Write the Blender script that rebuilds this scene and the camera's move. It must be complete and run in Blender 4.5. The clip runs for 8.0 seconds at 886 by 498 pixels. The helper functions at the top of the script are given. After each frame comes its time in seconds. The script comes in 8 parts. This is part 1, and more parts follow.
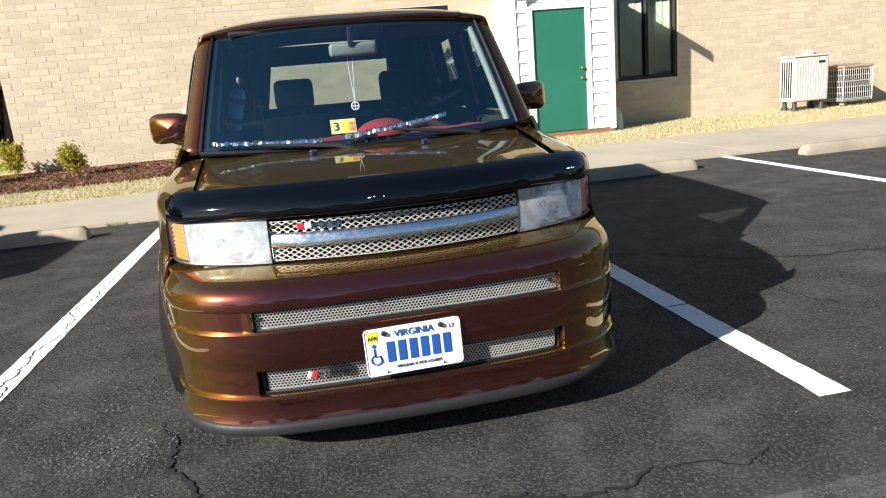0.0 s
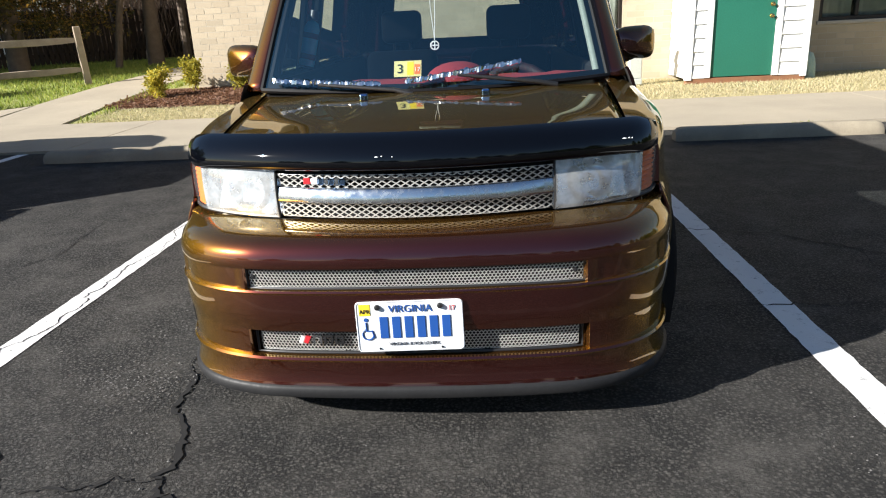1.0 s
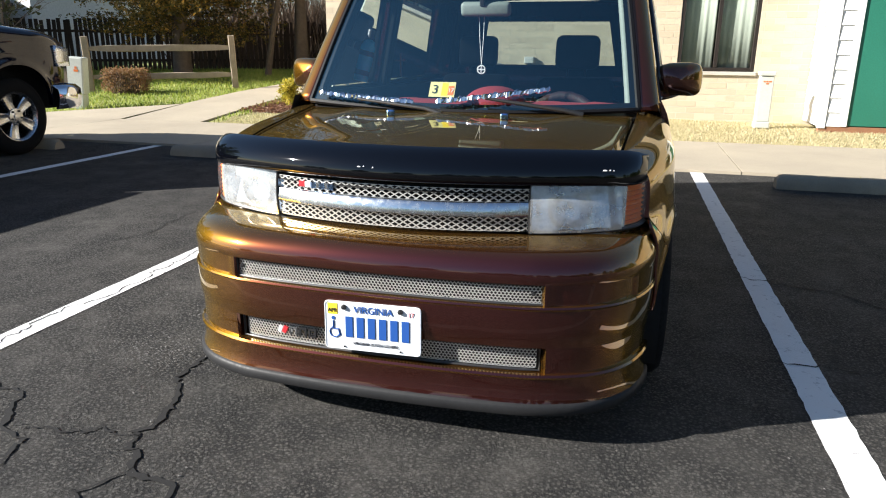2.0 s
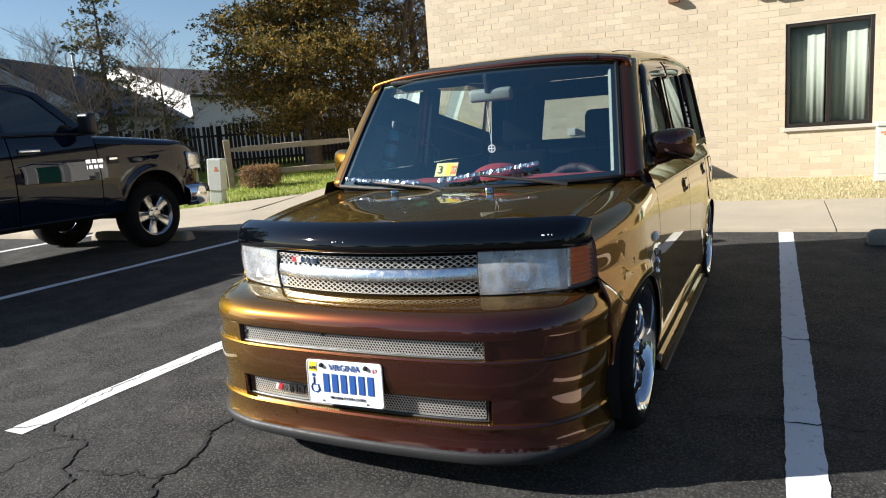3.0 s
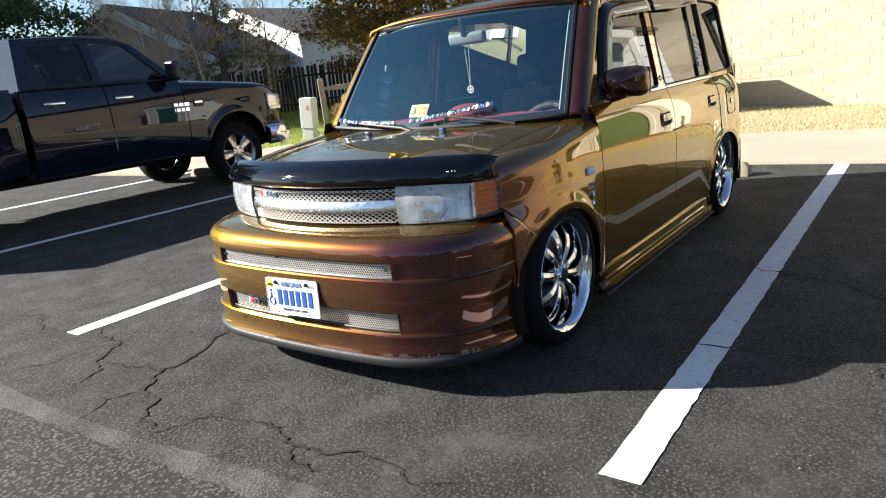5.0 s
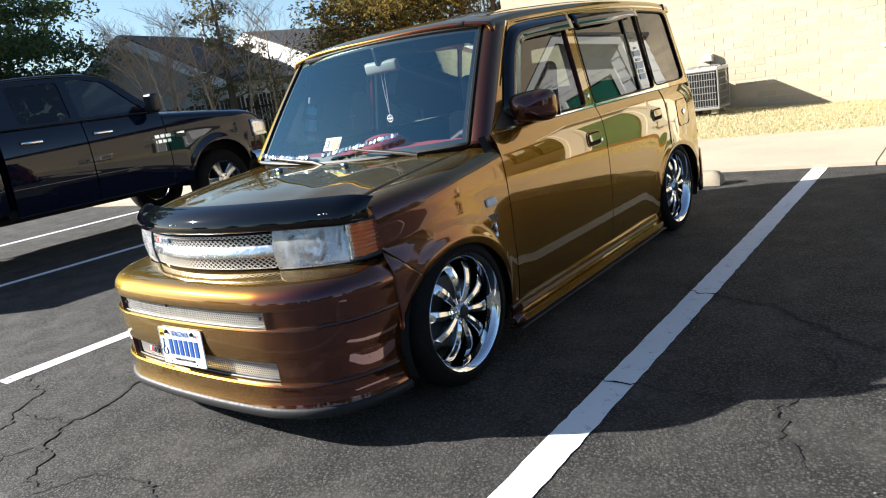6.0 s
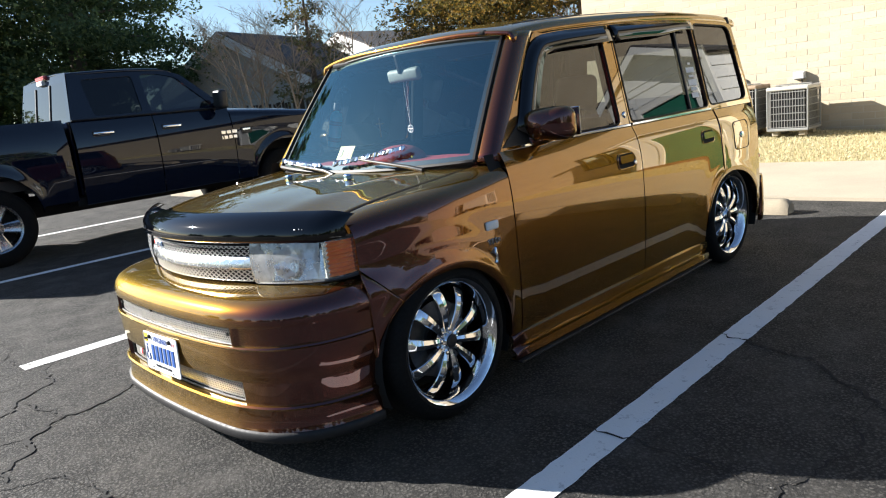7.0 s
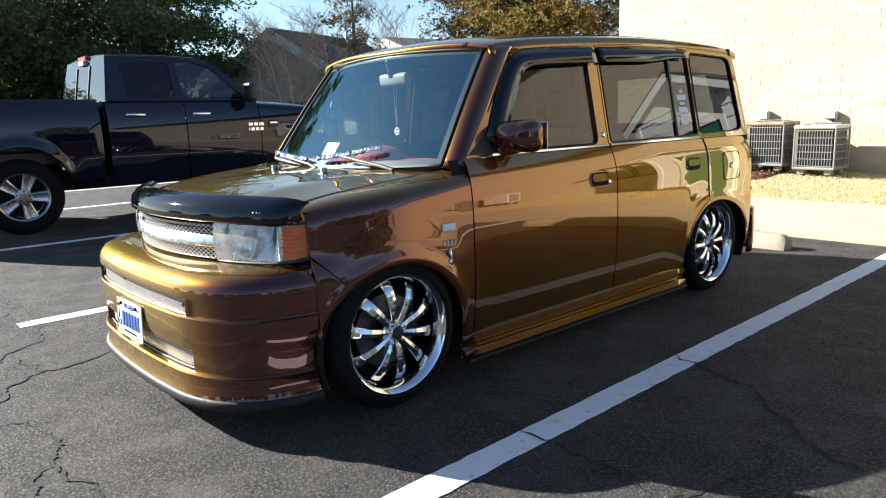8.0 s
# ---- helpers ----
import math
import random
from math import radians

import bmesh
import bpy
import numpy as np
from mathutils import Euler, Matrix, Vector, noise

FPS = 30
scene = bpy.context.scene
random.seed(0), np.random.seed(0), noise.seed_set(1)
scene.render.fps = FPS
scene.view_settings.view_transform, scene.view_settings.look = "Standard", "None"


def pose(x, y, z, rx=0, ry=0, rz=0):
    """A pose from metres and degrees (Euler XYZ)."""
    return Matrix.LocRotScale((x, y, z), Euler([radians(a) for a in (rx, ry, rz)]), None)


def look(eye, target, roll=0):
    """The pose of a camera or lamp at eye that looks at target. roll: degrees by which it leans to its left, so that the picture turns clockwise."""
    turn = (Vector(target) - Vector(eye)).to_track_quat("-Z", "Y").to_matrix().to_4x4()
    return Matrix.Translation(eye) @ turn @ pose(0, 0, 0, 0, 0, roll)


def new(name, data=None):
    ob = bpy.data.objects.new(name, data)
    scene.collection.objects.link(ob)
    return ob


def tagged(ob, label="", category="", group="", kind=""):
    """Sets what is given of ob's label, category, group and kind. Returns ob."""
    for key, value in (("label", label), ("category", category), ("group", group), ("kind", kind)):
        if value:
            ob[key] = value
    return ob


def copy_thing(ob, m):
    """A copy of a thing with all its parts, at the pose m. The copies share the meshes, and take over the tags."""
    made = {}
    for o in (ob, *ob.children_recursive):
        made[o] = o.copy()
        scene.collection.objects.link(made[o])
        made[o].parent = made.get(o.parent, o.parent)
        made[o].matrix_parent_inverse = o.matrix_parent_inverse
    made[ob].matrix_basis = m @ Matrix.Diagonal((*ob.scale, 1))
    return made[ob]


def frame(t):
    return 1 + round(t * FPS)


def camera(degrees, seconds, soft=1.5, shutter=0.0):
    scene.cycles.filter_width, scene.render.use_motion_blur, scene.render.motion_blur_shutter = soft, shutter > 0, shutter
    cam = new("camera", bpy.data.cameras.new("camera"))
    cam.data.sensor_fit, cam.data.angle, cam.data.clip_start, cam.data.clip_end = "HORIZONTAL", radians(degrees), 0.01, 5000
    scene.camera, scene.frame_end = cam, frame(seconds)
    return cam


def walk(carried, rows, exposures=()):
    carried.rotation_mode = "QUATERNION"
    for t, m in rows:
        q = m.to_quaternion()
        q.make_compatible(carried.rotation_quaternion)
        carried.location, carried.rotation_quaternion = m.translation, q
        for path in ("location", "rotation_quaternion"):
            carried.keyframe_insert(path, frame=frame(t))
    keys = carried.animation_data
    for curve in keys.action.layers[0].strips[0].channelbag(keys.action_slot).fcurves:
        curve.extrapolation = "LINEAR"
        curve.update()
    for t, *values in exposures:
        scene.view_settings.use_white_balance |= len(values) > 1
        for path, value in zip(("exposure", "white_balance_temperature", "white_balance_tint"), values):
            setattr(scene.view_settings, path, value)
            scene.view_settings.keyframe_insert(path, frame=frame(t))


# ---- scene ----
cam = camera(65.3, 8.0, soft=1.1)
PATH = [
    (0, (-0.258, -2.02, 1.142), (0.088, -0.107, 0.672), -4.9),
    (0.5, (0.001, -2.021, 1.198), (0.084, -0.075, 0.745), -5.3),
    (1, (0.228, -1.791, 1.164), (0.084, 0.103, 0.538), -2.9),
    (1.2, (0.338, -1.748, 1.148), (0.007, 0.12, 0.516), -3.6),
    (2.3, (0.852, -1.836, 1.152), (0.328, 0.025, 0.642), 0.3),
    (2.5, (0.992, -1.848, 1.164), (0.427, 0.012, 0.694), -2.1),
    (3, (1.308, -1.841, 1.158), (0.426, -0.077, 0.827), -4.1),
    (3.5, (1.478, -1.95, 1.156), (0.571, -0.204, 0.797), -0.0),
    (4, (1.711, -2.038, 1.131), (0.664, -0.377, 0.749), -2.7),
    (4.5, (1.974, -1.869, 1.107), (0.676, -0.396, 0.723), -7.3),
    (5, (2.081, -1.774, 1.156), (0.92, -0.221, 0.668), -6.0),
    (5.2, (2.098, -1.667, 1.146), (0.984, -0.091, 0.622), -6.0),
    (6.3, (2.548, -1.258, 1.195), (1.287, 0.236, 0.771), -9.1),
    (6.5, (2.558, -1.185, 1.202), (1.284, 0.297, 0.778), -7.8),
    (7, (2.589, -0.988, 1.167), (1.188, 0.379, 0.758), -6.5),
    (7.5, (2.813, -0.874, 1.127), (1.268, 0.343, 0.768), -4.4),
    (8, (2.897, -0.863, 1.125), (1.427, 0.44, 0.752), -1.8),
]
walk(cam, [(t, look(eye, target, roll)) for t, eye, target, roll in PATH], exposures=[(0, 1.30), (0.5, 1.22), (1, 1.28), (2.5, 1.48), (3, 1.30), (4, 1.30), (5, 1.74), (6.5, 1.78), (7, 1.76), (8, 2.0)])

# ---- light ----
SUN_DIR = Vector((1.80, 0.93, -1.0)).normalized()
sun_az = math.atan2(-SUN_DIR.x, -SUN_DIR.y)
world = bpy.data.worlds.new("sky")
scene.world = world
world.use_nodes = True
wn = world.node_tree
sky = wn.nodes.new("ShaderNodeTexSky")
sky.sky_type = "NISHITA"
sky.sun_disc = False
sky.sun_elevation = math.asin(-SUN_DIR.z)
sky.sun_rotation = sun_az
sky.air_density, sky.dust_density, sky.ozone_density = 1.0, 0.25, 3.0
wn.nodes["Background"].inputs["Strength"].default_value = 0.050
wn.links.new(sky.outputs["Color"], wn.nodes["Background"].inputs["Color"])
sun = new("sun", bpy.data.lights.new("sun", "SUN"))
sun.data.energy, sun.data.angle, sun.data.color = 5.0, radians(0.5), (1.0, 0.965, 0.91)
sun.rotation_mode = "QUATERNION"
sun.rotation_quaternion = SUN_DIR.to_track_quat("-Z", "Y")


# ---- materials ----
class Nodes:
    """A small builder of node materials."""

    def __init__(self, name, base=(0.5, 0.5, 0.5), rough=0.5, metal=0.0, **more):
        self.mat = bpy.data.materials.new(name)
        self.mat.use_nodes = True
        self.tree = self.mat.node_tree
        self.bsdf = self.tree.nodes["Principled BSDF"]
        self.put(self.bsdf, "Base Color", (*base, 1))
        self.put(self.bsdf, "Roughness", rough)
        self.put(self.bsdf, "Metallic", metal)
        for key, value in more.items():
            self.put(self.bsdf, key.replace("_", " "), value)
        self.space = None

    def put(self, node, socket, value):
        if isinstance(value, bpy.types.NodeSocket):
            self.tree.links.new(value, node.inputs[socket])
        else:
            node.inputs[socket].default_value = value

    def add(self, kind, **values):
        node = self.tree.nodes.new("ShaderNode" + kind)
        for key, value in values.items():
            self.put(node, key.replace("_", " "), value)
        return node

    def where(self):
        if self.space is None:
            self.space = self.add("TexCoord").outputs["Object"]
        return self.space

    def world_place(self):
        return self.add("NewGeometry").outputs["Position"]

    def noise(self, scale, detail=4.0, rough=0.6, place=None):
        return self.add("TexNoise", Scale=scale, Detail=detail, Roughness=rough, Vector=place or self.where()).outputs["Fac"]

    def spread(self, value, a, b, c=0.0, d=1.0):
        node = self.add("MapRange", Value=value)
        for n, v in zip(("From Min", "From Max", "To Min", "To Max"), (a, b, c, d)):
            node.inputs[n].default_value = v
        return node.outputs["Result"]

    def mix(self, fac, a, b, blend="MIX"):
        node = self.tree.nodes.new("ShaderNodeMix")
        node.data_type, node.blend_type = "RGBA", blend
        self.put(node, 0, fac)
        for n, v in ((6, a), (7, b)):
            self.put(node, n, (*v, 1) if isinstance(v, tuple) and len(v) == 3 else v)
        return node.outputs[2]

    def math(self, op, a, b=0.0):
        node = self.tree.nodes.new("ShaderNodeMath")
        node.operation = op
        self.put(node, 0, a)
        self.put(node, 1, b)
        return node.outputs[0]

    def bump(self, height, strength=0.3, distance=0.01):
        node = self.add("Bump", Strength=strength, Distance=distance, Height=height)
        self.put(self.bsdf, "Normal", node.outputs["Normal"])

    def color(self, value):
        self.put(self.bsdf, "Base Color", value)
        return self

    def rough(self, value):
        self.put(self.bsdf, "Roughness", value)


def mottled(name, a, b, scale, rough=0.7, metal=0.0, fine=None, bump=0.2, dist=0.004, per_piece=0.0, **more):
    """A surface that varies between two colours at a coarse and a fine scale."""
    n = Nodes(name, a, rough, metal, **more)
    coarse = n.spread(n.noise(scale), 0.3, 0.7)
    col = n.mix(coarse, a, b)
    grain = n.noise(fine or scale * 12, 3.0)
    col = n.mix(n.spread(grain, 0.3, 0.7, 0.0, 0.35), col, tuple(c * 0.55 for c in a))
    if per_piece:
        rnd = n.add("ObjectInfo").outputs["Random"]
        col = n.mix(n.spread(rnd, 0, 1, 0, per_piece), col, tuple(c * 0.5 for c in b))
    n.color(col)
    n.rough(n.spread(grain, 0.2, 0.8, max(0.02, rough - 0.12), min(1, rough + 0.12)))
    if bump:
        n.bump(grain, bump, dist)
    return n.mat


def make_asphalt(name, dark, light, pebble, depth, worn):
    """Tar-bound stones: grains with black gaps between them, smoother where tar or dust fills the gaps, pale chips and worn patches."""
    n = Nodes(name, dark, 0.7, Specular_IOR_Level=0.55)
    p = n.world_place()
    wide = n.noise(0.45, 5.0, 0.65, p)
    mid = n.noise(5.0, 6.0, 0.65, p)
    col = n.mix(n.spread(wide, 0.35, 0.7), dark, light)
    col = n.mix(n.spread(mid, 0.42, 0.72, 0, 0.5), col, tuple(c * 0.55 for c in dark))
    warp = n.add("VectorMath")
    warp.operation = "ADD"
    n.put(warp, 0, p)
    jig = n.add("VectorMath")
    jig.operation = "SCALE"
    n.put(jig, 0, n.add("TexNoise", Scale=120.0, Detail=3.0, Vector=p).outputs["Color"])
    jig.inputs["Scale"].default_value = 0.011
    n.put(warp, 1, jig.outputs[0])
    stones = n.add("TexVoronoi", Scale=pebble, Vector=warp.outputs[0])
    stone = stones.outputs["Distance"]
    tone = n.add("SeparateColor", Color=stones.outputs["Color"]).outputs["Red"]
    col = n.mix(n.spread(tone, 0.2, 1.0, 0.0, 0.50), col, (0.17, 0.162, 0.147))
    filled = n.spread(n.noise(3.2, 6.0, 0.68, p), 0.42, 0.66, 1.0, worn)
    gaps = n.math("MULTIPLY", n.spread(stone, 0.28, 0.52, 0.0, 0.9), filled)
    holes = n.math("MULTIPLY", n.spread(n.noise(40, 4.0, 0.7, p), 0.39, 0.43, 1.0, 0.0), filled)
    gaps = n.math("MAXIMUM", gaps, holes)
    col = n.mix(gaps, col, (0.004, 0.004, 0.004))
    scrub = n.spread(n.noise(1.6, 7.0, 0.72, p), 0.58, 0.74, 0, 0.4)
    col = n.mix(scrub, col, (0.13, 0.123, 0.113))
    n.color(col)
    n.rough(n.spread(stone, 0.0, 0.6, 0.62, 0.9))
    lump = n.math("ADD", n.math("MULTIPLY", n.spread(stone, 0.0, 0.6, 0.45, 0.0), filled), n.math("MULTIPLY", n.noise(58, 8.0, 0.76, p), 1.6))
    lump = n.math("SUBTRACT", lump, n.math("MULTIPLY", holes, 1.2))
    n.bump(lump, 1.0, depth)
    return n.mat


ASPHALT = make_asphalt("asphalt_sealed", (0.054, 0.0495, 0.0440), (0.094, 0.0865, 0.0770), 84, 0.032, 0.25)
ASPHALT_ROUGH = make_asphalt("asphalt_coarse", (0.115, 0.1055, 0.0930), (0.190, 0.175, 0.155), 62, 0.045, 0.9)
SEAM_DUST = make_asphalt("asphalt_seam", (0.078, 0.073, 0.066), (0.120, 0.113, 0.102), 140, 0.005, 0.15)
CRACK = mottled("crack_dark", (0.006, 0.006, 0.006), (0.012, 0.011, 0.011), 20, 0.95)
DUST = mottled("dust_scuff", (0.26, 0.25, 0.24), (0.10, 0.097, 0.094), 40, 0.95)
CONCRETE = mottled("concrete_walk", (0.46, 0.395, 0.295), (0.36, 0.31, 0.235), 0.9, 0.85, fine=110, bump=0.6)
STOP_CONCRETE = mottled("concrete_stop", (0.38, 0.325, 0.235), (0.26, 0.22, 0.165), 3, 0.9, fine=90, bump=0.5)


def make_paint_line():
    n = Nodes("road_paint", (0.8, 0.8, 0.78), 0.7)
    p = n.world_place()
    worn = n.math("ADD", n.noise(18, 6.0, 0.7, p), n.math("MULTIPLY", n.noise(140, 3.0, 0.6, p), 0.35))
    col = n.mix(n.spread(worn, 0.76, 0.92), (0.76, 0.76, 0.745), (0.22, 0.215, 0.21))
    col = n.mix(n.spread(n.noise(2.5, 3.0, 0.5, p), 0.4, 0.75, 0, 0.3), col, (0.6, 0.59, 0.57))
    n.color(col)
    n.bump(n.noise(150, 4.0, 0.6, p), 0.6, 0.004)
    return n.mat


PAINT_LINE = make_paint_line()


def make_brick(source):
    n = Nodes("buff_brick_" + source.lower(), (0.5, 0.38, 0.24), 0.85)
    if source == "Object":
        rnd = n.add("ObjectInfo").outputs["Random"]
    else:
        rnd = n.add("NewGeometry").outputs["Random Per Island"]
    p = n.world_place()
    col = n.mix(n.spread(rnd, 0, 1), (0.53, 0.445, 0.32), (0.44, 0.365, 0.258))
    odd = n.math("FRACT", n.math("MULTIPLY", rnd, 7.31))
    col = n.mix(n.spread(odd, 0.78, 1.0, 0, 0.4), col, (0.38, 0.325, 0.24))
    col = n.mix(n.spread(n.noise(0.7, 4, 0.6, p), 0.4, 0.75, 0, 0.4), col, (0.42, 0.335, 0.235))
    col = n.mix(n.spread(n.noise(70, 4, 0.7, p), 0.45, 0.8, 0, 0.35), col, (0.34, 0.26, 0.18))
    n.color(col)
    n.bump(n.noise(90, 5, 0.6, p), 0.5, 0.004)
    return n.mat


BRICK, BRICK_JOINED = make_brick("Object"), make_brick("Island")
MORTAR = mottled("mortar", (0.54, 0.475, 0.37), (0.47, 0.41, 0.31), 2, 0.95, fine=150)
WHITE_SIDING = mottled("white_siding", (0.80, 0.81, 0.80), (0.74, 0.75, 0.75), 1.5, 0.45, fine=40, bump=0.05)
WHITE_TRIM = mottled("white_trim", (0.82, 0.82, 0.80), (0.76, 0.76, 0.74), 2, 0.5, fine=60, bump=0.08)
GREEN_DOOR = mottled("green_door_paint", (0.020, 0.145, 0.095), (0.024, 0.165, 0.11), 1.2, 0.4, fine=50, bump=0.05)
BRASS = mottled("brass", (0.72, 0.5, 0.2), (0.6, 0.4, 0.16), 20, 0.25, 1.0, bump=0)
BROWN_FRAME = mottled("brown_window_frame", (0.018, 0.013, 0.010), (0.026, 0.019, 0.015), 4, 0.35, bump=0.05)
SILL_STONE = mottled("stone_sill", (0.50, 0.46, 0.40), (0.42, 0.38, 0.32), 4, 0.8)
BASE_WOOD = mottled("red_base_board", (0.30, 0.14, 0.07), (0.22, 0.10, 0.05), 5, 0.8)
CURTAIN = mottled("pale_curtain", (0.58, 0.62, 0.54), (0.50, 0.54, 0.47), 3, 0.9, fine=90, bump=0.1)
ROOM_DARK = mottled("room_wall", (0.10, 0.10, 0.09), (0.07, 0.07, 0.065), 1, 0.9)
SHINGLE = mottled("grey_shingle", (0.085, 0.082, 0.082), (0.055, 0.054, 0.056), 2, 0.9, fine=30, bump=0.5)
HOUSE_WHITE = mottled("house_vinyl", (0.78, 0.77, 0.74), (0.72, 0.70, 0.68), 0.5, 0.6, fine=12)
HOUSE_GREY = mottled("house_grey_siding", (0.50, 0.465, 0.43), (0.43, 0.40, 0.37), 0.5, 0.7, fine=12)
METAL_GREY = mottled("painted_steel", (0.55, 0.54, 0.50), (0.48, 0.47, 0.43), 3, 0.45, fine=60, bump=0.05)
METAL_GUARD = mottled("guard_wire", (0.30, 0.30, 0.28), (0.22, 0.22, 0.21), 6, 0.5, 0.3)
COIL = mottled("coil_fins", (0.006, 0.006, 0.006), (0.010, 0.010, 0.010), 30, 0.9)
RUST_TOP = mottled("rusty_lid", (0.34, 0.27, 0.19), (0.25, 0.13, 0.06), 5, 0.75)
PVC_GREEN = mottled("pale_green_plastic", (0.42, 0.55, 0.47), (0.36, 0.48, 0.41), 4, 0.5, bump=0.05)
PEDESTAL = mottled("pale_pedestal", (0.60, 0.62, 0.56), (0.54, 0.56, 0.50), 4, 0.5, fine=50, bump=0.05)
ORANGE = mottled("orange_sticker", (0.75, 0.20, 0.04), (0.65, 0.16, 0.03), 20, 0.5, bump=0)
RUBBER_FOOT = mottled("black_plastic", (0.02, 0.022, 0.024), (0.035, 0.036, 0.038), 10, 0.6)
OLD_WOOD = mottled("weathered_rail", (0.42, 0.34, 0.25), (0.29, 0.23, 0.17), 6, 0.9, fine=70, bump=0.6)
FENCE_WOOD = mottled("dark_picket_wood", (0.075, 0.048, 0.032), (0.045, 0.03, 0.02), 5, 0.9, fine=60, bump=0.6, per_piece=0.5)
BARK = mottled("bark", (0.17, 0.13, 0.10), (0.11, 0.082, 0.062), 6, 0.95, fine=40, bump=0.8, dist=0.02)
TWIG = mottled("twig_bark", (0.20, 0.14, 0.10), (0.13, 0.09, 0.065), 3, 0.95)
GREY_TWIG = mottled("pale_twig_bark", (0.50, 0.36, 0.26), (0.36, 0.25, 0.17), 3, 0.95)


def make_leaf(name, tones, trans=0.4):
    n = Nodes(name, tones[0], 0.7)
    rnd = n.add("NewGeometry").outputs["Random Per Island"]
    ramp = n.add("ValToRGB", Fac=rnd)
    ramp.color_ramp.elements[0].color = (*tones[0], 1)
    ramp.color_ramp.elements[1].color = (*tones[-1], 1)
    for k, tone in enumerate(tones[1:-1]):
        e = ramp.color_ramp.elements.new((k + 1) / (len(tones) - 1))
        e.color = (*tone, 1)
    big = n.noise(0.6, 3, 0.6, n.world_place())
    n.color(n.mix(n.spread(big, 0.35, 0.65, 0, 0.5), ramp.outputs["Color"], tones[0]))
    back = n.add("BsdfTranslucent")
    n.tree.links.new(n.bsdf.inputs["Base Color"].links[0].from_socket, back.inputs["Color"])
    mx = n.add("MixShader", Fac=trans)
    n.tree.links.new(n.bsdf.outputs[0], mx.inputs[1])
    n.tree.links.new(back.outputs[0], mx.inputs[2])
    n.tree.links.new(mx.outputs[0], n.tree.nodes["Material Output"].inputs["Surface"])
    return n.mat


CEDAR_LEAF = make_leaf("cedar_foliage", [(0.040, 0.044, 0.014), (0.17, 0.135, 0.032), (0.52, 0.29, 0.055)])
PINE_LEAF = make_leaf("pine_needles", [(0.040, 0.070, 0.028), (0.095, 0.140, 0.055), (0.22, 0.26, 0.085)])
SMALLPINE_LEAF = make_leaf("thin_pine_needles", [(0.10, 0.11, 0.045), (0.20, 0.18, 0.07), (0.28, 0.20, 0.10)])
BUSH_LEAF = make_leaf("yellow_green_leaves", [(0.24, 0.24, 0.03), (0.50, 0.42, 0.05), (0.72, 0.54, 0.06)])
HEDGE_LEAF = make_leaf("dry_hedge", [(0.22, 0.11, 0.05), (0.36, 0.21, 0.10), (0.28, 0.22, 0.09)])
GRASS = make_leaf("lawn_blades", [(0.19, 0.27, 0.04), (0.33, 0.39, 0.07), (0.46, 0.44, 0.12)])
DRY_GRASS = make_leaf("dry_blades", [(0.50, 0.43, 0.25), (0.64, 0.56, 0.37), (0.36, 0.35, 0.16)])
MULCH_CHIP = make_leaf("mulch_chips", [(0.14, 0.065, 0.04), (0.25, 0.125, 0.07), (0.36, 0.21, 0.12)])
WEED = make_leaf("weeds", [(0.16, 0.24, 0.03), (0.30, 0.34, 0.05)])
BRUSH = make_leaf("dry_brush", [(0.13, 0.09, 0.06), (0.24, 0.165, 0.11), (0.09, 0.06, 0.045)])


def make_soil():
    """Lawn to the left, dry turf by the wall."""
    n = Nodes("turf_soil", (0.2, 0.2, 0.1), 0.95)
    p = n.world_place()
    east = n.add("SeparateXYZ", Vector=p).outputs["X"]
    green = n.mix(n.spread(n.noise(1.3, 5, 0.6, p), 0.35, 0.65), (0.20, 0.26, 0.045), (0.33, 0.34, 0.10))
    dry = n.mix(n.spread(n.noise(1.8, 5, 0.6, p), 0.35, 0.65), (0.52, 0.43, 0.24), (0.42, 0.36, 0.18))
    col = n.mix(n.spread(east, -6.5, -4.0), green, dry)
    col = n.mix(n.spread(n.noise(60, 4, 0.7, p), 0.45, 0.75, 0, 0.5), col, (0.10, 0.085, 0.035))
    n.color(col)
    n.bump(n.noise(80, 4, 0.7, p), 0.8, 0.02)
    return n.mat


SOIL = make_soil()
MULCH = mottled("mulch_bed", (0.22, 0.115, 0.07), (0.14, 0.07, 0.042), 9, 0.95, fine=70, bump=1.0, dist=0.02)


# ---- mesh helpers ----
def mesh_of(name, verts, faces, mat, smooth=None):
    me = bpy.data.meshes.new(name)
    me.from_pydata([tuple(v) for v in verts], [], [tuple(f) for f in faces])
    me.materials.append(mat)
    if smooth is not None:
        me.shade_smooth()
        me.set_sharp_from_angle(angle=radians(smooth))
    me.update()
    return me


def put(name, me, parent=None, label="", at=None):
    ob = new(name, me)
    if parent:
        ob.parent = parent
    if at is not None:
        ob.matrix_basis = at
    if label:
        ob["label"] = label
    return ob


def part(name, bm, mat, parent=None, label="", smooth=None, at=None):
    """Links a bmesh as one mesh object."""
    me = bpy.data.meshes.new(name)
    bm.normal_update()
    bm.to_mesh(me)
    bm.free()
    me.materials.append(mat)
    if smooth is not None:
        me.shade_smooth()
        me.set_sharp_from_angle(angle=radians(smooth))
    return put(name, me, parent, label, at)


def thing(name, label, category, group="", at=None, kind=""):
    ob = new(name)
    ob.empty_display_size = 0.1
    if at is not None:
        ob.matrix_basis = at
    return tagged(ob, label, category, group, kind)


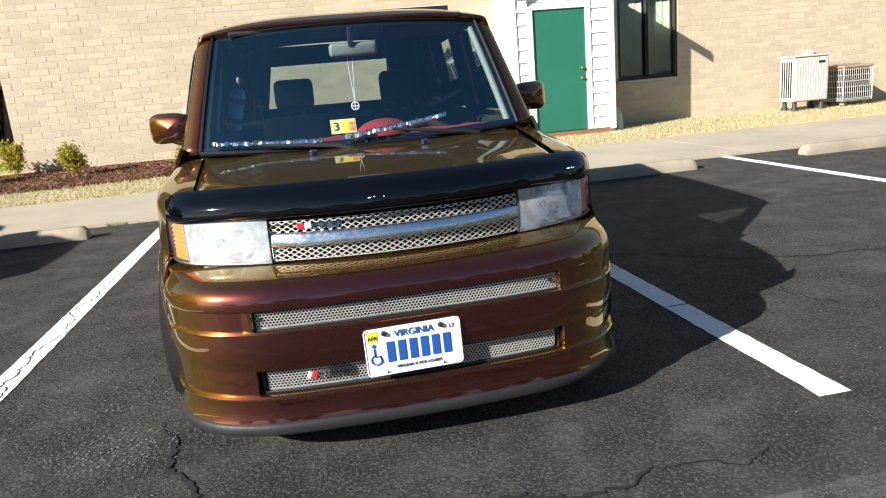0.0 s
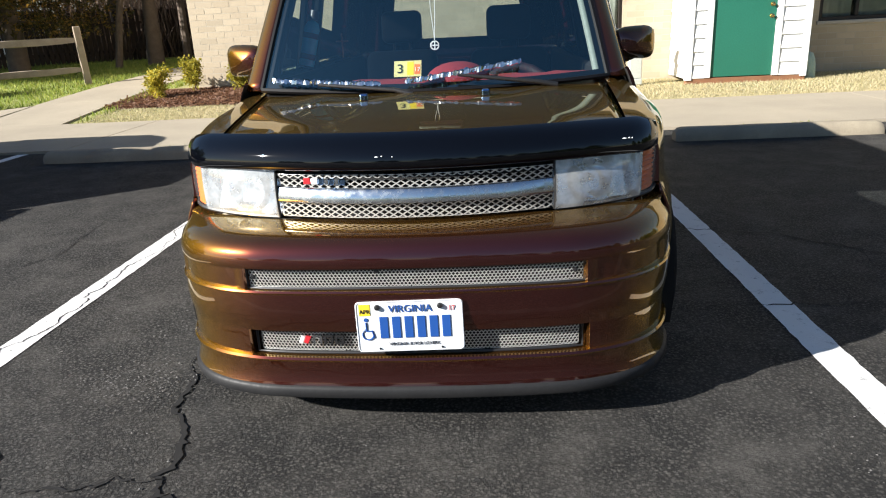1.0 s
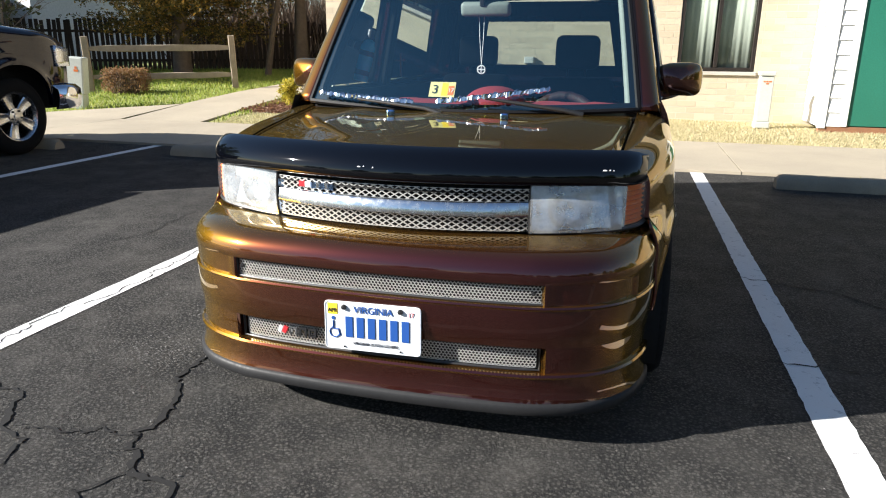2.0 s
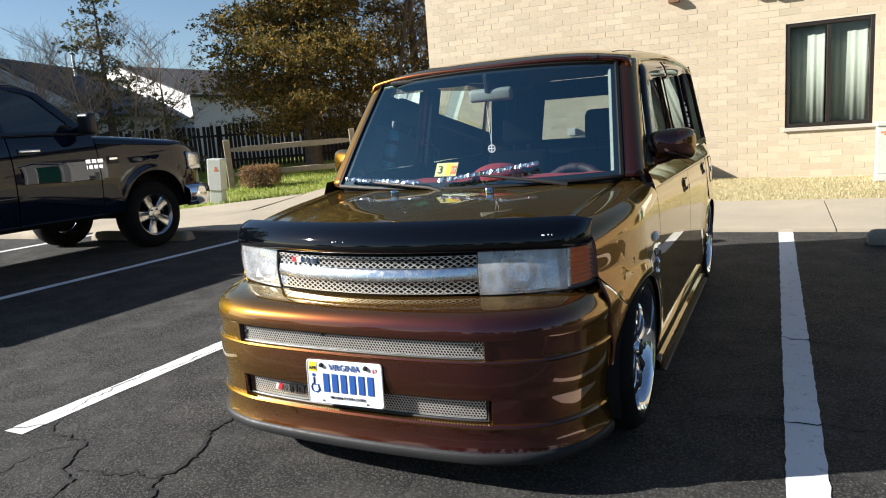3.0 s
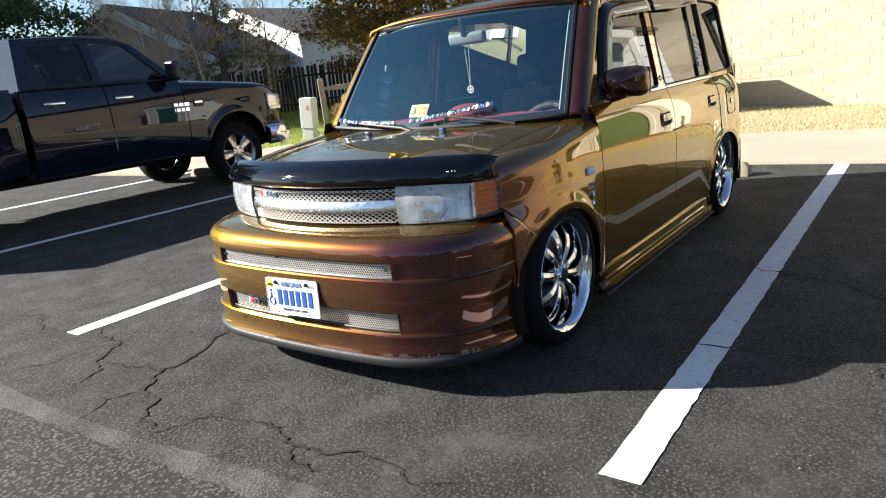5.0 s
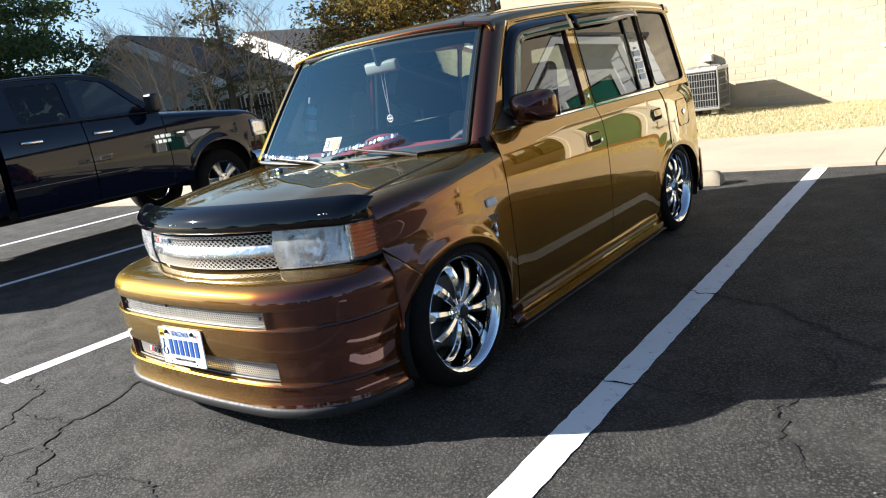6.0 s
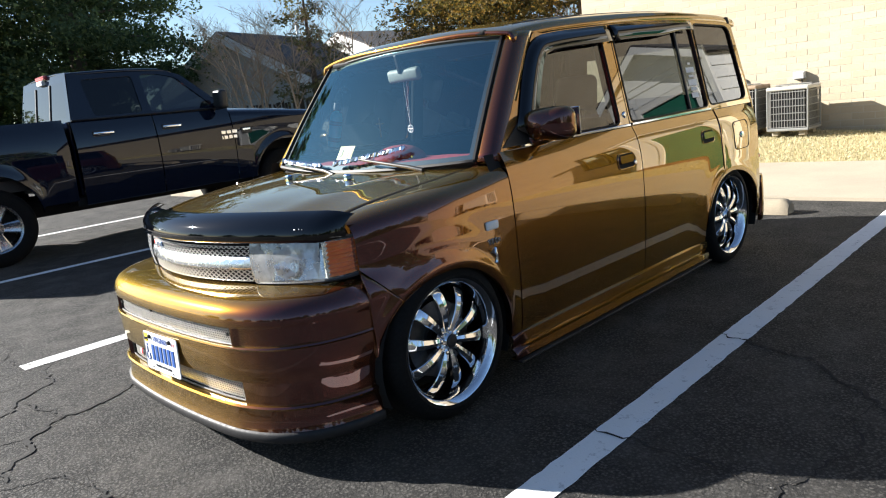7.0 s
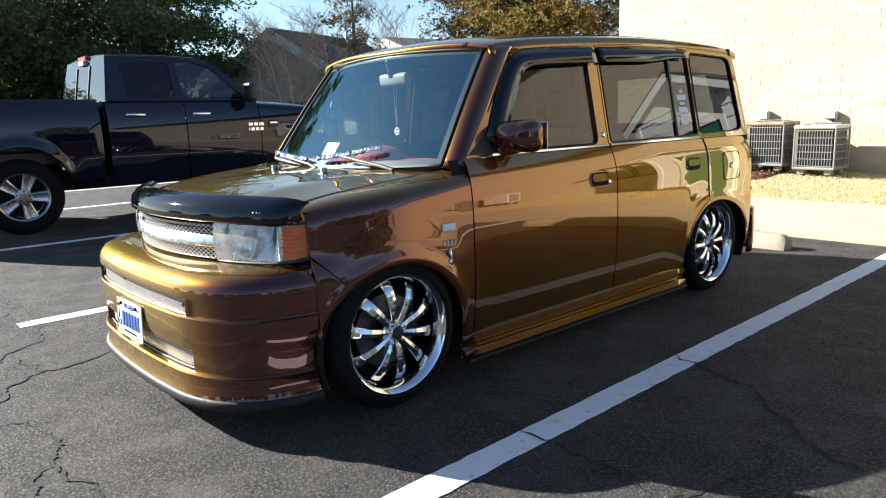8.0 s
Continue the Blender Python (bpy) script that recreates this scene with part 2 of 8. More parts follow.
def box(bm, lo, hi, bevel=0.0, seg=2, m=None):
    """A box with rounded edges."""
    vs = [bm.verts.new((x, y, z)) for x in (lo[0], hi[0]) for y in (lo[1], hi[1]) for z in (lo[2], hi[2])]
    fs = [bm.faces.new([vs[i] for i in f]) for f in ((0, 1, 3, 2), (4, 6, 7, 5), (0, 4, 5, 1), (2, 3, 7, 6), (0, 2, 6, 4), (1, 5, 7, 3))]
    if bevel:
        es = list({e for f in fs for e in f.edges})
        got = bmesh.ops.bevel(bm, geom=es, offset=bevel, segments=seg, profile=0.5, affect="EDGES")
        vs = list({v for f in got["faces"] for v in f.verts} | {v for v in vs if v.is_valid})
    if m is not None:
        bmesh.ops.transform(bm, matrix=m, verts=[v for v in vs if v.is_valid])
    return bm


def boxed(lo, hi, bevel=0.0, seg=2, m=None):
    return box(bmesh.new(), lo, hi, bevel, seg, m)


def tube(bm, pts, radii, sides=8, caps=True):
    """A round bar along points."""
    pts = [Vector(p) for p in pts]
    radii = [radii] * len(pts) if isinstance(radii, (int, float)) else radii
    rings, ref = [], Vector((0, 0, 1))
    for i, p in enumerate(pts):
        d = (pts[min(i + 1, len(pts) - 1)] - pts[max(i - 1, 0)]).normalized()
        if abs(d.dot(ref)) > 0.95:
            ref = Vector((1, 0, 0)) if abs(d.x) < 0.9 else Vector((0, 1, 0))
        u = d.cross(ref).normalized()
        v = d.cross(u)
        rings.append([bm.verts.new(p + radii[i] * (math.cos(2 * math.pi * k / sides) * u + math.sin(2 * math.pi * k / sides) * v)) for k in range(sides)])
    for a, b in zip(rings, rings[1:]):
        for k in range(sides):
            bm.faces.new((a[k], a[(k + 1) % sides], b[(k + 1) % sides], b[k]))
    if caps:
        bm.faces.new(rings[0][::-1])
        bm.faces.new(rings[-1])
    return bm


def lathe(bm, profile, steps=48, axis="x", m=None):
    """Turns a profile of (radius, offset) about an axis through the origin."""
    rings = []
    for k in range(steps):
        a = 2 * math.pi * k / steps
        row = []
        for r, o in profile:
            c, s = r * math.cos(a), r * math.sin(a)
            co = {"x": (o, c, s), "y": (c, o, s), "z": (c, s, o)}[axis]
            row.append(bm.verts.new(Vector(co) if m is None else m @ Vector(co)))
        rings.append(row)
    for a, b in zip(rings, rings[1:] + rings[:1]):
        for k in range(len(profile) - 1):
            bm.faces.new((a[k], b[k], b[k + 1], a[k + 1]))
    return bm


def grid_mesh(P, nu, nv, flip=False):
    """Vertices and faces of a grid from P(i, j)."""
    V = [P(i, j) for i in range(nu) for j in range(nv)]
    F = [(i * nv + j, (i + 1) * nv + j, (i + 1) * nv + j + 1, i * nv + j + 1) for i in range(nu - 1) for j in range(nv - 1)]
    return V, [f[::-1] for f in F] if flip else F


def solid(ob, thick, offset=0.0):
    mod = ob.modifiers.new("thickness", "SOLIDIFY")
    mod.thickness, mod.offset = thick, offset
    return ob


def smoothstep(x):
    x = min(1.0, max(0.0, x))
    return x * x * (3 - 2 * x)


def lerp(a, b, t):
    return a + (b - a) * t


def curve_at(points, t):
    """A smooth curve through points (key, value...), read at key t."""
    n = len(points)
    if t <= points[0][0]:
        return points[0][1]
    if t >= points[-1][0]:
        return points[-1][1]
    for i in range(n - 1):
        if points[i][0] <= t <= points[i + 1][0]:
            x0, y0 = points[i]
            x1, y1 = points[i + 1]
            h = x1 - x0
            sl = (y1 - y0) / h
            m0 = sl if i == 0 else 0.5 * (sl + (y0 - points[i - 1][1]) / (x0 - points[i - 1][0]))
            m1 = sl if i == n - 2 else 0.5 * (sl + (points[i + 2][1] - y1) / (points[i + 2][0] - x1))
            s = (t - x0) / h
            return (2 * s**3 - 3 * s**2 + 1) * y0 + (s**3 - 2 * s**2 + s) * h * m0 + (3 * s**2 - 2 * s**3) * y1 + (s**3 - s**2) * h * m1


# ---- ground ----
KERB, WALK_BACK, WALL_Y, CORNER = 5.40, 7.75, 10.80, -5.02
WEST_PATH = (-7.3, -5.9)


def rise(x, y):
    """Height of the ground: the lot is level, the turf behind the walk climbs a little, more so to the west."""
    if y <= KERB:
        return 0.0
    amp = 0.08 + 0.32 * smoothstep((2.0 - x) / 5.0)
    return amp * (1 - math.exp(-max(0.0, y - WALK_BACK) / 4.0)) + 0.004 * max(0.0, y - 14.0)


def make_ground():
    xs = sorted(set([-900, -400, -200, -120, -80] + [round(-60 + 2 * k, 2) for k in range(50)] + [60, 80, 120, 200, 400, 900]))
    ys = sorted(set([-900, -400, -150, -60, -30, -15, -5, 0, 5.42, 6.5] + [round(7 + 0.75 * k, 2) for k in range(24)] + [27, 31, 36, 45, 60, 100, 200, 400, 900]))
    V, F = grid_mesh(lambda i, j: (xs[i], ys[j], rise(xs[i], ys[j]) - (0.02 if ys[j] > 5.41 else 0.012)), len(xs), len(ys))
    return tagged(put("ground", mesh_of("ground", V, F, SOIL, 40)), "turf and soil, green lawn and dry strip beside the wall", "ground", kind="structure")


make_ground()


def make_lot():
    """The sealed bays and the coarser aisle, meeting in a ragged seam."""
    rng = random.Random(5)
    xs = [-60 + 0.5 * k for k in range(241)]
    seam = [-0.64 + 0.05 * math.sin(x * 1.3) + rng.uniform(-0.02, 0.02) for x in xs]
    V = [(x, s, 0.0) for x, s in zip(xs, seam)] + [(x, KERB + 0.02, 0.0) for x in xs]
    n = len(xs)
    F = [(i, i + 1, n + i + 1, n + i) for i in range(n - 1)]
    tagged(put("pavement", mesh_of("bays", V, F, ASPHALT)), "sealed black asphalt of the parking bays", "asphalt", kind="structure")
    V = [(x, s + 0.15, -0.0012) for x, s in zip(xs, seam)] + [(x, -60, -0.0012) for x in xs]
    tagged(put("road", mesh_of("aisle", V, [f[::-1] for f in F], ASPHALT_ROUGH)), "coarse worn asphalt of the driving aisle", "asphalt", kind="structure")


make_lot()


def ribbon(pts, width, z, rng, wobble=0.012, step=0.03, taper=True):
    """A thin ragged strip along points on the ground."""
    V, F = [], []
    dense = []
    for a, b in zip(pts, pts[1:]):
        a, b = Vector(a), Vector(b)
        k = max(1, int((b - a).length / step))
        dense += [a.lerp(b, i / k) for i in range(k)]
    dense.append(Vector(pts[-1]))
    off = Vector((0, 0))
    for i, p in enumerate(dense):
        d = (dense[min(i + 1, len(dense) - 1)] - dense[max(i - 1, 0)]).normalized()
        side = Vector((-d.y, d.x))
        off = off * 0.75 + Vector((rng.uniform(-wobble, wobble), rng.uniform(-wobble, wobble)))
        w = width * rng.uniform(0.35, 1.2) * (min(1, 0.25 + 4 * i / len(dense), 0.25 + 4 * (len(dense) - i) / len(dense)) if taper else 1)
        c = p + off
        V += [(*(c + side * w / 2), z), (*(c - side * w / 2), z)]
    F = [(2 * i, 2 * i + 1, 2 * i + 3, 2 * i + 2) for i in range(len(dense) - 1)]
    return V, F


def make_cracks():
    rng = random.Random(11)
    # from the bay line's end to the seam
    lines = [
        ([(-1.61, 0.0), (-1.53, -0.08), (-1.25, -0.13), (-1.13, -0.28), (-1.02, -0.36), (-0.96, -0.52)], 0.015),
        ([(-1.13, -0.28), (-0.95, -0.30), (-0.86, -0.24), (-0.72, -0.22)], 0.008),
        ([(-1.27, -0.13), (-1.40, -0.26), (-1.36, -0.42), (-1.5, -0.55)], 0.007),
    ]
    # the long break before the bumper
    lines += [
        ([(-0.90, 0.48), (-0.85, 0.32), (-0.86, 0.15), (-0.72, 0.0), (-0.73, -0.22), (-0.60, -0.37), (-0.46, -0.46), (-0.36, -0.57), (-0.22, -0.59)], 0.019),
        ([(-0.60, -0.37), (-0.66, -0.50), (-0.60, -0.66)], 0.008),
        ([(0.05, -0.39), (0.15, -0.36), (0.25, -0.38), (0.35, -0.42), (0.48, -0.42), (0.62, -0.37)], 0.013),
        ([(0.35, -0.42), (0.41, -0.48), (0.55, -0.49)], 0.009),
        ([(0.62, -0.37), (0.82, -0.42), (1.0, -0.38)], 0.006),
        ([(0.05, -0.39), (-0.1, -0.42), (-0.22, -0.59)], 0.007),
    ]
    # across the painted line into the next bay
    lines += [
        ([(1.10, 2.15), (1.32, 1.97), (1.46, 1.93), (1.72, 1.83), (1.88, 1.68), (1.98, 1.58), (2.12, 1.45), (2.6, 1.3), (3.3, 1.28)], 0.012),
        ([(0.92, 0.80), (1.13, 0.88), (1.34, 0.90), (1.56, 0.91), (1.9, 0.84)], 0.008),
        ([(1.98, 1.58), (2.05, 1.2), (1.95, 0.85), (2.08, 0.5)], 0.007),
        ([(3.2, 2.9), (4.0, 2.75), (5.2, 2.9), (6.4, 2.7)], 0.008),
    ]
    # the bay between the cars
    lines += [
        ([(-2.35, 2.55), (-2.31, 2.15), (-2.23, 1.82), (-2.4, 1.5)], 0.007),
        ([(-1.66, 1.9), (-1.72, 1.4), (-1.68, 0.9), (-1.73, 0.4), (-1.69, 0.0)], 0.006),
        ([(-1.70, 3.4), (-1.67, 2.9), (-1.72, 2.3), (-1.66, 1.8)], 0.005),
        ([(-2.6, -0.2), (-2.3, -0.05), (-2.0, -0.15), (-1.7, -0.1), (-1.6, 0.0)], 0.008),
    ]
    V, F = [], []
    for pts, w in lines:
        v, f = ribbon(pts, 1.35 * w, 0.0045, rng, 0.017, 0.018)
        F += [tuple(i + len(V) for i in q) for q in f]
        V += v
    tagged(put("asphalt_crack", mesh_of("cracks", V, F, CRACK)), "dark branching cracks in the asphalt", "crack", kind="stuff")


make_cracks()


def make_seam():
    """The smooth dusty band where the sealed bays lap over the aisle."""
    rng = random.Random(23)
    V, off = [], 0.0
    for k in range(600):
        x = -14 + 0.05 * k
        off = 0.8 * off + rng.uniform(-0.006, 0.006)
        y = -0.665 + 0.05 * math.sin(x * 1.3) + off
        w = 0.05 + 0.012 * math.sin(x * 3.1) + rng.uniform(-0.006, 0.006)
        V += [(x, y + w, 0.0009), (x, y - w, 0.0004)]
    F = [(2 * i, 2 * i + 1, 2 * i + 3, 2 * i + 2) for i in range(599)]
    tagged(put("seam_edge", mesh_of("seam_edge", V, F, SEAM_DUST)), "smooth dusty grey edge where the two asphalt layers meet", "asphalt", kind="structure")


make_seam()


def make_grit():
    """Pale flakes of spalled stone and dust lying on the tar, thickest beside the bumper."""
    rng = random.Random(19)
    V, F = [], []
    fields = [(260, -1.02, 0.30, 0.12, 0.08, 0.0035), (90, -1.15, 0.55, 0.25, 0.2, 0.004), (40, 1.2, -0.15, 0.15, 0.1, 0.003), (420, -1.2, 0.6, 3.2, 1.8, 0.0045), (420, 2.0, 0.8, 2.6, 1.6, 0.004)]
    for count, cx, cy, sx, sy, size in fields:
        for _ in range(count):
            o = Vector((rng.gauss(cx, sx), min(rng.gauss(cy, sy), 5.2), 0.004))
            r = size * rng.uniform(0.4, 1.5)
            a0, n = rng.uniform(0, 6.28), rng.randint(4, 6)
            ring = [(o.x + r * rng.uniform(0.6, 1.2) * math.cos(a0 + 6.283 * k / n), o.y + r * rng.uniform(0.5, 1.0) * math.sin(a0 + 6.283 * k / n), 0.0042) for k in range(n)]
            i = len(V)
            V += ring + [(o.x, o.y, 0.0042 + 0.5 * r)]
            F += [(i + k, i + (k + 1) % n, i + n) for k in range(n)]
    tagged(put("stone_grit", mesh_of("stone_grit", V, F, DUST)), "pale dusty stone flakes scattered on the asphalt", "grit", kind="stuff")


make_grit()


def make_line(x, y0, y1, w=0.122, slant=0.0):
    rng = random.Random(int(x * 100))
    ys = np.linspace(y0, y1, int((y1 - y0) / 0.05))
    V, F = [], []
    for y in ys:
        c = x + slant * (y - y0) / (y1 - y0)
        V += [(c - w / 2 + rng.uniform(-0.003, 0.003), y, 0.003), (c + w / 2 + rng.uniform(-0.003, 0.003), y, 0.003)]
    F = [(2 * i, 2 * i + 1, 2 * i + 3, 2 * i + 2) for i in range(len(ys) - 1)]
    return tagged(put("parking_line", mesh_of("parking_line", V, F, PAINT_LINE)), "white painted bay line, worn and cracked", "line", "bay lines", "structure")


for x, slant in ((-11.3, 0), (-8.12, 0), (-4.84, 0), (-1.70, 0), (1.392, -0.06), (4.55, 0), (7.7, 0)):
    make_line(x, -0.14, KERB - 0.01, slant=slant)


def make_walk():
    """Concrete walk of separate slabs with open joints, and the path going back beside the building."""
    rng = random.Random(3)
    walk_root = thing("pavement_walk", "pale concrete walk with open joints along the bays", "sidewalk", kind="structure")
    cuts = [-24, -19, -14.5, -10.4, -7.3, -4.4, -1.3, 1.75, 4.9, 8.0, 11.1, 15, 22, 40]
    for a, b in zip(cuts, cuts[1:]):
        bm = bmesh.new()
        nx, ny = 6, 5
        top = [[bm.verts.new((lerp(a + 0.006, b - 0.006, i / nx), lerp(KERB, WALK_BACK, j / ny), 0.03 + rng.uniform(-0.001, 0.001) + rise(a, lerp(KERB, WALK_BACK, j / ny)))) for j in range(ny + 1)] for i in range(nx + 1)]
        for i in range(nx):
            for j in range(ny):
                bm.faces.new((top[i][j], top[i + 1][j], top[i + 1][j + 1], top[i][j + 1]))
        low = [bm.verts.new((v.co.x, v.co.y, -0.05)) for v in (top[0][0], top[nx][0], top[nx][ny], top[0][ny])]
        for row, (p, q) in ((([top[i][0] for i in range(nx + 1)]), (0, 1)), ([top[nx][j] for j in range(ny + 1)], (1, 2)), ([top[i][ny] for i in range(nx, -1, -1)], (2, 3)), ([top[0][j] for j in range(ny, -1, -1)], (3, 0))):
            bm.faces.new(list(row)[::-1] + [low[p], low[q]])
        part("slab", bm, CONCRETE, walk_root)
    y = WALK_BACK + 0.01
    while y < 26:
        y1 = y + 1.9
        bm = bmesh.new()
        shift = lambda yy: -0.05 * max(0, yy - 9)
        vs = [bm.verts.new((lerp(WEST_PATH[0], WEST_PATH[1], u) + shift(yy), yy, rise(-6.5, yy) + 0.012)) for u, yy in ((0, y), (1, y), (1, y1 - 0.012), (0, y1 - 0.012))]
        bm.faces.new(vs)
        ext = bmesh.ops.extrude_face_region(bm, geom=bm.faces[:])
        bmesh.ops.translate(bm, vec=(0, 0, -0.08), verts=[v for v in ext["geom"] if isinstance(v, bmesh.types.BMVert)])
        part("slab", bm, CONCRETE, walk_root)
        y = y1
    bm = bmesh.new()
    vs = [bm.verts.new(v) for v in ((-9.6, WALK_BACK + 0.005, 0.028), (-7.32, WALK_BACK + 0.005, 0.028), (-7.32, 9.4, rise(-7.3, 9.4) + 0.014))]
    bm.faces.new(vs)
    part("slab", bm, CONCRETE, walk_root)


make_walk()


def make_wheel_stop(x0, y, length=1.85, label="cast concrete wheel stop lying at the head of a bay"):
    bm = bmesh.new()
    prof = [(-0.085, 0.0), (-0.08, 0.055), (-0.055, 0.105), (-0.035, 0.118), (0.035, 0.118), (0.055, 0.105), (0.08, 0.055), (0.085, 0.0)]
    rings = []
    ends = [(0, 0.72), (0.03, 0.93), (0.07, 1.0)]
    stops = [(x, s) for x, s in ends] + [(lerp(0.07, length - 0.07, k / 10), 1.0) for k in range(1, 10)] + [(length - x, s) for x, s in reversed(ends)]
    rng = random.Random(int(x0 * 10))
    for x, s in stops:
        rings.append([bm.verts.new((x + (0.0 if pz else 0), py * (0.6 + 0.4 * s) + rng.uniform(-0.002, 0.002), pz * s + (rng.uniform(-0.002, 0.002) if pz else 0))) for py, pz in prof])
    for a, b in zip(rings, rings[1:]):
        for k in range(len(prof) - 1):
            bm.faces.new((a[k], b[k], b[k + 1], a[k + 1]))
    bm.faces.new(rings[0])
    bm.faces.new(rings[-1][::-1])
    ob = part("wheel_stop", bm, STOP_CONCRETE, None, smooth=35, at=pose(x0, y, 0.002))
    return tagged(ob, label, "wheel stop", "wheel stops")


for x0, y in ((-10.7, 4.85), (-7.55, 4.78), (-4.2, 4.82), (-1.18, 4.80), (1.94, 4.78), (5.18, 4.86)):
    make_wheel_stop(x0, y)


# ---- brick building ----
WINDOWS = [("window_1", 1.32, 2.53, 0.84, 2.46), ("window_2", 5.78, 7.02, 0.86, 2.48)]
VEST = (3.36, 5.20, 9.74)
WALL_TOP, EAST = 5.4, 24.0


def brick_mesh(w, h=0.094, d=0.02):
    c = 0.003
    V = [(0, 0.02, 0), (w, 0.02, 0), (w, 0.02, h), (0, 0.02, h), (c, 0, c), (w - c, 0, c), (w - c, 0, h - c), (c, 0, h - c)]
    return V, [(4, 5, 6, 7), (0, 1, 5, 4), (1, 2, 6, 5), (2, 3, 7, 6), (3, 0, 4, 7)]


def wall_gaps(z0, z1):
    """Stretches of the front wall free of openings at a course."""
    cut = [(x0 - 0.002, x1 + 0.002) for _, x0, x1, a, b in WINDOWS if z1 > a - 0.07 and z0 < b + 0.01]
    if z0 < 2.75:
        cut.append((VEST[0] + 0.02, VEST[1] - 0.02))
    out, x = [], CORNER
    for a, b in sorted(cut):
        out.append((x, a))
        x = b
    return out + [(x, EAST)]


def make_building():
    wall = bmesh.new()
    back = WALL_Y + 0.30
    base = -0.15
    # mortar core in pieces round the openings
    xs = [CORNER, WINDOWS[0][1], WINDOWS[0][2], WINDOWS[1][1], WINDOWS[1][2], EAST]
    for i, (a, b) in enumerate(zip(xs, xs[1:])):
        if i in (1, 3):
            _, _, _, z0, z1 = WINDOWS[i // 2]
            box(wall, (a, WALL_Y - 0.0010, base), (b, back, z0 - 0.06))
            box(wall, (a, WALL_Y - 0.0010, z1), (b, back, WALL_TOP))
        else:
            box(wall, (a, WALL_Y - 0.0010, base), (b, back, WALL_TOP))
    north = tagged(part("wall_north", wall, MORTAR), "buff brick wall with pale mortar joints", "wall", kind="structure")
    side = bmesh.new()
    box(side, (CORNER, back, base), (CORNER + 0.3, 24, WALL_TOP))
    box(side, (EAST - 0.3, back, base), (EAST, 24, WALL_TOP))
    box(side, (CORNER, 24, base), (EAST, 24.3, WALL_TOP))
    tagged(part("wall_west", side, BRICK_JOINED), "buff brick side walls of the building", "wall", kind="structure")
    roof = bmesh.new()
    box(roof, (CORNER - 0.4, WALL_Y - 0.5, WALL_TOP), (EAST + 0.4, 24.7, WALL_TOP + 0.25))
    tagged(part("roof", roof, SHINGLE), "low grey roof of the brick building", "roof", kind="structure")
    # courses
    rng = random.Random(21)
    full = mesh_of("brick", *brick_mesh(0.296), BRICK)
    V, F = [], []
    pitch_x, pitch_z = 0.305, 0.1016
    singles = []
    for row in range(int((WALL_TOP - base) / pitch_z)):
        z = base + row * pitch_z
        if z < 0.0 - 0.12:
            continue
        for a, b in wall_gaps(z, z + pitch_z):
            x = a - (0.5 * pitch_x if row % 2 else 0.0) - ((a - CORNER) % pitch_x)
            while x < b - 0.01:
                x0, x1 = max(x, a), min(x + 0.296, b)
                if x1 - x0 > 0.03:
                    dy = rng.uniform(-0.0018, 0.0006)
                    if abs(x1 - x0 - 0.296) < 1e-4 and -4.99 < x0 < -1.7 and 0.15 < z < 2.55 and len(singles) < 298:
                        singles.append((x0, WALL_Y - 0.0030 + dy, z))
                    else:
                        v, f = brick_mesh(x1 - x0)
                        F += [tuple(i + len(V) for i in q) for q in f]
                        V += [(p[0] + x0, p[1] + WALL_Y - 0.0030 + dy, p[2] + z) for p in v]
                x += pitch_x
    ob = put("brickwork", mesh_of("brickwork", V, F, BRICK_JOINED), north)
    tagged(ob, kind="stuff")
    return north, full, singles


NORTH, BRICK_MESH, BRICK_SPOTS = make_building()


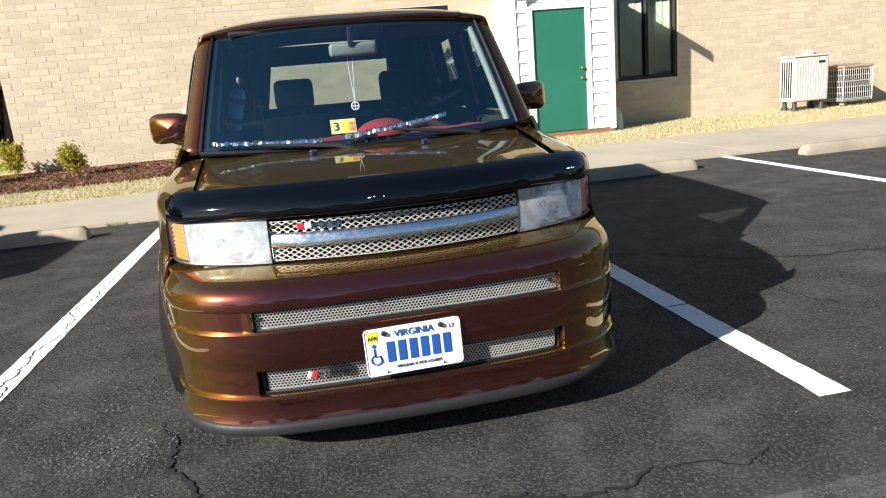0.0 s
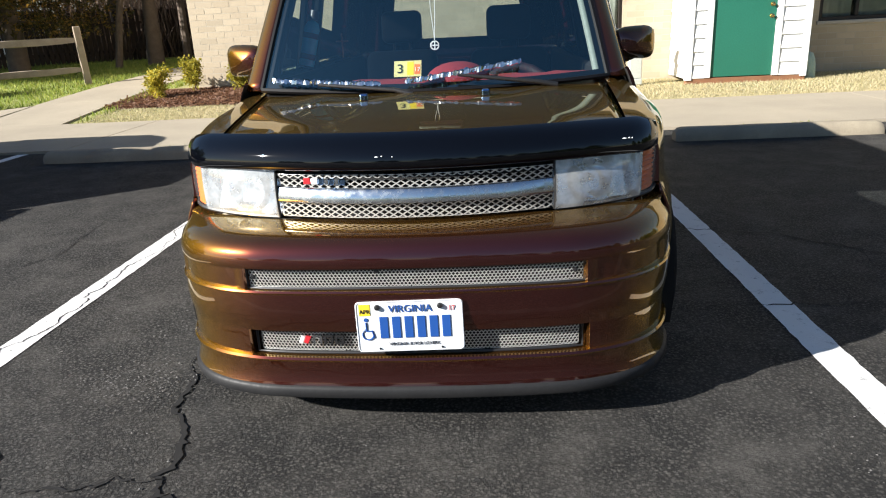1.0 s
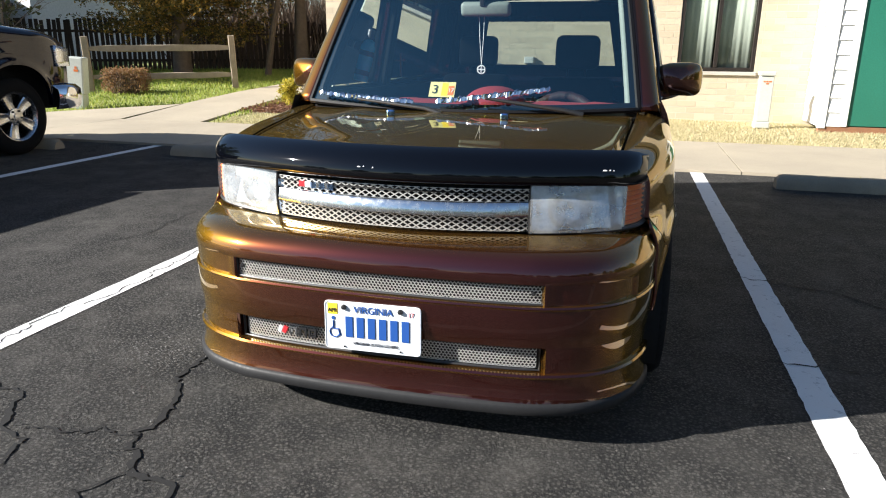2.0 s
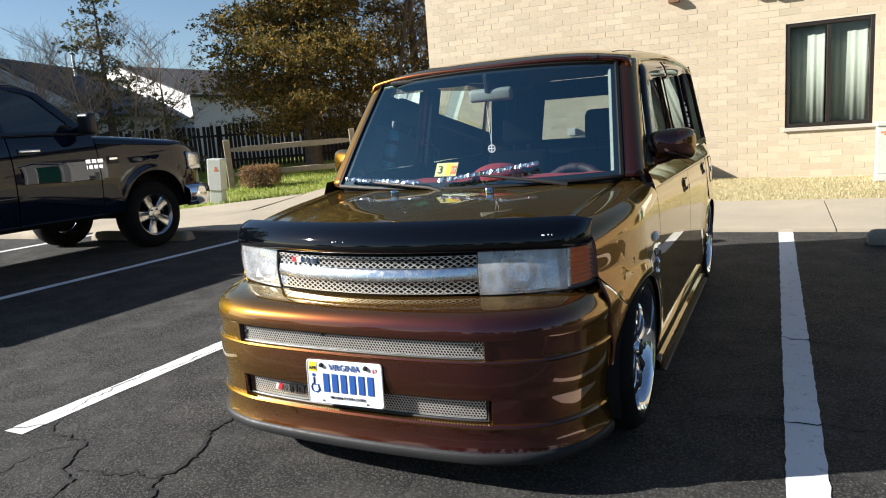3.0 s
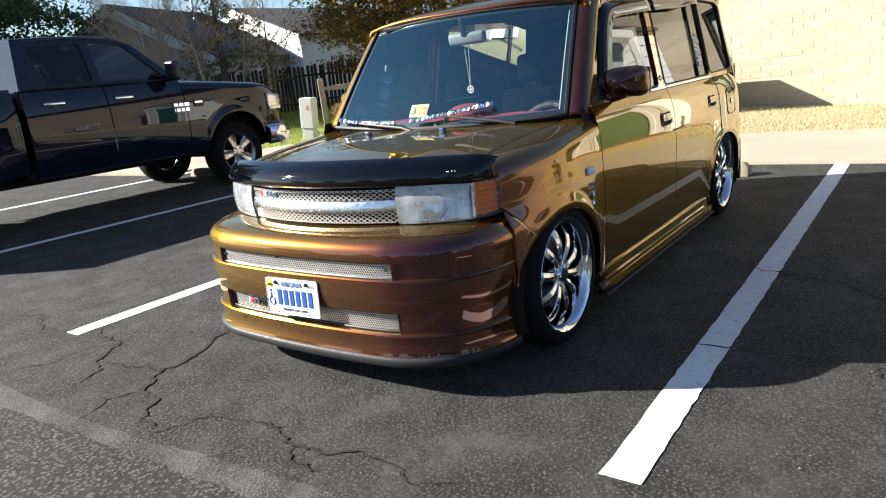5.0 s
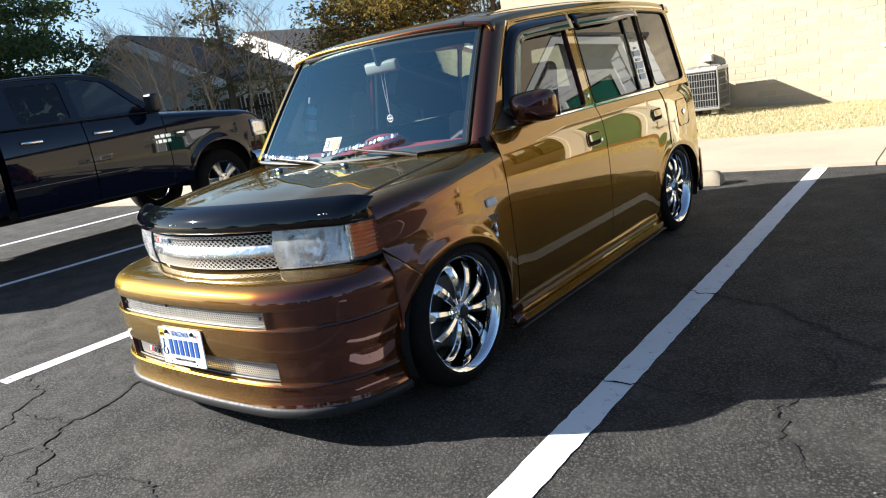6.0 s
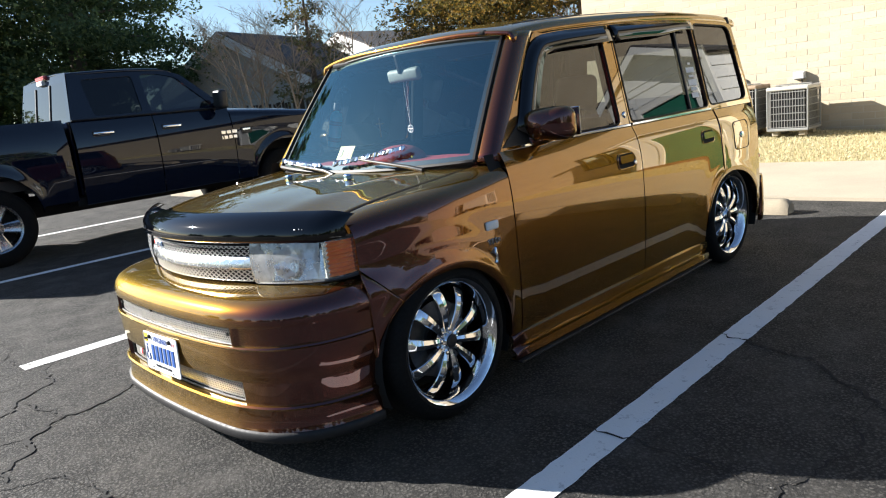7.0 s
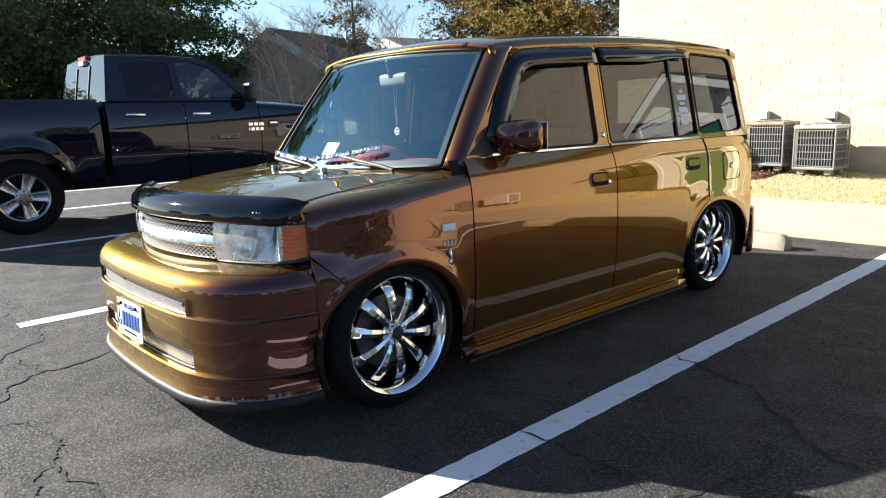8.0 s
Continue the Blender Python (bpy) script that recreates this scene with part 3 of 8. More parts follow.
def make_window(name, x0, x1, z0, z1):
    root = thing(name, "dark brown framed sliding window with pale curtains behind", "window", "building windows", kind="structure")
    y0, y1, w = WALL_Y + 0.01, WALL_Y + 0.11, 0.06
    fr = bmesh.new()
    for lo, hi in (((x0, z0), (x0 + w, z1)), ((x1 - w, z0), (x1, z1)), ((x0 + w, z0), (x1 - w, z0 + w)), ((x0 + w, z1 - w), (x1 - w, z1))):
        box(fr, (lo[0], y0, lo[1]), (hi[0], y1, hi[1]), 0.006, 1)
    part("window_frame", fr, BROWN_FRAME, root)
    mid = (x0 + x1) / 2
    part("meeting_rail", boxed((mid - 0.03, y0 + 0.015, z0 + w), (mid + 0.03, y1, z1 - w), 0.006, 1), BROWN_FRAME, root)
    for a, b, dy in ((x0 + w, mid - 0.03, 0.045), (mid + 0.03, x1 - w, 0.06)):
        p = put("pane", mesh_of("pane", [(a, y0 + dy, z0 + w), (b, y0 + dy, z0 + w), (b, y0 + dy, z1 - w), (a, y0 + dy, z1 - w)], [(0, 1, 2, 3)], PANE), root)
        p.visible_shadow = False
    part("window_sill", boxed((x0 - 0.03, WALL_Y - 0.05, z0 - 0.062), (x1 + 0.03, WALL_Y + 0.10, z0 - 0.003), 0.006, 1), SILL_STONE, root)
    # curtains with soft folds
    for a, b, seed in ((x0 + w, mid - 0.05, 1), (mid + 0.01, x1 - w, 2)):
        n = 70
        def fold(i, j, a=a, b=b, seed=seed):
            u = i / (n - 1)
            y = WALL_Y + 0.135 + (0.006 * math.sin(u * 24 + seed) + 0.003 * math.sin(u * 41 + 2 * seed)) * (0.35 + 0.65 * abs(2 * u - 1))
            return (lerp(a, b, u), y + 0.01 * j, lerp(z0, z1, j))
        V, F = grid_mesh(fold, n, 2)
        solid(put("curtain", mesh_of("curtain", V, F, CURTAIN, 60), root), 0.004)
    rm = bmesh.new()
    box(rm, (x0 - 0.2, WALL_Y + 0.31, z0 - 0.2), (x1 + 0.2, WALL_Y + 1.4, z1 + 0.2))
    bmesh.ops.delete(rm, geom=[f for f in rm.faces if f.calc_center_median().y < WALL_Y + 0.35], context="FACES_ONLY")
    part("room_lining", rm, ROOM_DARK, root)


def glass_mat(name, tint, rough=0.0, ior=1.5, sheen=(1, 1, 1)):
    n = Nodes(name, tint, rough, 0.0)
    out = n.tree.nodes["Material Output"]
    tr = n.add("BsdfTransparent", Color=(*tint, 1))
    gl = n.add("BsdfGlossy", Color=(*sheen, 1), Roughness=rough)
    fr = n.add("Fresnel", IOR=ior)
    mx = n.add("MixShader", Fac=fr.outputs["Fac"])
    n.tree.links.new(tr.outputs[0], mx.inputs[1])
    n.tree.links.new(gl.outputs[0], mx.inputs[2])
    n.tree.links.new(mx.outputs[0], out.inputs["Surface"])
    return n.mat


PANE = glass_mat("window_glass", (0.72, 0.76, 0.74))
for name, x0, x1, z0, z1 in WINDOWS:
    make_window(name, x0, x1, z0, z1)


def lap_boards(root, x0, x1, y, z0, z1, top=None, face="front"):
    """Overlapping boards, thick at the lower edge. top(z): the half-width left at a height of a gable."""
    z = z0
    while z < z1 - 0.01:
        h = min(0.205, z1 - z)
        a0, b0, a1, b1 = x0, x1, x0, x1
        if top:
            a0, b0 = max(x0, top(z)[0]), min(x1, top(z)[1])
            a1, b1 = max(x0, top(z + h)[0]), min(x1, top(z + h)[1])
        if b0 - a0 < 0.03:
            break
        t, s = 0.022, 0.004
        if face == "front":
            V = [(a0, y - t, z), (b0, y - t, z), (b1, y - s, z + h), (a1, y - s, z + h), (a0, y, z), (b0, y, z), (b1, y, z + h), (a1, y, z + h)]
        else:
            sg = -1 if face == "left" else 1
            V = [(y + sg * t, b0, z), (y + sg * t, a0, z), (y + sg * s, a1, z + h), (y + sg * s, b1, z + h), (y, b0, z), (y, a0, z), (y, a1, z + h), (y, b1, z + h)]
        F = [(0, 1, 2, 3), (4, 7, 6, 5), (0, 4, 5, 1), (1, 5, 6, 2), (2, 6, 7, 3), (3, 7, 4, 0)]
        put("board", mesh_of("board", V, F, WHITE_SIDING), root)
        z += h


def make_vestibule():
    x0, x1, y = VEST
    zb, zt, cx, ridge = 0.10, 2.62, (VEST[0] + VEST[1]) / 2, 3.18
    root = thing("entrance_vestibule", "white lap-sided entrance porch with a small gable against the brick wall", "porch", kind="structure")
    core = bmesh.new()
    dx0, dx1, dz0, dz1 = 3.74, 4.68, 0.11, 2.17
    for lo, hi in (((x0 + 0.01, zb), (dx0 - 0.03, zt)), ((dx1 + 0.03, zb), (x1 - 0.01, zt)), ((dx0 - 0.03, dz1 + 0.03), (dx1 + 0.03, zt))):
        box(core, (lo[0], y + 0.003, lo[1]), (hi[0], y + 0.1, hi[1]))
    box(core, (x0 + 0.01, y + 0.1, zb), (x0 + 0.1, WALL_Y - 0.005, zt))
    box(core, (x1 - 0.1, y + 0.1, zb), (x1 - 0.01, WALL_Y - 0.005, zt))
    part("wall_core", core, WHITE_TRIM, root)
    lap_boards(root, x0 + 0.10, dx0 - 0.10, y, zb, zt)
    lap_boards(root, dx1 + 0.10, x1 - 0.09, y, zb, zt)
    lap_boards(root, dx0 - 0.10, dx1 + 0.10, y, dz1 + 0.13, zt)
    lap_boards(root, x0, x1, y + 0.004, zt + 0.002, ridge - 0.03, top=lambda z: (cx - (ridge - z) / (ridge - zt) * (x1 - cx), cx + (ridge - z) / (ridge - zt) * (x1 - cx)))
    lap_boards(root, y + 0.09, WALL_Y - 0.02, x0 + 0.01, zb, zt, face="left")
    lap_boards(root, y + 0.09, WALL_Y - 0.02, x1 - 0.01, zb, zt, face="right")
    gable = bmesh.new()
    vs = [gable.verts.new(v) for v in ((x0, y + 0.02, zt), (x1, y + 0.02, zt), (cx, y + 0.02, ridge))]
    gable.faces.new(vs)
    solid(part("gable_core", gable, WHITE_TRIM, root), 0.03)
    for a in (x0 - 0.012, x1 - 0.088):
        part("corner_board", boxed((a, y - 0.03, zb - 0.03), (a + 0.1, y + 0.07, zt), 0.004, 1), WHITE_TRIM, root)
    part("sill_board", boxed((x0, y - 0.012, -0.02), (x1, y + 0.08, zb - 0.003), 0.004, 1), BASE_WOOD, root)
    # door, its frame and its knobs
    fr = bmesh.new()
    for lo, hi in (((dx0 - 0.10, zb), (dx0 - 0.004, dz1 + 0.12)), ((dx1 + 0.004, zb), (dx1 + 0.10, dz1 + 0.12)), ((dx0 - 0.004, dz1 + 0.004), (dx1 + 0.004, dz1 + 0.12))):
        box(fr, (lo[0], y - 0.028, lo[1]), (hi[0], y + 0.06, hi[1]), 0.005, 1)
    part("door_frame", fr, WHITE_TRIM, root)
    door = part("door_leaf", boxed((dx0, y + 0.0, dz0), (dx1, y + 0.045, dz1), 0.004, 1), GREEN_DOOR, root, "plain green painted door leaf")
    for z in (1.00, 1.17):
        k = bmesh.new()
        lathe(k, [(0.001, -0.065), (0.022, -0.06), (0.028, -0.045), (0.02, -0.028), (0.012, -0.02), (0.012, -0.008), (0.032, -0.006), (0.032, 0.001)], 20, "y", pose(dx1 - 0.07, y, z))
        part("door_knob", k, BRASS, door, smooth=40)
    # roof slabs with a small overhang
    for sg in (-1, 1):
        ex = x1 + 0.10 if sg > 0 else x0 - 0.10
        ez = ridge - (ridge - zt) * abs(ex - cx) / (x1 - cx) + 0.03
        V = [(cx, y - 0.22, ridge + 0.03), (ex, y - 0.22, ez), (ex, WALL_Y - 0.006, ez), (cx, WALL_Y - 0.006, ridge + 0.03)]
        solid(put("roof_slab", mesh_of("roof_slab", V, [(0, 1, 2, 3) if sg > 0 else (3, 2, 1, 0)], SHINGLE), root), 0.05)
        bm = bmesh.new()
        a, b = Vector((cx, y - 0.235, ridge + 0.02)), Vector((ex, y - 0.235, ez - 0.01))
        for p0, p1 in ((a, b),):
            q = [p0, p1, p1 - Vector((0, 0, 0.13)), p0 - Vector((0, 0, 0.13))]
            f = [bm.verts.new(v) for v in q] + [bm.verts.new(v + Vector((0, 0.025, 0))) for v in q]
            for face in ((0, 1, 2, 3), (4, 7, 6, 5), (0, 4, 5, 1), (1, 5, 6, 2), (2, 6, 7, 3), (3, 7, 4, 0)):
                bm.faces.new([f[i] for i in face])
        part("rake_board", bm, WHITE_TRIM, root)


make_vestibule()


def make_condenser(x, y, w, h, at_z, top_mat, label, guard=True):
    """A round-cornered outdoor unit with a wire guard over its coil."""
    root = thing("air_conditioner", label, "air conditioner", "condensers by the wall", pose(x, y, at_z))
    bm = bmesh.new()
    box(bm, (-w / 2 + 0.02, -w / 2 + 0.02, 0.10), (w / 2 - 0.02, w / 2 - 0.02, h - 0.05), 0.05, 3)
    part("coil", bm, COIL, root)
    bars = bmesh.new()
    n = 12
    for sx, sy, axis in ((1, -1, "x"), (1, 1, "x"), (-1, 0, "y"), (1, 0, "y")):
        for k in range(n + 1):
            u = lerp(-w / 2 + 0.05, w / 2 - 0.05, k / n)
            px, py = (u, sy * w / 2) if axis == "x" else (sx * w / 2, u)
            box(bars, (px - 0.003, py - 0.003, 0.10), (px + 0.003, py + 0.003, h - 0.05))
        for k in range(6):
            z = lerp(0.13, h - 0.08, k / 5)
            if axis == "x":
                box(bars, (-w / 2 + 0.03, sy * w / 2 - 0.005, z - 0.005), (w / 2 - 0.03, sy * w / 2 + 0.005, z + 0.005))
            else:
                box(bars, (sx * w / 2 - 0.005, -w / 2 + 0.03, z - 0.005), (sx * w / 2 + 0.005, w / 2 - 0.03, z + 0.005))
    part("wire_guard", bars, METAL_GUARD if guard else METAL_GREY, root)
    for sx in (-1, 1):
        for sy in (-1, 1):
            part("corner_post", boxed((sx * w / 2 - 0.011, sy * w / 2 - 0.011, 0.08), (sx * w / 2 + 0.011, sy * w / 2 + 0.011, h - 0.03), 0.005, 1), METAL_GUARD if guard else METAL_GREY, root)
            part("foot", boxed((sx * w / 3 - 0.05, sy * w / 3 - 0.05, 0.0), (sx * w / 3 + 0.05, sy * w / 3 + 0.05, 0.085), 0.012, 1), STOP_CONCRETE, root)
    part("base_pan", boxed((-w / 2 - 0.01, -w / 2 - 0.01, 0.075), (w / 2 + 0.01, w / 2 + 0.01, 0.115), 0.01, 2), METAL_GUARD, root)
    part("lid", boxed((-w / 2 - 0.015, -w / 2 - 0.015, h - 0.055), (w / 2 + 0.015, w / 2 + 0.015, h), 0.02, 3), top_mat, root)
    fan = bmesh.new()
    for r in (0.10, 0.17, 0.24):
        for k in range(24):
            a, b = 2 * math.pi * k / 24, 2 * math.pi * (k + 1) / 24
            tube(fan, [(r * math.cos(a), r * math.sin(a), h + 0.02), (r * math.cos(b), r * math.sin(b), h + 0.02)], 0.004, 4, False)
    for k in range(12):
        a = 2 * math.pi * k / 12
        tube(fan, [(0.05 * math.cos(a), 0.05 * math.sin(a), h + 0.03), (0.27 * math.cos(a), 0.27 * math.sin(a), h + 0.003)], 0.004, 4, False)
    part("fan_guard", fan, METAL_GUARD, root)
    return root


make_condenser(-1.07, 10.2, 0.56, 0.72, rise(-1.1, 10.1), METAL_GREY, "black wire-guarded condenser with a pale metal lid, on turf")
make_condenser(-1.80, 10.22, 0.56, 0.74, rise(-2.0, 10.2), RUST_TOP, "black wire-guarded condenser with a rust-stained lid, on turf")
make_condenser(10.3, 10.2, 0.64, 0.76, rise(10.2, 10.1), RUST_TOP, "grey wire-guarded condenser with a rusty lid beside the heat pump", guard=False)


def make_heat_pump():
    root = thing("heat_pump", "pale grey boxy heat pump with slotted side on black feet", "heat pump", at=pose(9.25, 10.06, rise(9.1, 10.0)))
    w, d, h = 0.75, 0.42, 0.98
    part("cabinet", boxed((-w / 2, -d / 2, 0.16), (w / 2, d / 2, h), 0.03, 3), METAL_GREY, root)
    part("top_cover", boxed((-w / 2 - 0.015, -d / 2 - 0.015, h + 0.003), (w / 2 + 0.015, d / 2 + 0.015, h + 0.04), 0.018, 3), METAL_GREY, root)
    for k in range(5):
        y = -d / 2 + 0.06 + 0.062 * k
        part("slot", boxed((-w / 2 - 0.006, y, 0.24), (-w / 2 + 0.01, y + 0.036, h - 0.07), 0.004, 1), COIL, root)
    for k in range(12):
        x = -w / 2 + 0.07 + 0.055 * k
        part("rib", boxed((x - 0.006, -d / 2 - 0.004, 0.22), (x + 0.006, -d / 2 + 0.004, h - 0.06), 0.003, 1), METAL_GREY, root)
    part("badge", boxed((0.14, -d / 2 - 0.009, h - 0.12), (0.28, -d / 2 + 0.002, h - 0.08), 0.01, 2), COIL, root)
    for sx in (-1, 1):
        for sy in (-1, 1):
            bm = bmesh.new()
            lathe(bm, [(0.0, 0.0), (0.075, 0.0), (0.06, 0.04), (0.04, 0.07), (0.04, 0.158), (0.0, 0.158)], 12, "z", pose(sx * 0.29, sy * 0.14, 0))
            part("foot", bm, RUBBER_FOOT, root, smooth=40)


make_heat_pump()


def make_wall_boxes():
    # plain boxes stand for the wall's floodlights
    for x, z, w, h in ((-2.17, 1.00, 0.15, 0.14), (-1.16, 0.98, 0.17, 0.12), (9.9, 1.05, 0.16, 0.16)):
        root = thing("disconnect_box", "small grey box on the brick wall, standing for a floodlight, with an added cable", "switch box", "switch boxes", pose(x, WALL_Y - 0.004, z))
        part("case", boxed((-w / 2, -0.09, -h / 2), (w / 2, 0, h / 2), 0.012, 2), METAL_GREY, root)
        part("cover", boxed((-w / 2 + 0.012, -0.099, -h / 2 + 0.012), (w / 2 - 0.012, -0.0905, h / 2 - 0.012), 0.004, 1), METAL_GREY, root)
        # added cable, lying where only the box's shadow falls
        bm = bmesh.new()
        tube(bm, [(0.03, -0.04, -h / 2), (0.04, -0.06, -h / 2 - 0.15), (0.02, -0.16, -h / 2 - 0.32), (0, -0.24, -h / 2 - 0.42)], 0.012, 8)
        part("cable", bm, RUBBER_FOOT, root, smooth=40)
    for x, z, w in ((-0.36, 3.08, 0.17), (0.86, 3.02, 0.15), (1.18, 2.98, 0.26)):
        root = thing("wall_vent", "brown metal vent hood high on the brick wall", "vent", "wall vents", pose(x, WALL_Y - 0.004, z))
        bm = bmesh.new()
        prof = [(0, 0.07), (-0.06, 0.05), (-0.13, -0.02), (-0.13, -0.06), (0, -0.06)]
        L = [bm.verts.new((-w / 2, a, b)) for a, b in prof]
        R = [bm.verts.new((w / 2, a, b)) for a, b in prof]
        bm.faces.new(L[::-1])
        bm.faces.new(R)
        for k in range(5):
            bm.faces.new((L[k], R[k], R[(k + 1) % 5], L[(k + 1) % 5]))
        part("hood", bm, mottled("vent_brown", (0.20, 0.11, 0.06), (0.15, 0.08, 0.045), 6, 0.6), root)


make_wall_boxes()


def make_pedestal():
    root = thing("service_pedestal", "pale plastic service pedestal with an orange mark, beside the window", "pedestal", at=pose(2.60, 9.95, rise(2.6, 9.9) - 0.01, 0, 0, 4))
    part("base", boxed((-0.11, -0.075, 0), (0.11, 0.075, 0.10), 0.012, 2), PEDESTAL, root)
    part("shaft", boxed((-0.10, -0.065, 0.103), (0.10, 0.065, 0.78), 0.012, 2), PEDESTAL, root)
    part("cap", boxed((-0.115, -0.085, 0.783), (0.115, 0.085, 0.85), 0.015, 2), PEDESTAL, root)
    for dx, dz, w in ((-0.055, 0.69, 0.03), (-0.015, 0.69, 0.03), (0.025, 0.69, 0.04), (-0.015, 0.66, 0.04)):
        part("sticker", boxed((dx, -0.068, dz), (dx + w, -0.0655, dz + 0.02)), ORANGE, root)


def make_utility_box():
    x, y = -9.0, 8.75
    root = thing("utility_box", "leaning pale green utility box with an orange sticker on the lawn", "utility box", at=pose(x, y, rise(x, y) - 0.02, 2, 5, 18))
    part("base", boxed((-0.13, -0.11, 0), (0.13, 0.11, 0.26), 0.012, 2), PEDESTAL, root)
    part("cover", boxed((-0.15, -0.13, 0.263), (0.15, 0.13, 0.90), 0.02, 2), PEDESTAL, root)
    part("sticker", boxed((0.0, -0.134, 0.66), (0.075, -0.1305, 0.70)), ORANGE, root)
    part("sticker", boxed((0.015, -0.134, 0.71), (0.055, -0.1305, 0.75)), ORANGE, root)


def make_vent_pipe():
    bm = bmesh.new()
    tube(bm, [(0, 0, 0), (-0.01, 0, 0.18), (-0.02, 0.01, 0.28), (-0.04, 0.015, 0.36), (-0.06, 0.03, 0.40)], [0.09, 0.09, 0.088, 0.075, 0.03], 20)
    ob = part("vent_pipe", bm, PVC_GREEN, None, smooth=50, at=pose(5.36, 9.95, rise(5.3, 9.9) - 0.02))
    tagged(ob, "short pale green plastic pipe standing beside the porch", "pipe")


make_pedestal()
make_utility_box()
make_vent_pipe()


# ---- fences, trees, houses ----
def make_rail_fence():
    root = thing("split_rail_fence", "weathered two-rail wooden fence on the lawn", "fence")
    a, b = Vector((-10.45, 10.75, 0)), Vector((-8.05, 12.45, 0))
    for p in (a, b):
        bm = bmesh.new()
        box(bm, (-0.065, -0.065, -0.1), (0.065, 0.065, 1.14), 0.012, 1)
        part("post", bm, OLD_WOOD, root, at=pose(p.x, p.y, rise(p.x, p.y), 1, -1.5, 35))
    ang = math.degrees(math.atan2(b.y - a.y, b.x - a.x))
    L = (b - a).length
    for z in (0.28, 0.86):
        bm = bmesh.new()
        rng = random.Random(int(z * 50))
        rings = []
        for k in range(9):
            x = lerp(0.02, L - 0.02, k / 8)
            s = 0.6 if k in (0, 8) else 1.0
            rings.append([bm.verts.new((x, dy * s + rng.uniform(-0.008, 0.008), dz * s + rng.uniform(-0.01, 0.01))) for dy, dz in ((-0.035, -0.06), (0.03, -0.065), (0.035, 0.06), (-0.03, 0.065))])
        for p, q in zip(rings, rings[1:]):
            for k in range(4):
                bm.faces.new((p[k], p[(k + 1) % 4], q[(k + 1) % 4], q[k]))
        bm.faces.new(rings[0][::-1])
        bm.faces.new(rings[-1])
        part("rail", bm, OLD_WOOD, root, at=pose(a.x, a.y, rise(a.x, a.y) + z + 0.03, 0, -1, ang))


make_rail_fence()


def make_picket_fence():
    root = thing("picket_fence", "dark weathered wooden board fence behind the lawn", "fence")
    runs = [((-26.0, 12.5), (-17.5, 16.5)), ((-17.5, 16.5), (-9.5, 24.5))]
    rng = random.Random(8)
    me = []
    for k in range(4):
        h = 1.62 + 0.03 * k
        me.append(mesh_of("picket", [(x, y, z) for z in (0, h) for x, y in ((-0.055, -0.01), (0.055, -0.01), (0.055, 0.01), (-0.055, 0.01))], [(0, 1, 2, 3)[::-1], (4, 5, 6, 7), (0, 1, 5, 4), (1, 2, 6, 5), (2, 3, 7, 6), (3, 0, 4, 7)], FENCE_WOOD))
    for a, b in runs:
        a, b = Vector(a), Vector(b)
        L = (b - a).length
        ang = math.degrees(math.atan2(b.y - a.y, b.x - a.x))
        n = int(L / 0.15)
        for k in range(n):
            p = a.lerp(b, k / n)
            put("picket", rng.choice(me), root, at=pose(p.x, p.y, rise(p.x, p.y) - 0.05 + rng.uniform(-0.02, 0.02), rng.uniform(-1, 1), rng.uniform(-1.5, 1.5), ang))
        for z in (0.35, 1.25):
            bm = bmesh.new()
            box(bm, (0, 0.015, -0.04), (L, 0.055, 0.04))
            part("rail", bm, FENCE_WOOD, root, at=pose(a.x, a.y, rise(a.x, a.y) + z, 0, 0, ang))


make_picket_fence()


def branchy(rng, trunk_h, trunk_r, levels, spread, upward, sides=6, per=(4, 7), shrink=0.62, lean=0.1, first=0.25):
    """Vertices, faces and tips of a bare branching tree."""
    bm = bmesh.new()
    tips = []

    def grow(p, d, length, r, level):
        pts, radii = [p.copy()], [r]
        n = 5 if level < 2 else 3
        q, e = p.copy(), d.copy()
        for k in range(n):
            e = (e + Vector((rng.uniform(-1, 1), rng.uniform(-1, 1), rng.uniform(-0.6, 1) * upward)) * lean * (1 + 0.6 * level)).normalized()
            q = q + e * length / n
            pts.append(q.copy())
            radii.append(r * (1 - 0.75 * (k + 1) / n) + 0.002)
        tube(bm, pts, radii, max(3, sides - 2 * level), False)
        tips.append((pts[-1], e.copy(), level))
        if level >= levels:
            return
        for k in range(rng.randint(*per)):
            t = rng.uniform(first if level == 0 else 0.2, 1.0)
            i = min(n - 1, int(t * n))
            o = pts[i].lerp(pts[i + 1], t * n - i)
            a = rng.uniform(0, 2 * math.pi)
            side = Vector((math.cos(a), math.sin(a), rng.uniform(-0.1, 0.8) * upward))
            e2 = (e * (1 - spread) + side * spread).normalized()
            grow(o, e2, length * shrink * rng.uniform(0.6, 1.15), max(0.003, r * 0.55 * (1 - 0.55 * t)), level + 1)

    grow(Vector((0, 0, 0)), Vector((0, 0, 1)), trunk_h, trunk_r, 0)
    return bm, tips


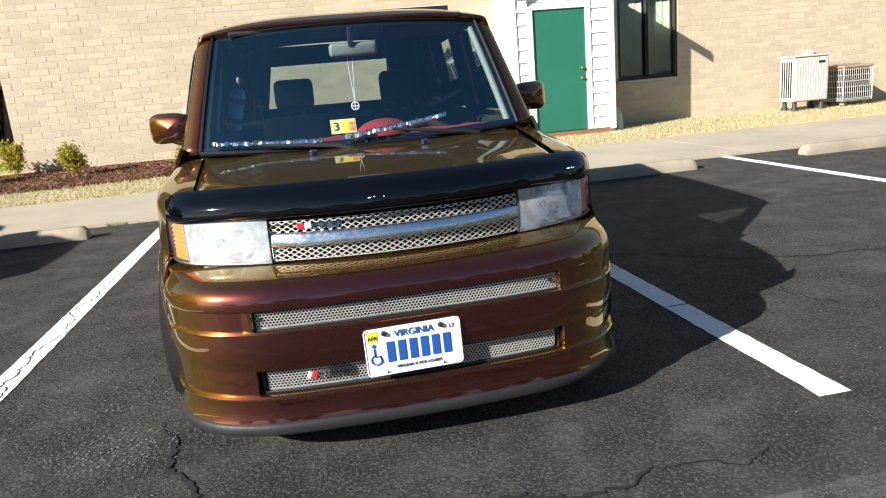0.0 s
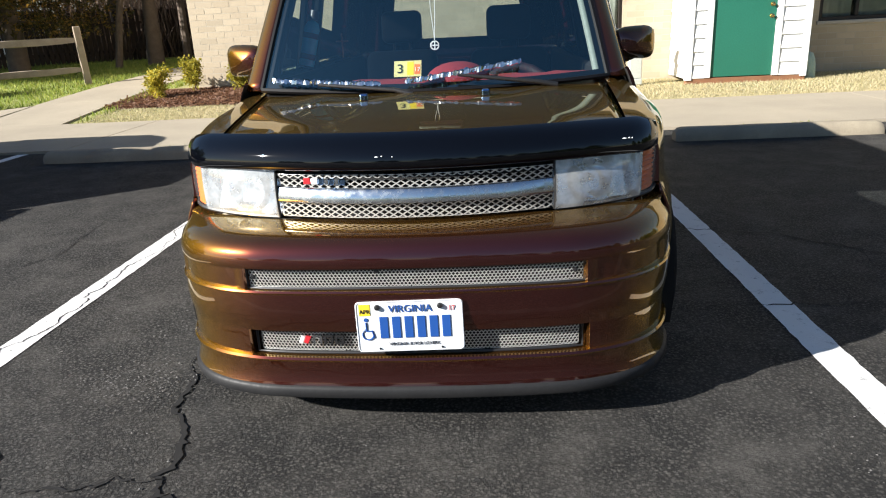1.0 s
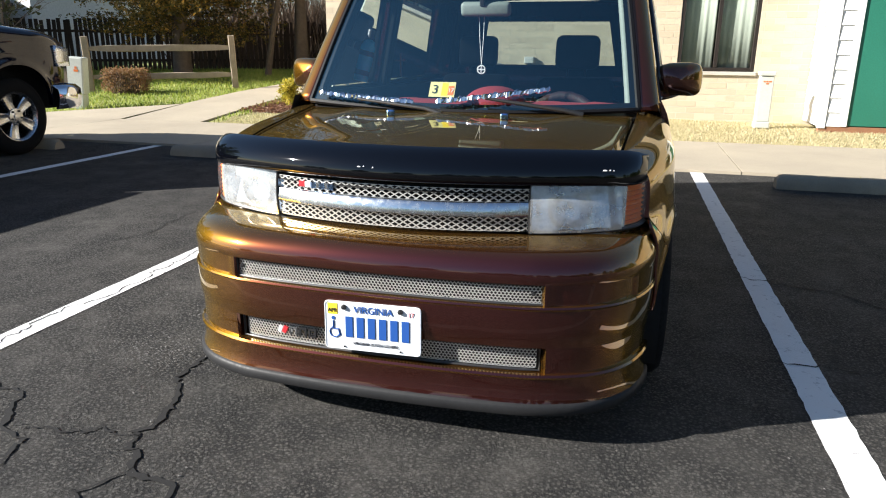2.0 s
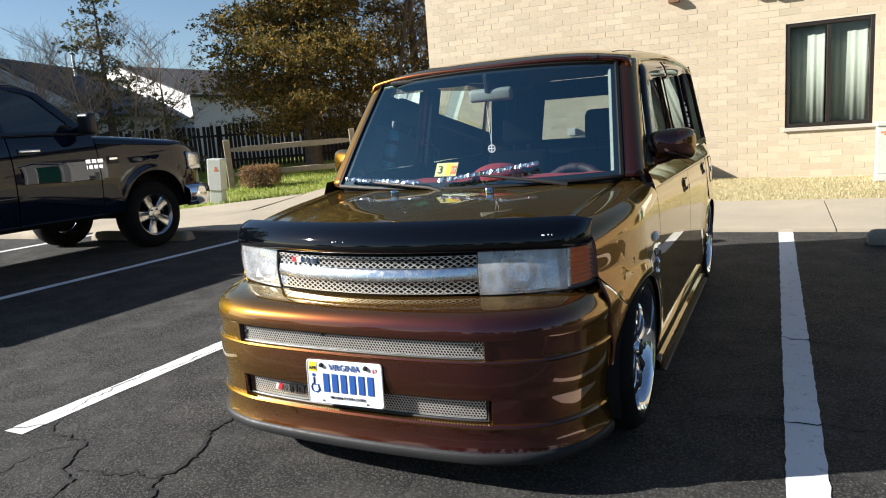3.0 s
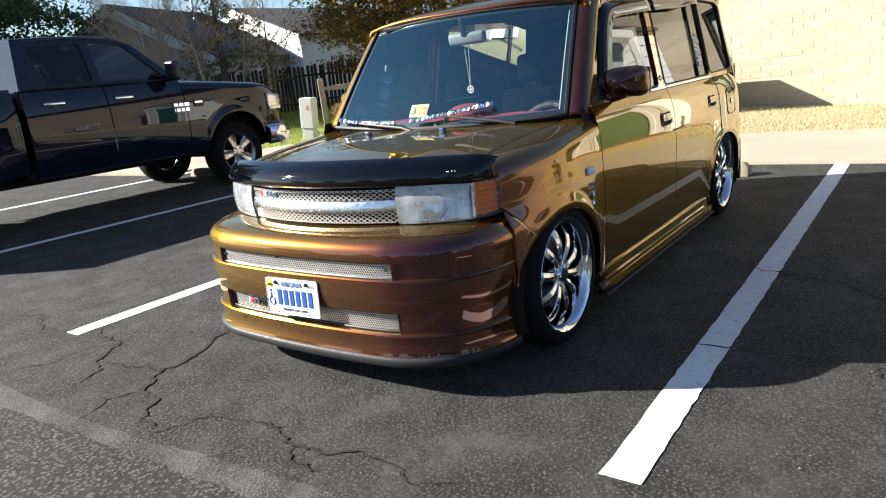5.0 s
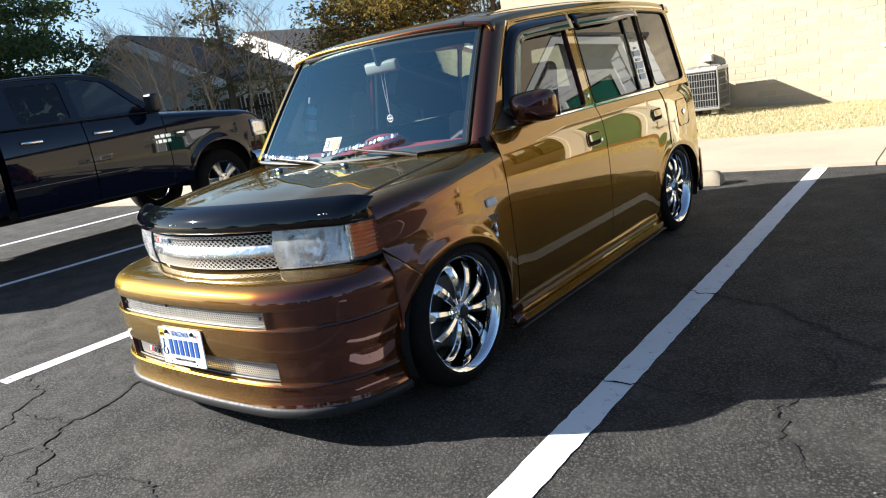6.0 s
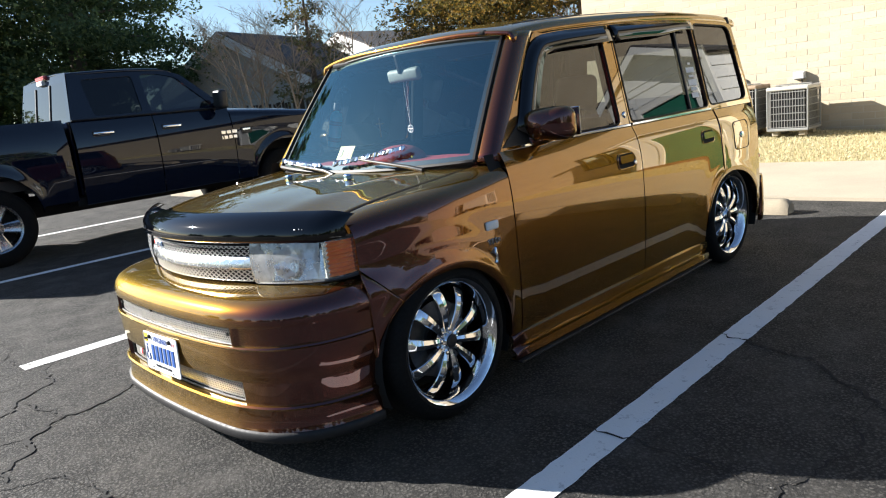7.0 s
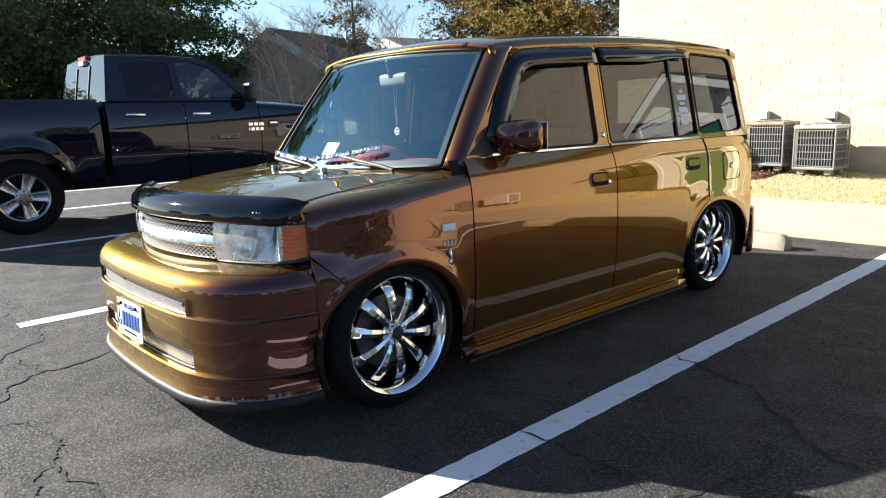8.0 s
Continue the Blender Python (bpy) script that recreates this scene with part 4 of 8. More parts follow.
def clumps(rng, spots, size, flat=0.5, quads=3):
    """Small crossed leaf blades round each spot: (place, direction, scale)."""
    V, F = [], []
    for p, d, s in spots:
        for _ in range(quads):
            a = Vector((rng.gauss(0, 1), rng.gauss(0, 1), rng.gauss(0, 1) * flat)) + d * 1.2
            if a.length < 0.01:
                continue
            a = a.normalized() * size * s * rng.uniform(0.6, 1.3)
            b = a.cross(Vector((rng.gauss(0, 1), rng.gauss(0, 1), rng.gauss(0, 1)))).normalized() * size * s * rng.uniform(0.25, 0.5)
            o = p + Vector((rng.gauss(0, 0.5), rng.gauss(0, 0.5), rng.gauss(0, 0.4))) * size * s
            i = len(V)
            V += [o - b, o + a * 0.5 - b * 0.6, o + a, o + a * 0.45 + b]
            F.append((i, i + 1, i + 2, i + 3))
    return V, F


def make_cedar(x, y, h, w, seed, label, leaf, density=1.0, low=0.9, size=0.14, name="cedar_tree"):
    """An evergreen with limbs from low down and foliage in ragged plates along them."""
    rng = random.Random(seed)
    root = thing(name, label, "tree", at=pose(x, y, rise(x, y) - 0.05))
    bm = bmesh.new()
    tube(bm, [(0, 0, 0), (0.05, 0, h * 0.25), (-0.03, 0.05, h * 0.55), (0.02, 0, h * 0.97)], [h * 0.028 + 0.03, h * 0.022, h * 0.013, 0.02], 9)
    spots = []
    n = int(46 * density)
    for k in range(n):
        t = (k + rng.random()) / n
        z = lerp(low, h * 0.97, t**0.9)
        reach = w * (1 - t) ** 0.75 * rng.uniform(0.55, 1.15) + 0.25
        if t < 0.12:
            reach *= 0.75
        a = k * 2.4 + rng.uniform(-0.5, 0.5)
        d = Vector((math.cos(a), math.sin(a), 0))
        up = rng.uniform(0.05, 0.4)
        p0 = Vector((0, 0, z))
        pts = [p0 + d * reach * s + Vector((0, 0, reach * (up * s - 0.22 * s * s))) for s in (0, 0.35, 0.7, 1.0)]
        tube(bm, pts, [0.012 * reach + 0.012, 0.009 * reach + 0.008, 0.008, 0.004], 5, False)
        for _ in range(int((14 + reach * 26) * density * max(1.0, reach / 2.6))):
            s = rng.uniform(0.22, 1.05)
            q = pts[0].lerp(pts[-1], s) + Vector((0, 0, reach * (up * s - 0.22 * s * s) * 0.3))
            spread = 0.12 + 0.26 * reach * (1 - 0.4 * s) * 0.6
            q += Vector((rng.gauss(0, spread), rng.gauss(0, spread), rng.gauss(0.02, spread * 0.45)))
            spots.append((q, d * 0.6 + Vector((0, 0, 0.25)), rng.uniform(0.7, 1.25)))
    part("trunk", bm, BARK, root, smooth=50)
    V, F = clumps(rng, spots, size, 0.6, 7 if size < 0.13 else 4)
    put("crown", mesh_of("crown", V, F, leaf), root)
    return root


make_cedar(-11.6, 15.6, 8.6, 3.3, 4, "tall brown-green cedar with low limbs beside the fence", CEDAR_LEAF, 2.6, 1.3, 0.082)
make_cedar(-9.1, 17.9, 7.5, 1.9, 9, "thinner dark cedar among bare trunks", CEDAR_LEAF, 0.7, 2.6)
for k, (x, y, h, w) in enumerate(((-32.2, 11.0, 17.0, 6.2), (-32.6, 4.1, 17.5, 6.6), (-36.5, 13.2, 15.0, 5.0), (-43.0, 7.5, 18.0, 7.0), (-34.5, 7.6, 16.0, 5.5), (-37.0, 0.5, 17.0, 6.5))):
    make_cedar(x, y, h, w, 14 + 7 * k, "large dark green pine behind the pickup truck", PINE_LEAF, 1.25, 0.4, 0.21, "pine_tree")
make_cedar(-18.2, 13.9, 6.0, 1.5, 16, "sparse young pine before the white houses", SMALLPINE_LEAF, 0.55, 0.8, 0.12, "young_pine")
make_cedar(-14.9, 13.1, 2.8, 0.8, 17, "sparse young pine before the white houses", SMALLPINE_LEAF, 0.25, 0.5, 0.14, "young_pine")


def make_bare_trees():
    rng = random.Random(31)
    made = []
    for k, (h, r) in enumerate(((6.5, 0.10), (7.5, 0.125), (4.2, 0.05))):
        bm, _ = branchy(rng, h, r, 3, 0.55, 0.8, 8, (6, 9), 0.5, 0.1, 0.25)
        me = bpy.data.meshes.new("bare_tree")
        bm.to_mesh(me)
        bm.free()
        me.materials.append(BARK if k < 2 else GREY_TWIG)
        made.append(me)
    spots = [(-9.7, 16.9, 0), (-8.9, 19.6, 1), (-8.0, 18.4, 0), (-7.2, 20.5, 1), (-10.8, 21.0, 0), (-12.5, 22.5, 1), (-6.6, 23.0, 0), (-5.8, 26, 1), (-8.5, 24.0, 1), (-14.5, 21.0, 0), (-11, 27, 0), (-7.5, 29, 1), (-15.5, 25, 1), (-6.2, 27.5, 0), (-7.0, 31, 1), (-9.5, 30, 0), (-12.8, 29, 1), (-13.6, 25.5, 0), (-10.0, 25.2, 1), (-8.2, 33, 0), (-5.4, 32, 1), (-11.5, 33, 1), (-14.8, 31, 0), (-16.5, 28, 0), (-6.8, 36, 1), (-9.2, 37, 1), (-12.4, 36, 0)]
    for k, (x, y, n) in enumerate(spots):
        ob = put("bare_tree", made[n], at=pose(x, y, rise(x, y) - 0.05, rng.uniform(-3, 3), rng.uniform(-3, 3), rng.uniform(0, 360)))
        ob.scale = (1, 1, 1)
        tagged(ob, "leafless tree with brown trunk behind the lawn", "tree", "bare trees")
    for k, (x, y) in enumerate(((-19.2, 11.6), (-18.6, 12.0), (-17.4, 12.6), (-19.6, 12.4), (-18.2, 13.2), (-20.2, 13.4), (-16.9, 13.6), (-21.8, 13.0), (-18.4, 11.5), (-16.2, 14.2), (-15.6, 13.4))):
        ob = put("bare_shrub", made[2], at=pose(x, y, rise(x, y) - 0.05, rng.uniform(-8, 8), rng.uniform(-8, 8), rng.uniform(0, 360)) @ Matrix.Scale(rng.uniform(0.7, 0.95), 4))
        tagged(ob, "leafless many-stemmed shrub before the white houses", "shrub", "bare shrubs")


make_bare_trees()


def make_brush():
    """Dry undergrowth along the wood's edge."""
    rng = random.Random(44)
    V, F = [], []
    for _ in range(10000):
        t = rng.random()
        x, y = lerp(-17, -5.6, t) + rng.gauss(0, 0.8), lerp(23.5, 25.5, rng.random()) + rng.uniform(-1.5, 7)
        h = rng.uniform(0.5, 3.6)
        lean = Vector((rng.gauss(0, 0.35), rng.gauss(0, 0.35), 1)) * h
        w = Vector((rng.gauss(0, 1), rng.gauss(0, 1), 0)).normalized() * rng.uniform(0.006, 0.03)
        o = Vector((x, y, rise(x, y)))
        i = len(V)
        V += [o - w, o + w, o + lean + w * 0.2, o + lean * 0.6 - w]
        F.append((i, i + 1, i + 2, i + 3))
    tagged(put("dry_brush", mesh_of("dry_brush", V, F, BRUSH)), "tangle of dry brown brush at the wood's edge", "brush", kind="stuff")


make_brush()


def make_blades():
    """Grass blades on the lawn and on the dry strip by the wall, and weeds in the joint of the walk."""
    rng = random.Random(52)

    def field(count, pick, h, w, mat, name, label):
        V, F = [], []
        for _ in range(count):
            x, y = pick()
            o = Vector((x, y, rise(x, y) - 0.022))
            a = rng.uniform(0, 2 * math.pi)
            side = Vector((math.cos(a), math.sin(a), 0)) * w * rng.uniform(0.6, 1.4)
            tip = Vector((rng.gauss(0, 0.4), rng.gauss(0, 0.4), 1)) * h * rng.uniform(0.5, 1.4)
            i = len(V)
            V += [o - side, o + side, o + tip]
            F.append((i, i + 1, i + 2))
        tagged(put(name, mesh_of(name, V, F, mat)), label, "grass", kind="stuff")

    def lawn():
        while True:
            x, y = rng.uniform(-19, -5.6), rng.uniform(7.9, 21)
            px = -0.05 * max(0, y - 9)
            if y < 9.4 and x > -9.6 + (y - 7.75) * 1.38 and x < -5.8:
                continue
            if not (WEST_PATH[0] + px - 0.02 < x < WEST_PATH[1] + px + 0.02):
                return x, y

    field(42000, lawn, 0.075, 0.012, GRASS, "lawn_grass", "short green lawn grass lit by low sun")

    def strip():
        while True:
            x, y = rng.uniform(-5.7, 14), rng.uniform(7.72, 10.75)
            if not (VEST[0] - 0.02 < x < VEST[1] + 0.02 and y > VEST[2] - 0.02) and not (x < -1.5 and y > 8.9 + 0.35 * (x + 4.5) ** 2 * 0.12 and rng.random() < 0.93):
                return x, y

    field(80000, strip, 0.032, 0.006, DRY_GRASS, "dry_grass", "dry straw-coloured turf along the wall")
    V, F = [], []

    def chips():
        while True:
            x, y = rng.uniform(-5.9, -1.6), rng.uniform(8.75, 10.7)
            if y > 8.9 + 0.35 * (x + 4.5) ** 2 * 0.12:
                return x, y

    for _ in range(9000):
        x, y = chips()
        o = Vector((x, y, rise(x, y) + rng.uniform(-0.01, 0.025)))
        a = Vector((rng.gauss(0, 1), rng.gauss(0, 1), rng.gauss(0, 0.3))).normalized() * rng.uniform(0.015, 0.05)
        b = a.cross(Vector((rng.gauss(0, 1), rng.gauss(0, 1), 1))).normalized() * rng.uniform(0.004, 0.012)
        i = len(V)
        V += [o - a - b, o + a - b, o + a + b, o - a + b]
        F.append((i, i + 1, i + 2, i + 3))
    tagged(put("mulch", mesh_of("mulch", V, F, MULCH_CHIP)), "reddish brown bark mulch round the young shrubs", "mulch", kind="stuff")
    bed_x = [lerp(-5.85, -1.6, k / 20) for k in range(21)]
    edge = [8.9 + 0.35 * (x + 4.5) ** 2 * 0.12 for x in bed_x]
    V = [(x, max(e, 8.8) + 0.05 * math.sin(x * 7), rise(x, e) - 0.012) for x, e in zip(bed_x, edge)] + [(x, 10.79, rise(x, 10.79) + 0.012) for x in bed_x]
    tagged(put("mulch_bed", mesh_of("mulch_bed", V, [(i, i + 1, 22 + i, 21 + i) for i in range(20)], MULCH)), "reddish brown mulch bed against the wall", "mulch", kind="structure")
    V, F = [], []
    for x, y, n in ((-3.9, 5.39, 40), (-3.2, 5.40, 26), (-2.3, 5.40, 24), (3.4, 5.4, 30), (0.1, 5.41, 14), (6.2, 5.4, 20), (2.9, 5.4, 12)):
        for _ in range(n):
            o = Vector((x + rng.gauss(0, 0.09), y + rng.gauss(0, 0.012), 0.004))
            s = Vector((rng.uniform(-1, 1), rng.uniform(-1, 1), 0)).normalized() * 0.007
            i = len(V)
            V += [o - s, o + s, o + Vector((rng.gauss(0, 0.02), rng.gauss(0, 0.02), rng.uniform(0.02, 0.05)))]
            F.append((i, i + 1, i + 2))
    tagged(put("weeds", mesh_of("weeds", V, F, WEED)), "small green weeds in the joint of the walk", "weeds", kind="stuff")


make_blades()


def make_shrub(x, y, h, seed):
    rng = random.Random(seed)
    root = thing("young_shrub", "young yellow-green leafy shrub in the mulch bed", "shrub", "shrubs in the mulch", pose(x, y, rise(x, y)))
    bm, tips = branchy(rng, h * 0.8, 0.012, 2, 0.55, 0.9, 6, (7, 9), 0.55, 0.12, 0.1)
    part("stems", bm, TWIG, root)
    spots = []
    for p, d, _ in tips:
        for _ in range(9):
            spots.append((p + Vector((rng.gauss(0, 0.04), rng.gauss(0, 0.04), rng.gauss(-0.03, 0.05))), d, rng.uniform(0.7, 1.3)))
    V, F = clumps(rng, spots, 0.045, 1.0, 3)
    put("leaves", mesh_of("leaves", V, F, BUSH_LEAF), root)


for k, (x, y, h) in enumerate(((-3.85, 9.8, 0.40), (-5.30, 9.8, 0.38), (-4.95, 10.45, 0.42), (-2.2, 9.9, 0.3))):
    make_shrub(x, y, h, 60 + k)


def make_hedge():
    rng = random.Random(77)
    x, y = -9.55, 10.75
    root = thing("trimmed_shrub", "clipped box-shaped brown shrub before the rail fence", "shrub", at=pose(x, y, rise(x, y), 0, 0, 20))
    bm = bmesh.new()
    for _ in range(130):
        a = Vector((rng.uniform(-0.36, 0.36), rng.uniform(-0.25, 0.25), 0))
        tube(bm, [a * 0.7, a + Vector((rng.gauss(0, 0.03), rng.gauss(0, 0.03), rng.uniform(0.40, 0.50)))], [0.008, 0.003], 4, False)
    part("stems", bm, TWIG, root)
    spots = []
    for _ in range(1900):
        p = Vector((rng.uniform(-0.42, 0.42), rng.uniform(-0.30, 0.30), rng.uniform(0.06, 0.50)))
        if max(abs(p.x) / 0.42, abs(p.y) / 0.30, p.z / 0.5) > 0.72:
            spots.append((p, Vector((0, 0, 0.4)), rng.uniform(0.6, 1.2)))
    V, F = clumps(rng, spots, 0.045, 1.0, 3)
    put("leaves", mesh_of("leaves", V, F, HEDGE_LEAF), root)


make_hedge()


def make_house(x, y, w, d, eave, ridge, turn, wall_mat, label):
    """A two-storey house with a gable towards its own front (minus y)."""
    root = thing("townhouse", label, "house", "far houses", pose(x, y, rise(x, y) - 0.2, 0, 0, turn))
    bm = bmesh.new()
    pts = [(-w / 2, 0), (w / 2, 0), (w / 2, eave), (0, ridge), (-w / 2, eave)]
    A = [bm.verts.new((px, -d / 2, pz)) for px, pz in pts]
    B = [bm.verts.new((px, d / 2, pz)) for px, pz in pts]
    bm.faces.new(A)
    bm.faces.new(B[::-1])
    for k in (0, 1, 4):
        bm.faces.new((A[k], B[k], B[(k + 1) % 5], A[(k + 1) % 5]))
    part("wall", bm, wall_mat, root)
    for sg in (-1, 1):
        o = 0.35
        ez = eave - (ridge - eave) * o / (w / 2)
        V = [(0, -d / 2 - 0.3, ridge + 0.02), (sg * (w / 2 + o), -d / 2 - 0.3, ez + 0.02), (sg * (w / 2 + o), d / 2 + 0.3, ez + 0.02), (0, d / 2 + 0.3, ridge + 0.02)]
        solid(put("roof", mesh_of("roof", V, [(0, 1, 2, 3) if sg > 0 else (3, 2, 1, 0)], SHINGLE), root), 0.14, 1)
        bm = bmesh.new()
        q = [Vector((0, -d / 2 - 0.33, ridge + 0.1)), Vector((sg * (w / 2 + o), -d / 2 - 0.33, ez + 0.1))]
        f = [bm.verts.new(v) for v in (q[0], q[1], q[1] - Vector((0, 0, 0.5)), q[0] - Vector((0, 0, 0.5)))]
        f += [bm.verts.new(v.co + Vector((0, 0.05, 0))) for v in f]
        for face in ((0, 1, 2, 3), (4, 7, 6, 5), (0, 4, 5, 1), (1, 5, 6, 2), (2, 6, 7, 3), (3, 7, 4, 0)):
            bm.faces.new([f[i] for i in face])
        part("rake_board", bm, WHITE_TRIM, root)
    bm = bmesh.new()
    tube(bm, [(w * 0.2, 0, ridge - 0.6), (w * 0.2, 0, ridge + 0.5)], 0.07, 8)
    part("vent_stack", bm, WHITE_TRIM, root)


make_house(-29.9, 31.0, 10.5, 12, 3.6, 5.45, -6, HOUSE_WHITE, "white sided house with a grey shingle roof behind trees")
make_house(-30.1, 19.9, 9.5, 7.0, 2.8, 5.35, 20, HOUSE_GREY, "grey sided house with white rake boards and brown-grey roof")


def make_unseen_trees():
    """Unseen wooded edge added to the south and east, darkening reflections and cutting sky light."""
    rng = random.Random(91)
    kinds = [make_cedar(-40 - 9 * k, -40 - 4 * k, 7.5 + k, 3.4, 301 + k, "unseen dark evergreen added at the far edge of the lot", PINE_LEAF, 0.75, 0.3, 0.34, "evergreen_tree") for k in range(3)]
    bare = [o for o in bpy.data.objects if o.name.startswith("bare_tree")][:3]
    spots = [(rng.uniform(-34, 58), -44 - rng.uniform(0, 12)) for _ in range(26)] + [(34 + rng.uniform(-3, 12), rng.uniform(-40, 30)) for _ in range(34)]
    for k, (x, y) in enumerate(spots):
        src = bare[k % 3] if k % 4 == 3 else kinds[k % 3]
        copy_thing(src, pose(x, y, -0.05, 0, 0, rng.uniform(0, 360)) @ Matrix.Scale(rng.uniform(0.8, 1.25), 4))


make_unseen_trees()


# ---- car materials ----
def make_flip_paint():
    """Colour-shift pearl under clear lacquer: deep copper-brown pigment whose gloss turns from plum over copper to yellow gold as the view slants."""
    n = Nodes("flip_paint", (0.008, 0.002, 0.003), 0.6, 0.0, Specular_IOR_Level=0.0)
    flake = n.noise(2600, 1.0, 0.5)
    n.color(n.mix(n.spread(flake, 0.35, 0.7), (0.008, 0.002, 0.002), (0.016, 0.004, 0.003)))
    facing = n.add("LayerWeight", Blend=0.5).outputs["Facing"]
    ramp = n.add("ValToRGB", Fac=facing)
    stops = ((0.0, (0.34, 0.08, 0.10)), (0.13, (0.50, 0.13, 0.09)), (0.26, (0.80, 0.28, 0.07)), (0.38, (1.0, 0.48, 0.05)), (0.60, (1.0, 0.60, 0.045)), (0.82, (0.88, 0.66, 0.18)))
    for at, _ in stops[1:-1]:
        ramp.color_ramp.elements.new(at)
    for e, (at, c) in zip(ramp.color_ramp.elements, stops):
        e.color = (*c, 1)
    ramp.color_ramp.elements[-1].position = stops[-1][0]
    shift = ramp.outputs["Color"]
    last = n.bsdf.outputs[0]

    def coat(color, rough, fac):
        nonlocal last
        lobe = n.add("BsdfAnisotropic", Color=color, Roughness=rough)
        mx = n.add("MixShader", Fac=fac)
        n.tree.links.new(last, mx.inputs[1])
        n.tree.links.new(lobe.outputs[0], mx.inputs[2])
        last = mx.outputs[0]

    coat(shift, 0.50, n.spread(facing, 0.35, 0.80, 0.040, 0.155))
    coat(shift, 0.26, 0.095)
    coat(shift, 0.02, n.spread(facing, 0.10, 0.62, 0.09, 0.185))
    coat((1, 1, 1, 1), 0.01, n.add("Fresnel", IOR=1.54).outputs["Fac"])
    n.tree.links.new(last, n.tree.nodes["Material Output"].inputs["Surface"])
    return n.mat


PAINT = make_flip_paint()
# near-black that carries the shade in gaps, recesses and under the cars
SHADE_BLACK = Nodes("panel_gap", (0.004, 0.004, 0.004), 0.9).mat
CHROME = mottled("chrome", (0.86, 0.87, 0.89), (0.80, 0.81, 0.84), 8, 0.05, 1.0, bump=0)
FOIL = mottled("crumpled_foil", (0.90, 0.91, 0.93), (0.68, 0.70, 0.74), 30, 0.10, 1.0, bump=0)
SATIN = mottled("brushed_silver", (0.74, 0.78, 0.82), (0.71, 0.75, 0.79), 4, 0.24, 1.0, bump=0)
MESH_METAL = mottled("grille_mesh_metal", (0.74, 0.73, 0.70), (0.60, 0.59, 0.57), 40, 0.38, 0.55, bump=0)
SEAL = Nodes("black_seal", (0.004, 0.004, 0.005), 0.5, Specular_IOR_Level=0.2).mat
BLACK_TRIM = mottled("black_trim", (0.012, 0.012, 0.013), (0.02, 0.02, 0.021), 8, 0.45, bump=0.1)
LIP_RUBBER = mottled("grey_rubber_lip", (0.013, 0.013, 0.014), (0.022, 0.022, 0.023), 6, 0.55, fine=60, bump=0.15, Specular_IOR_Level=0.3)
TYRE = mottled("tyre_rubber", (0.005, 0.005, 0.005), (0.009, 0.009, 0.009), 6, 0.9, fine=80, bump=0.2, Specular_IOR_Level=0.2)
BARREL = mottled("dark_barrel", (0.05, 0.05, 0.053), (0.03, 0.03, 0.032), 9, 0.3, 1.0, bump=0)
BRAKE = mottled("brake_metal", (0.20, 0.20, 0.20), (0.12, 0.115, 0.11), 9, 0.4, 1.0)
SMOKE = Nodes("smoked_acrylic", (0.0015, 0.0018, 0.003), 0.03).mat
AMBER = Nodes("amber_lens", (1.0, 0.21, 0.012), 0.40, 0.0, Coat_Weight=0.3)
through_amber = AMBER.add("MixShader", Fac=0.12)
AMBER.tree.links.new(AMBER.bsdf.outputs[0], through_amber.inputs[1])
AMBER.tree.links.new(AMBER.add("BsdfTranslucent", Color=(1.0, 0.21, 0.012, 1)).outputs[0], through_amber.inputs[2])
AMBER.tree.links.new(through_amber.outputs[0], AMBER.tree.nodes["Material Output"].inputs["Surface"])
AMBER = AMBER.mat
RED_LENS = Nodes("red_lens", (0.45, 0.01, 0.01), 0.12, 0.0, Coat_Weight=0.8).mat
REFLECTOR = mottled("lamp_reflector", (0.88, 0.90, 0.92), (0.74, 0.78, 0.82), 14, 0.22, 0.85, fine=60, bump=0.1)
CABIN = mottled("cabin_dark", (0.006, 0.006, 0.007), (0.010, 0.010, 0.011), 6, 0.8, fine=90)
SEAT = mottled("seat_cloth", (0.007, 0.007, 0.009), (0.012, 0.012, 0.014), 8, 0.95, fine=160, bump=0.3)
RED_MAT = mottled("red_dash_carpet", (0.30, 0.022, 0.028), (0.22, 0.016, 0.02), 6, 0.95, fine=200, bump=0.6)
CREAM = mottled("cream_pillar_trim", (0.22, 0.25, 0.22), (0.18, 0.21, 0.18), 5, 0.6)
BLUE_CAN = mottled("blue_enamel", (0.10, 0.60, 0.80), (0.07, 0.48, 0.68), 8, 0.25, 0.0, bump=0)
BLUE_CHROME = mottled("blue_chrome", (0.30, 0.48, 0.75), (0.24, 0.40, 0.68), 8, 0.1, 1.0, bump=0)
PLATE_WHITE = mottled("plate_white", (0.80, 0.82, 0.84), (0.74, 0.76, 0.79), 8, 0.35, bump=0.05)
PLATE_BLUE = Nodes("plate_blue", (0.015, 0.075, 0.30), 0.4).mat
PLATE_DARK = Nodes("plate_black", (0.012, 0.012, 0.02), 0.4).mat
STICKER_YELLOW = Nodes("yellow_sticker", (0.80, 0.56, 0.03), 0.5).mat
STICKER_ORANGE = Nodes("orange_print", (0.75, 0.16, 0.04), 0.5).mat
STICKER_RED = Nodes("red_print", (0.55, 0.02, 0.03), 0.5).mat
WHITE_PRINT = Nodes("white_print", (0.75, 0.75, 0.75), 0.5).mat
WINDSHIELD = glass_mat("windshield_glass", (0.70, 0.82, 0.86), ior=2.6, sheen=(0.55, 0.95, 1.0))
SIDE_GLASS = glass_mat("tinted_glass", (0.14, 0.15, 0.155), ior=1.55)
FRONT_GLASS = glass_mat("front_door_glass", (0.38, 0.42, 0.42), ior=1.6)


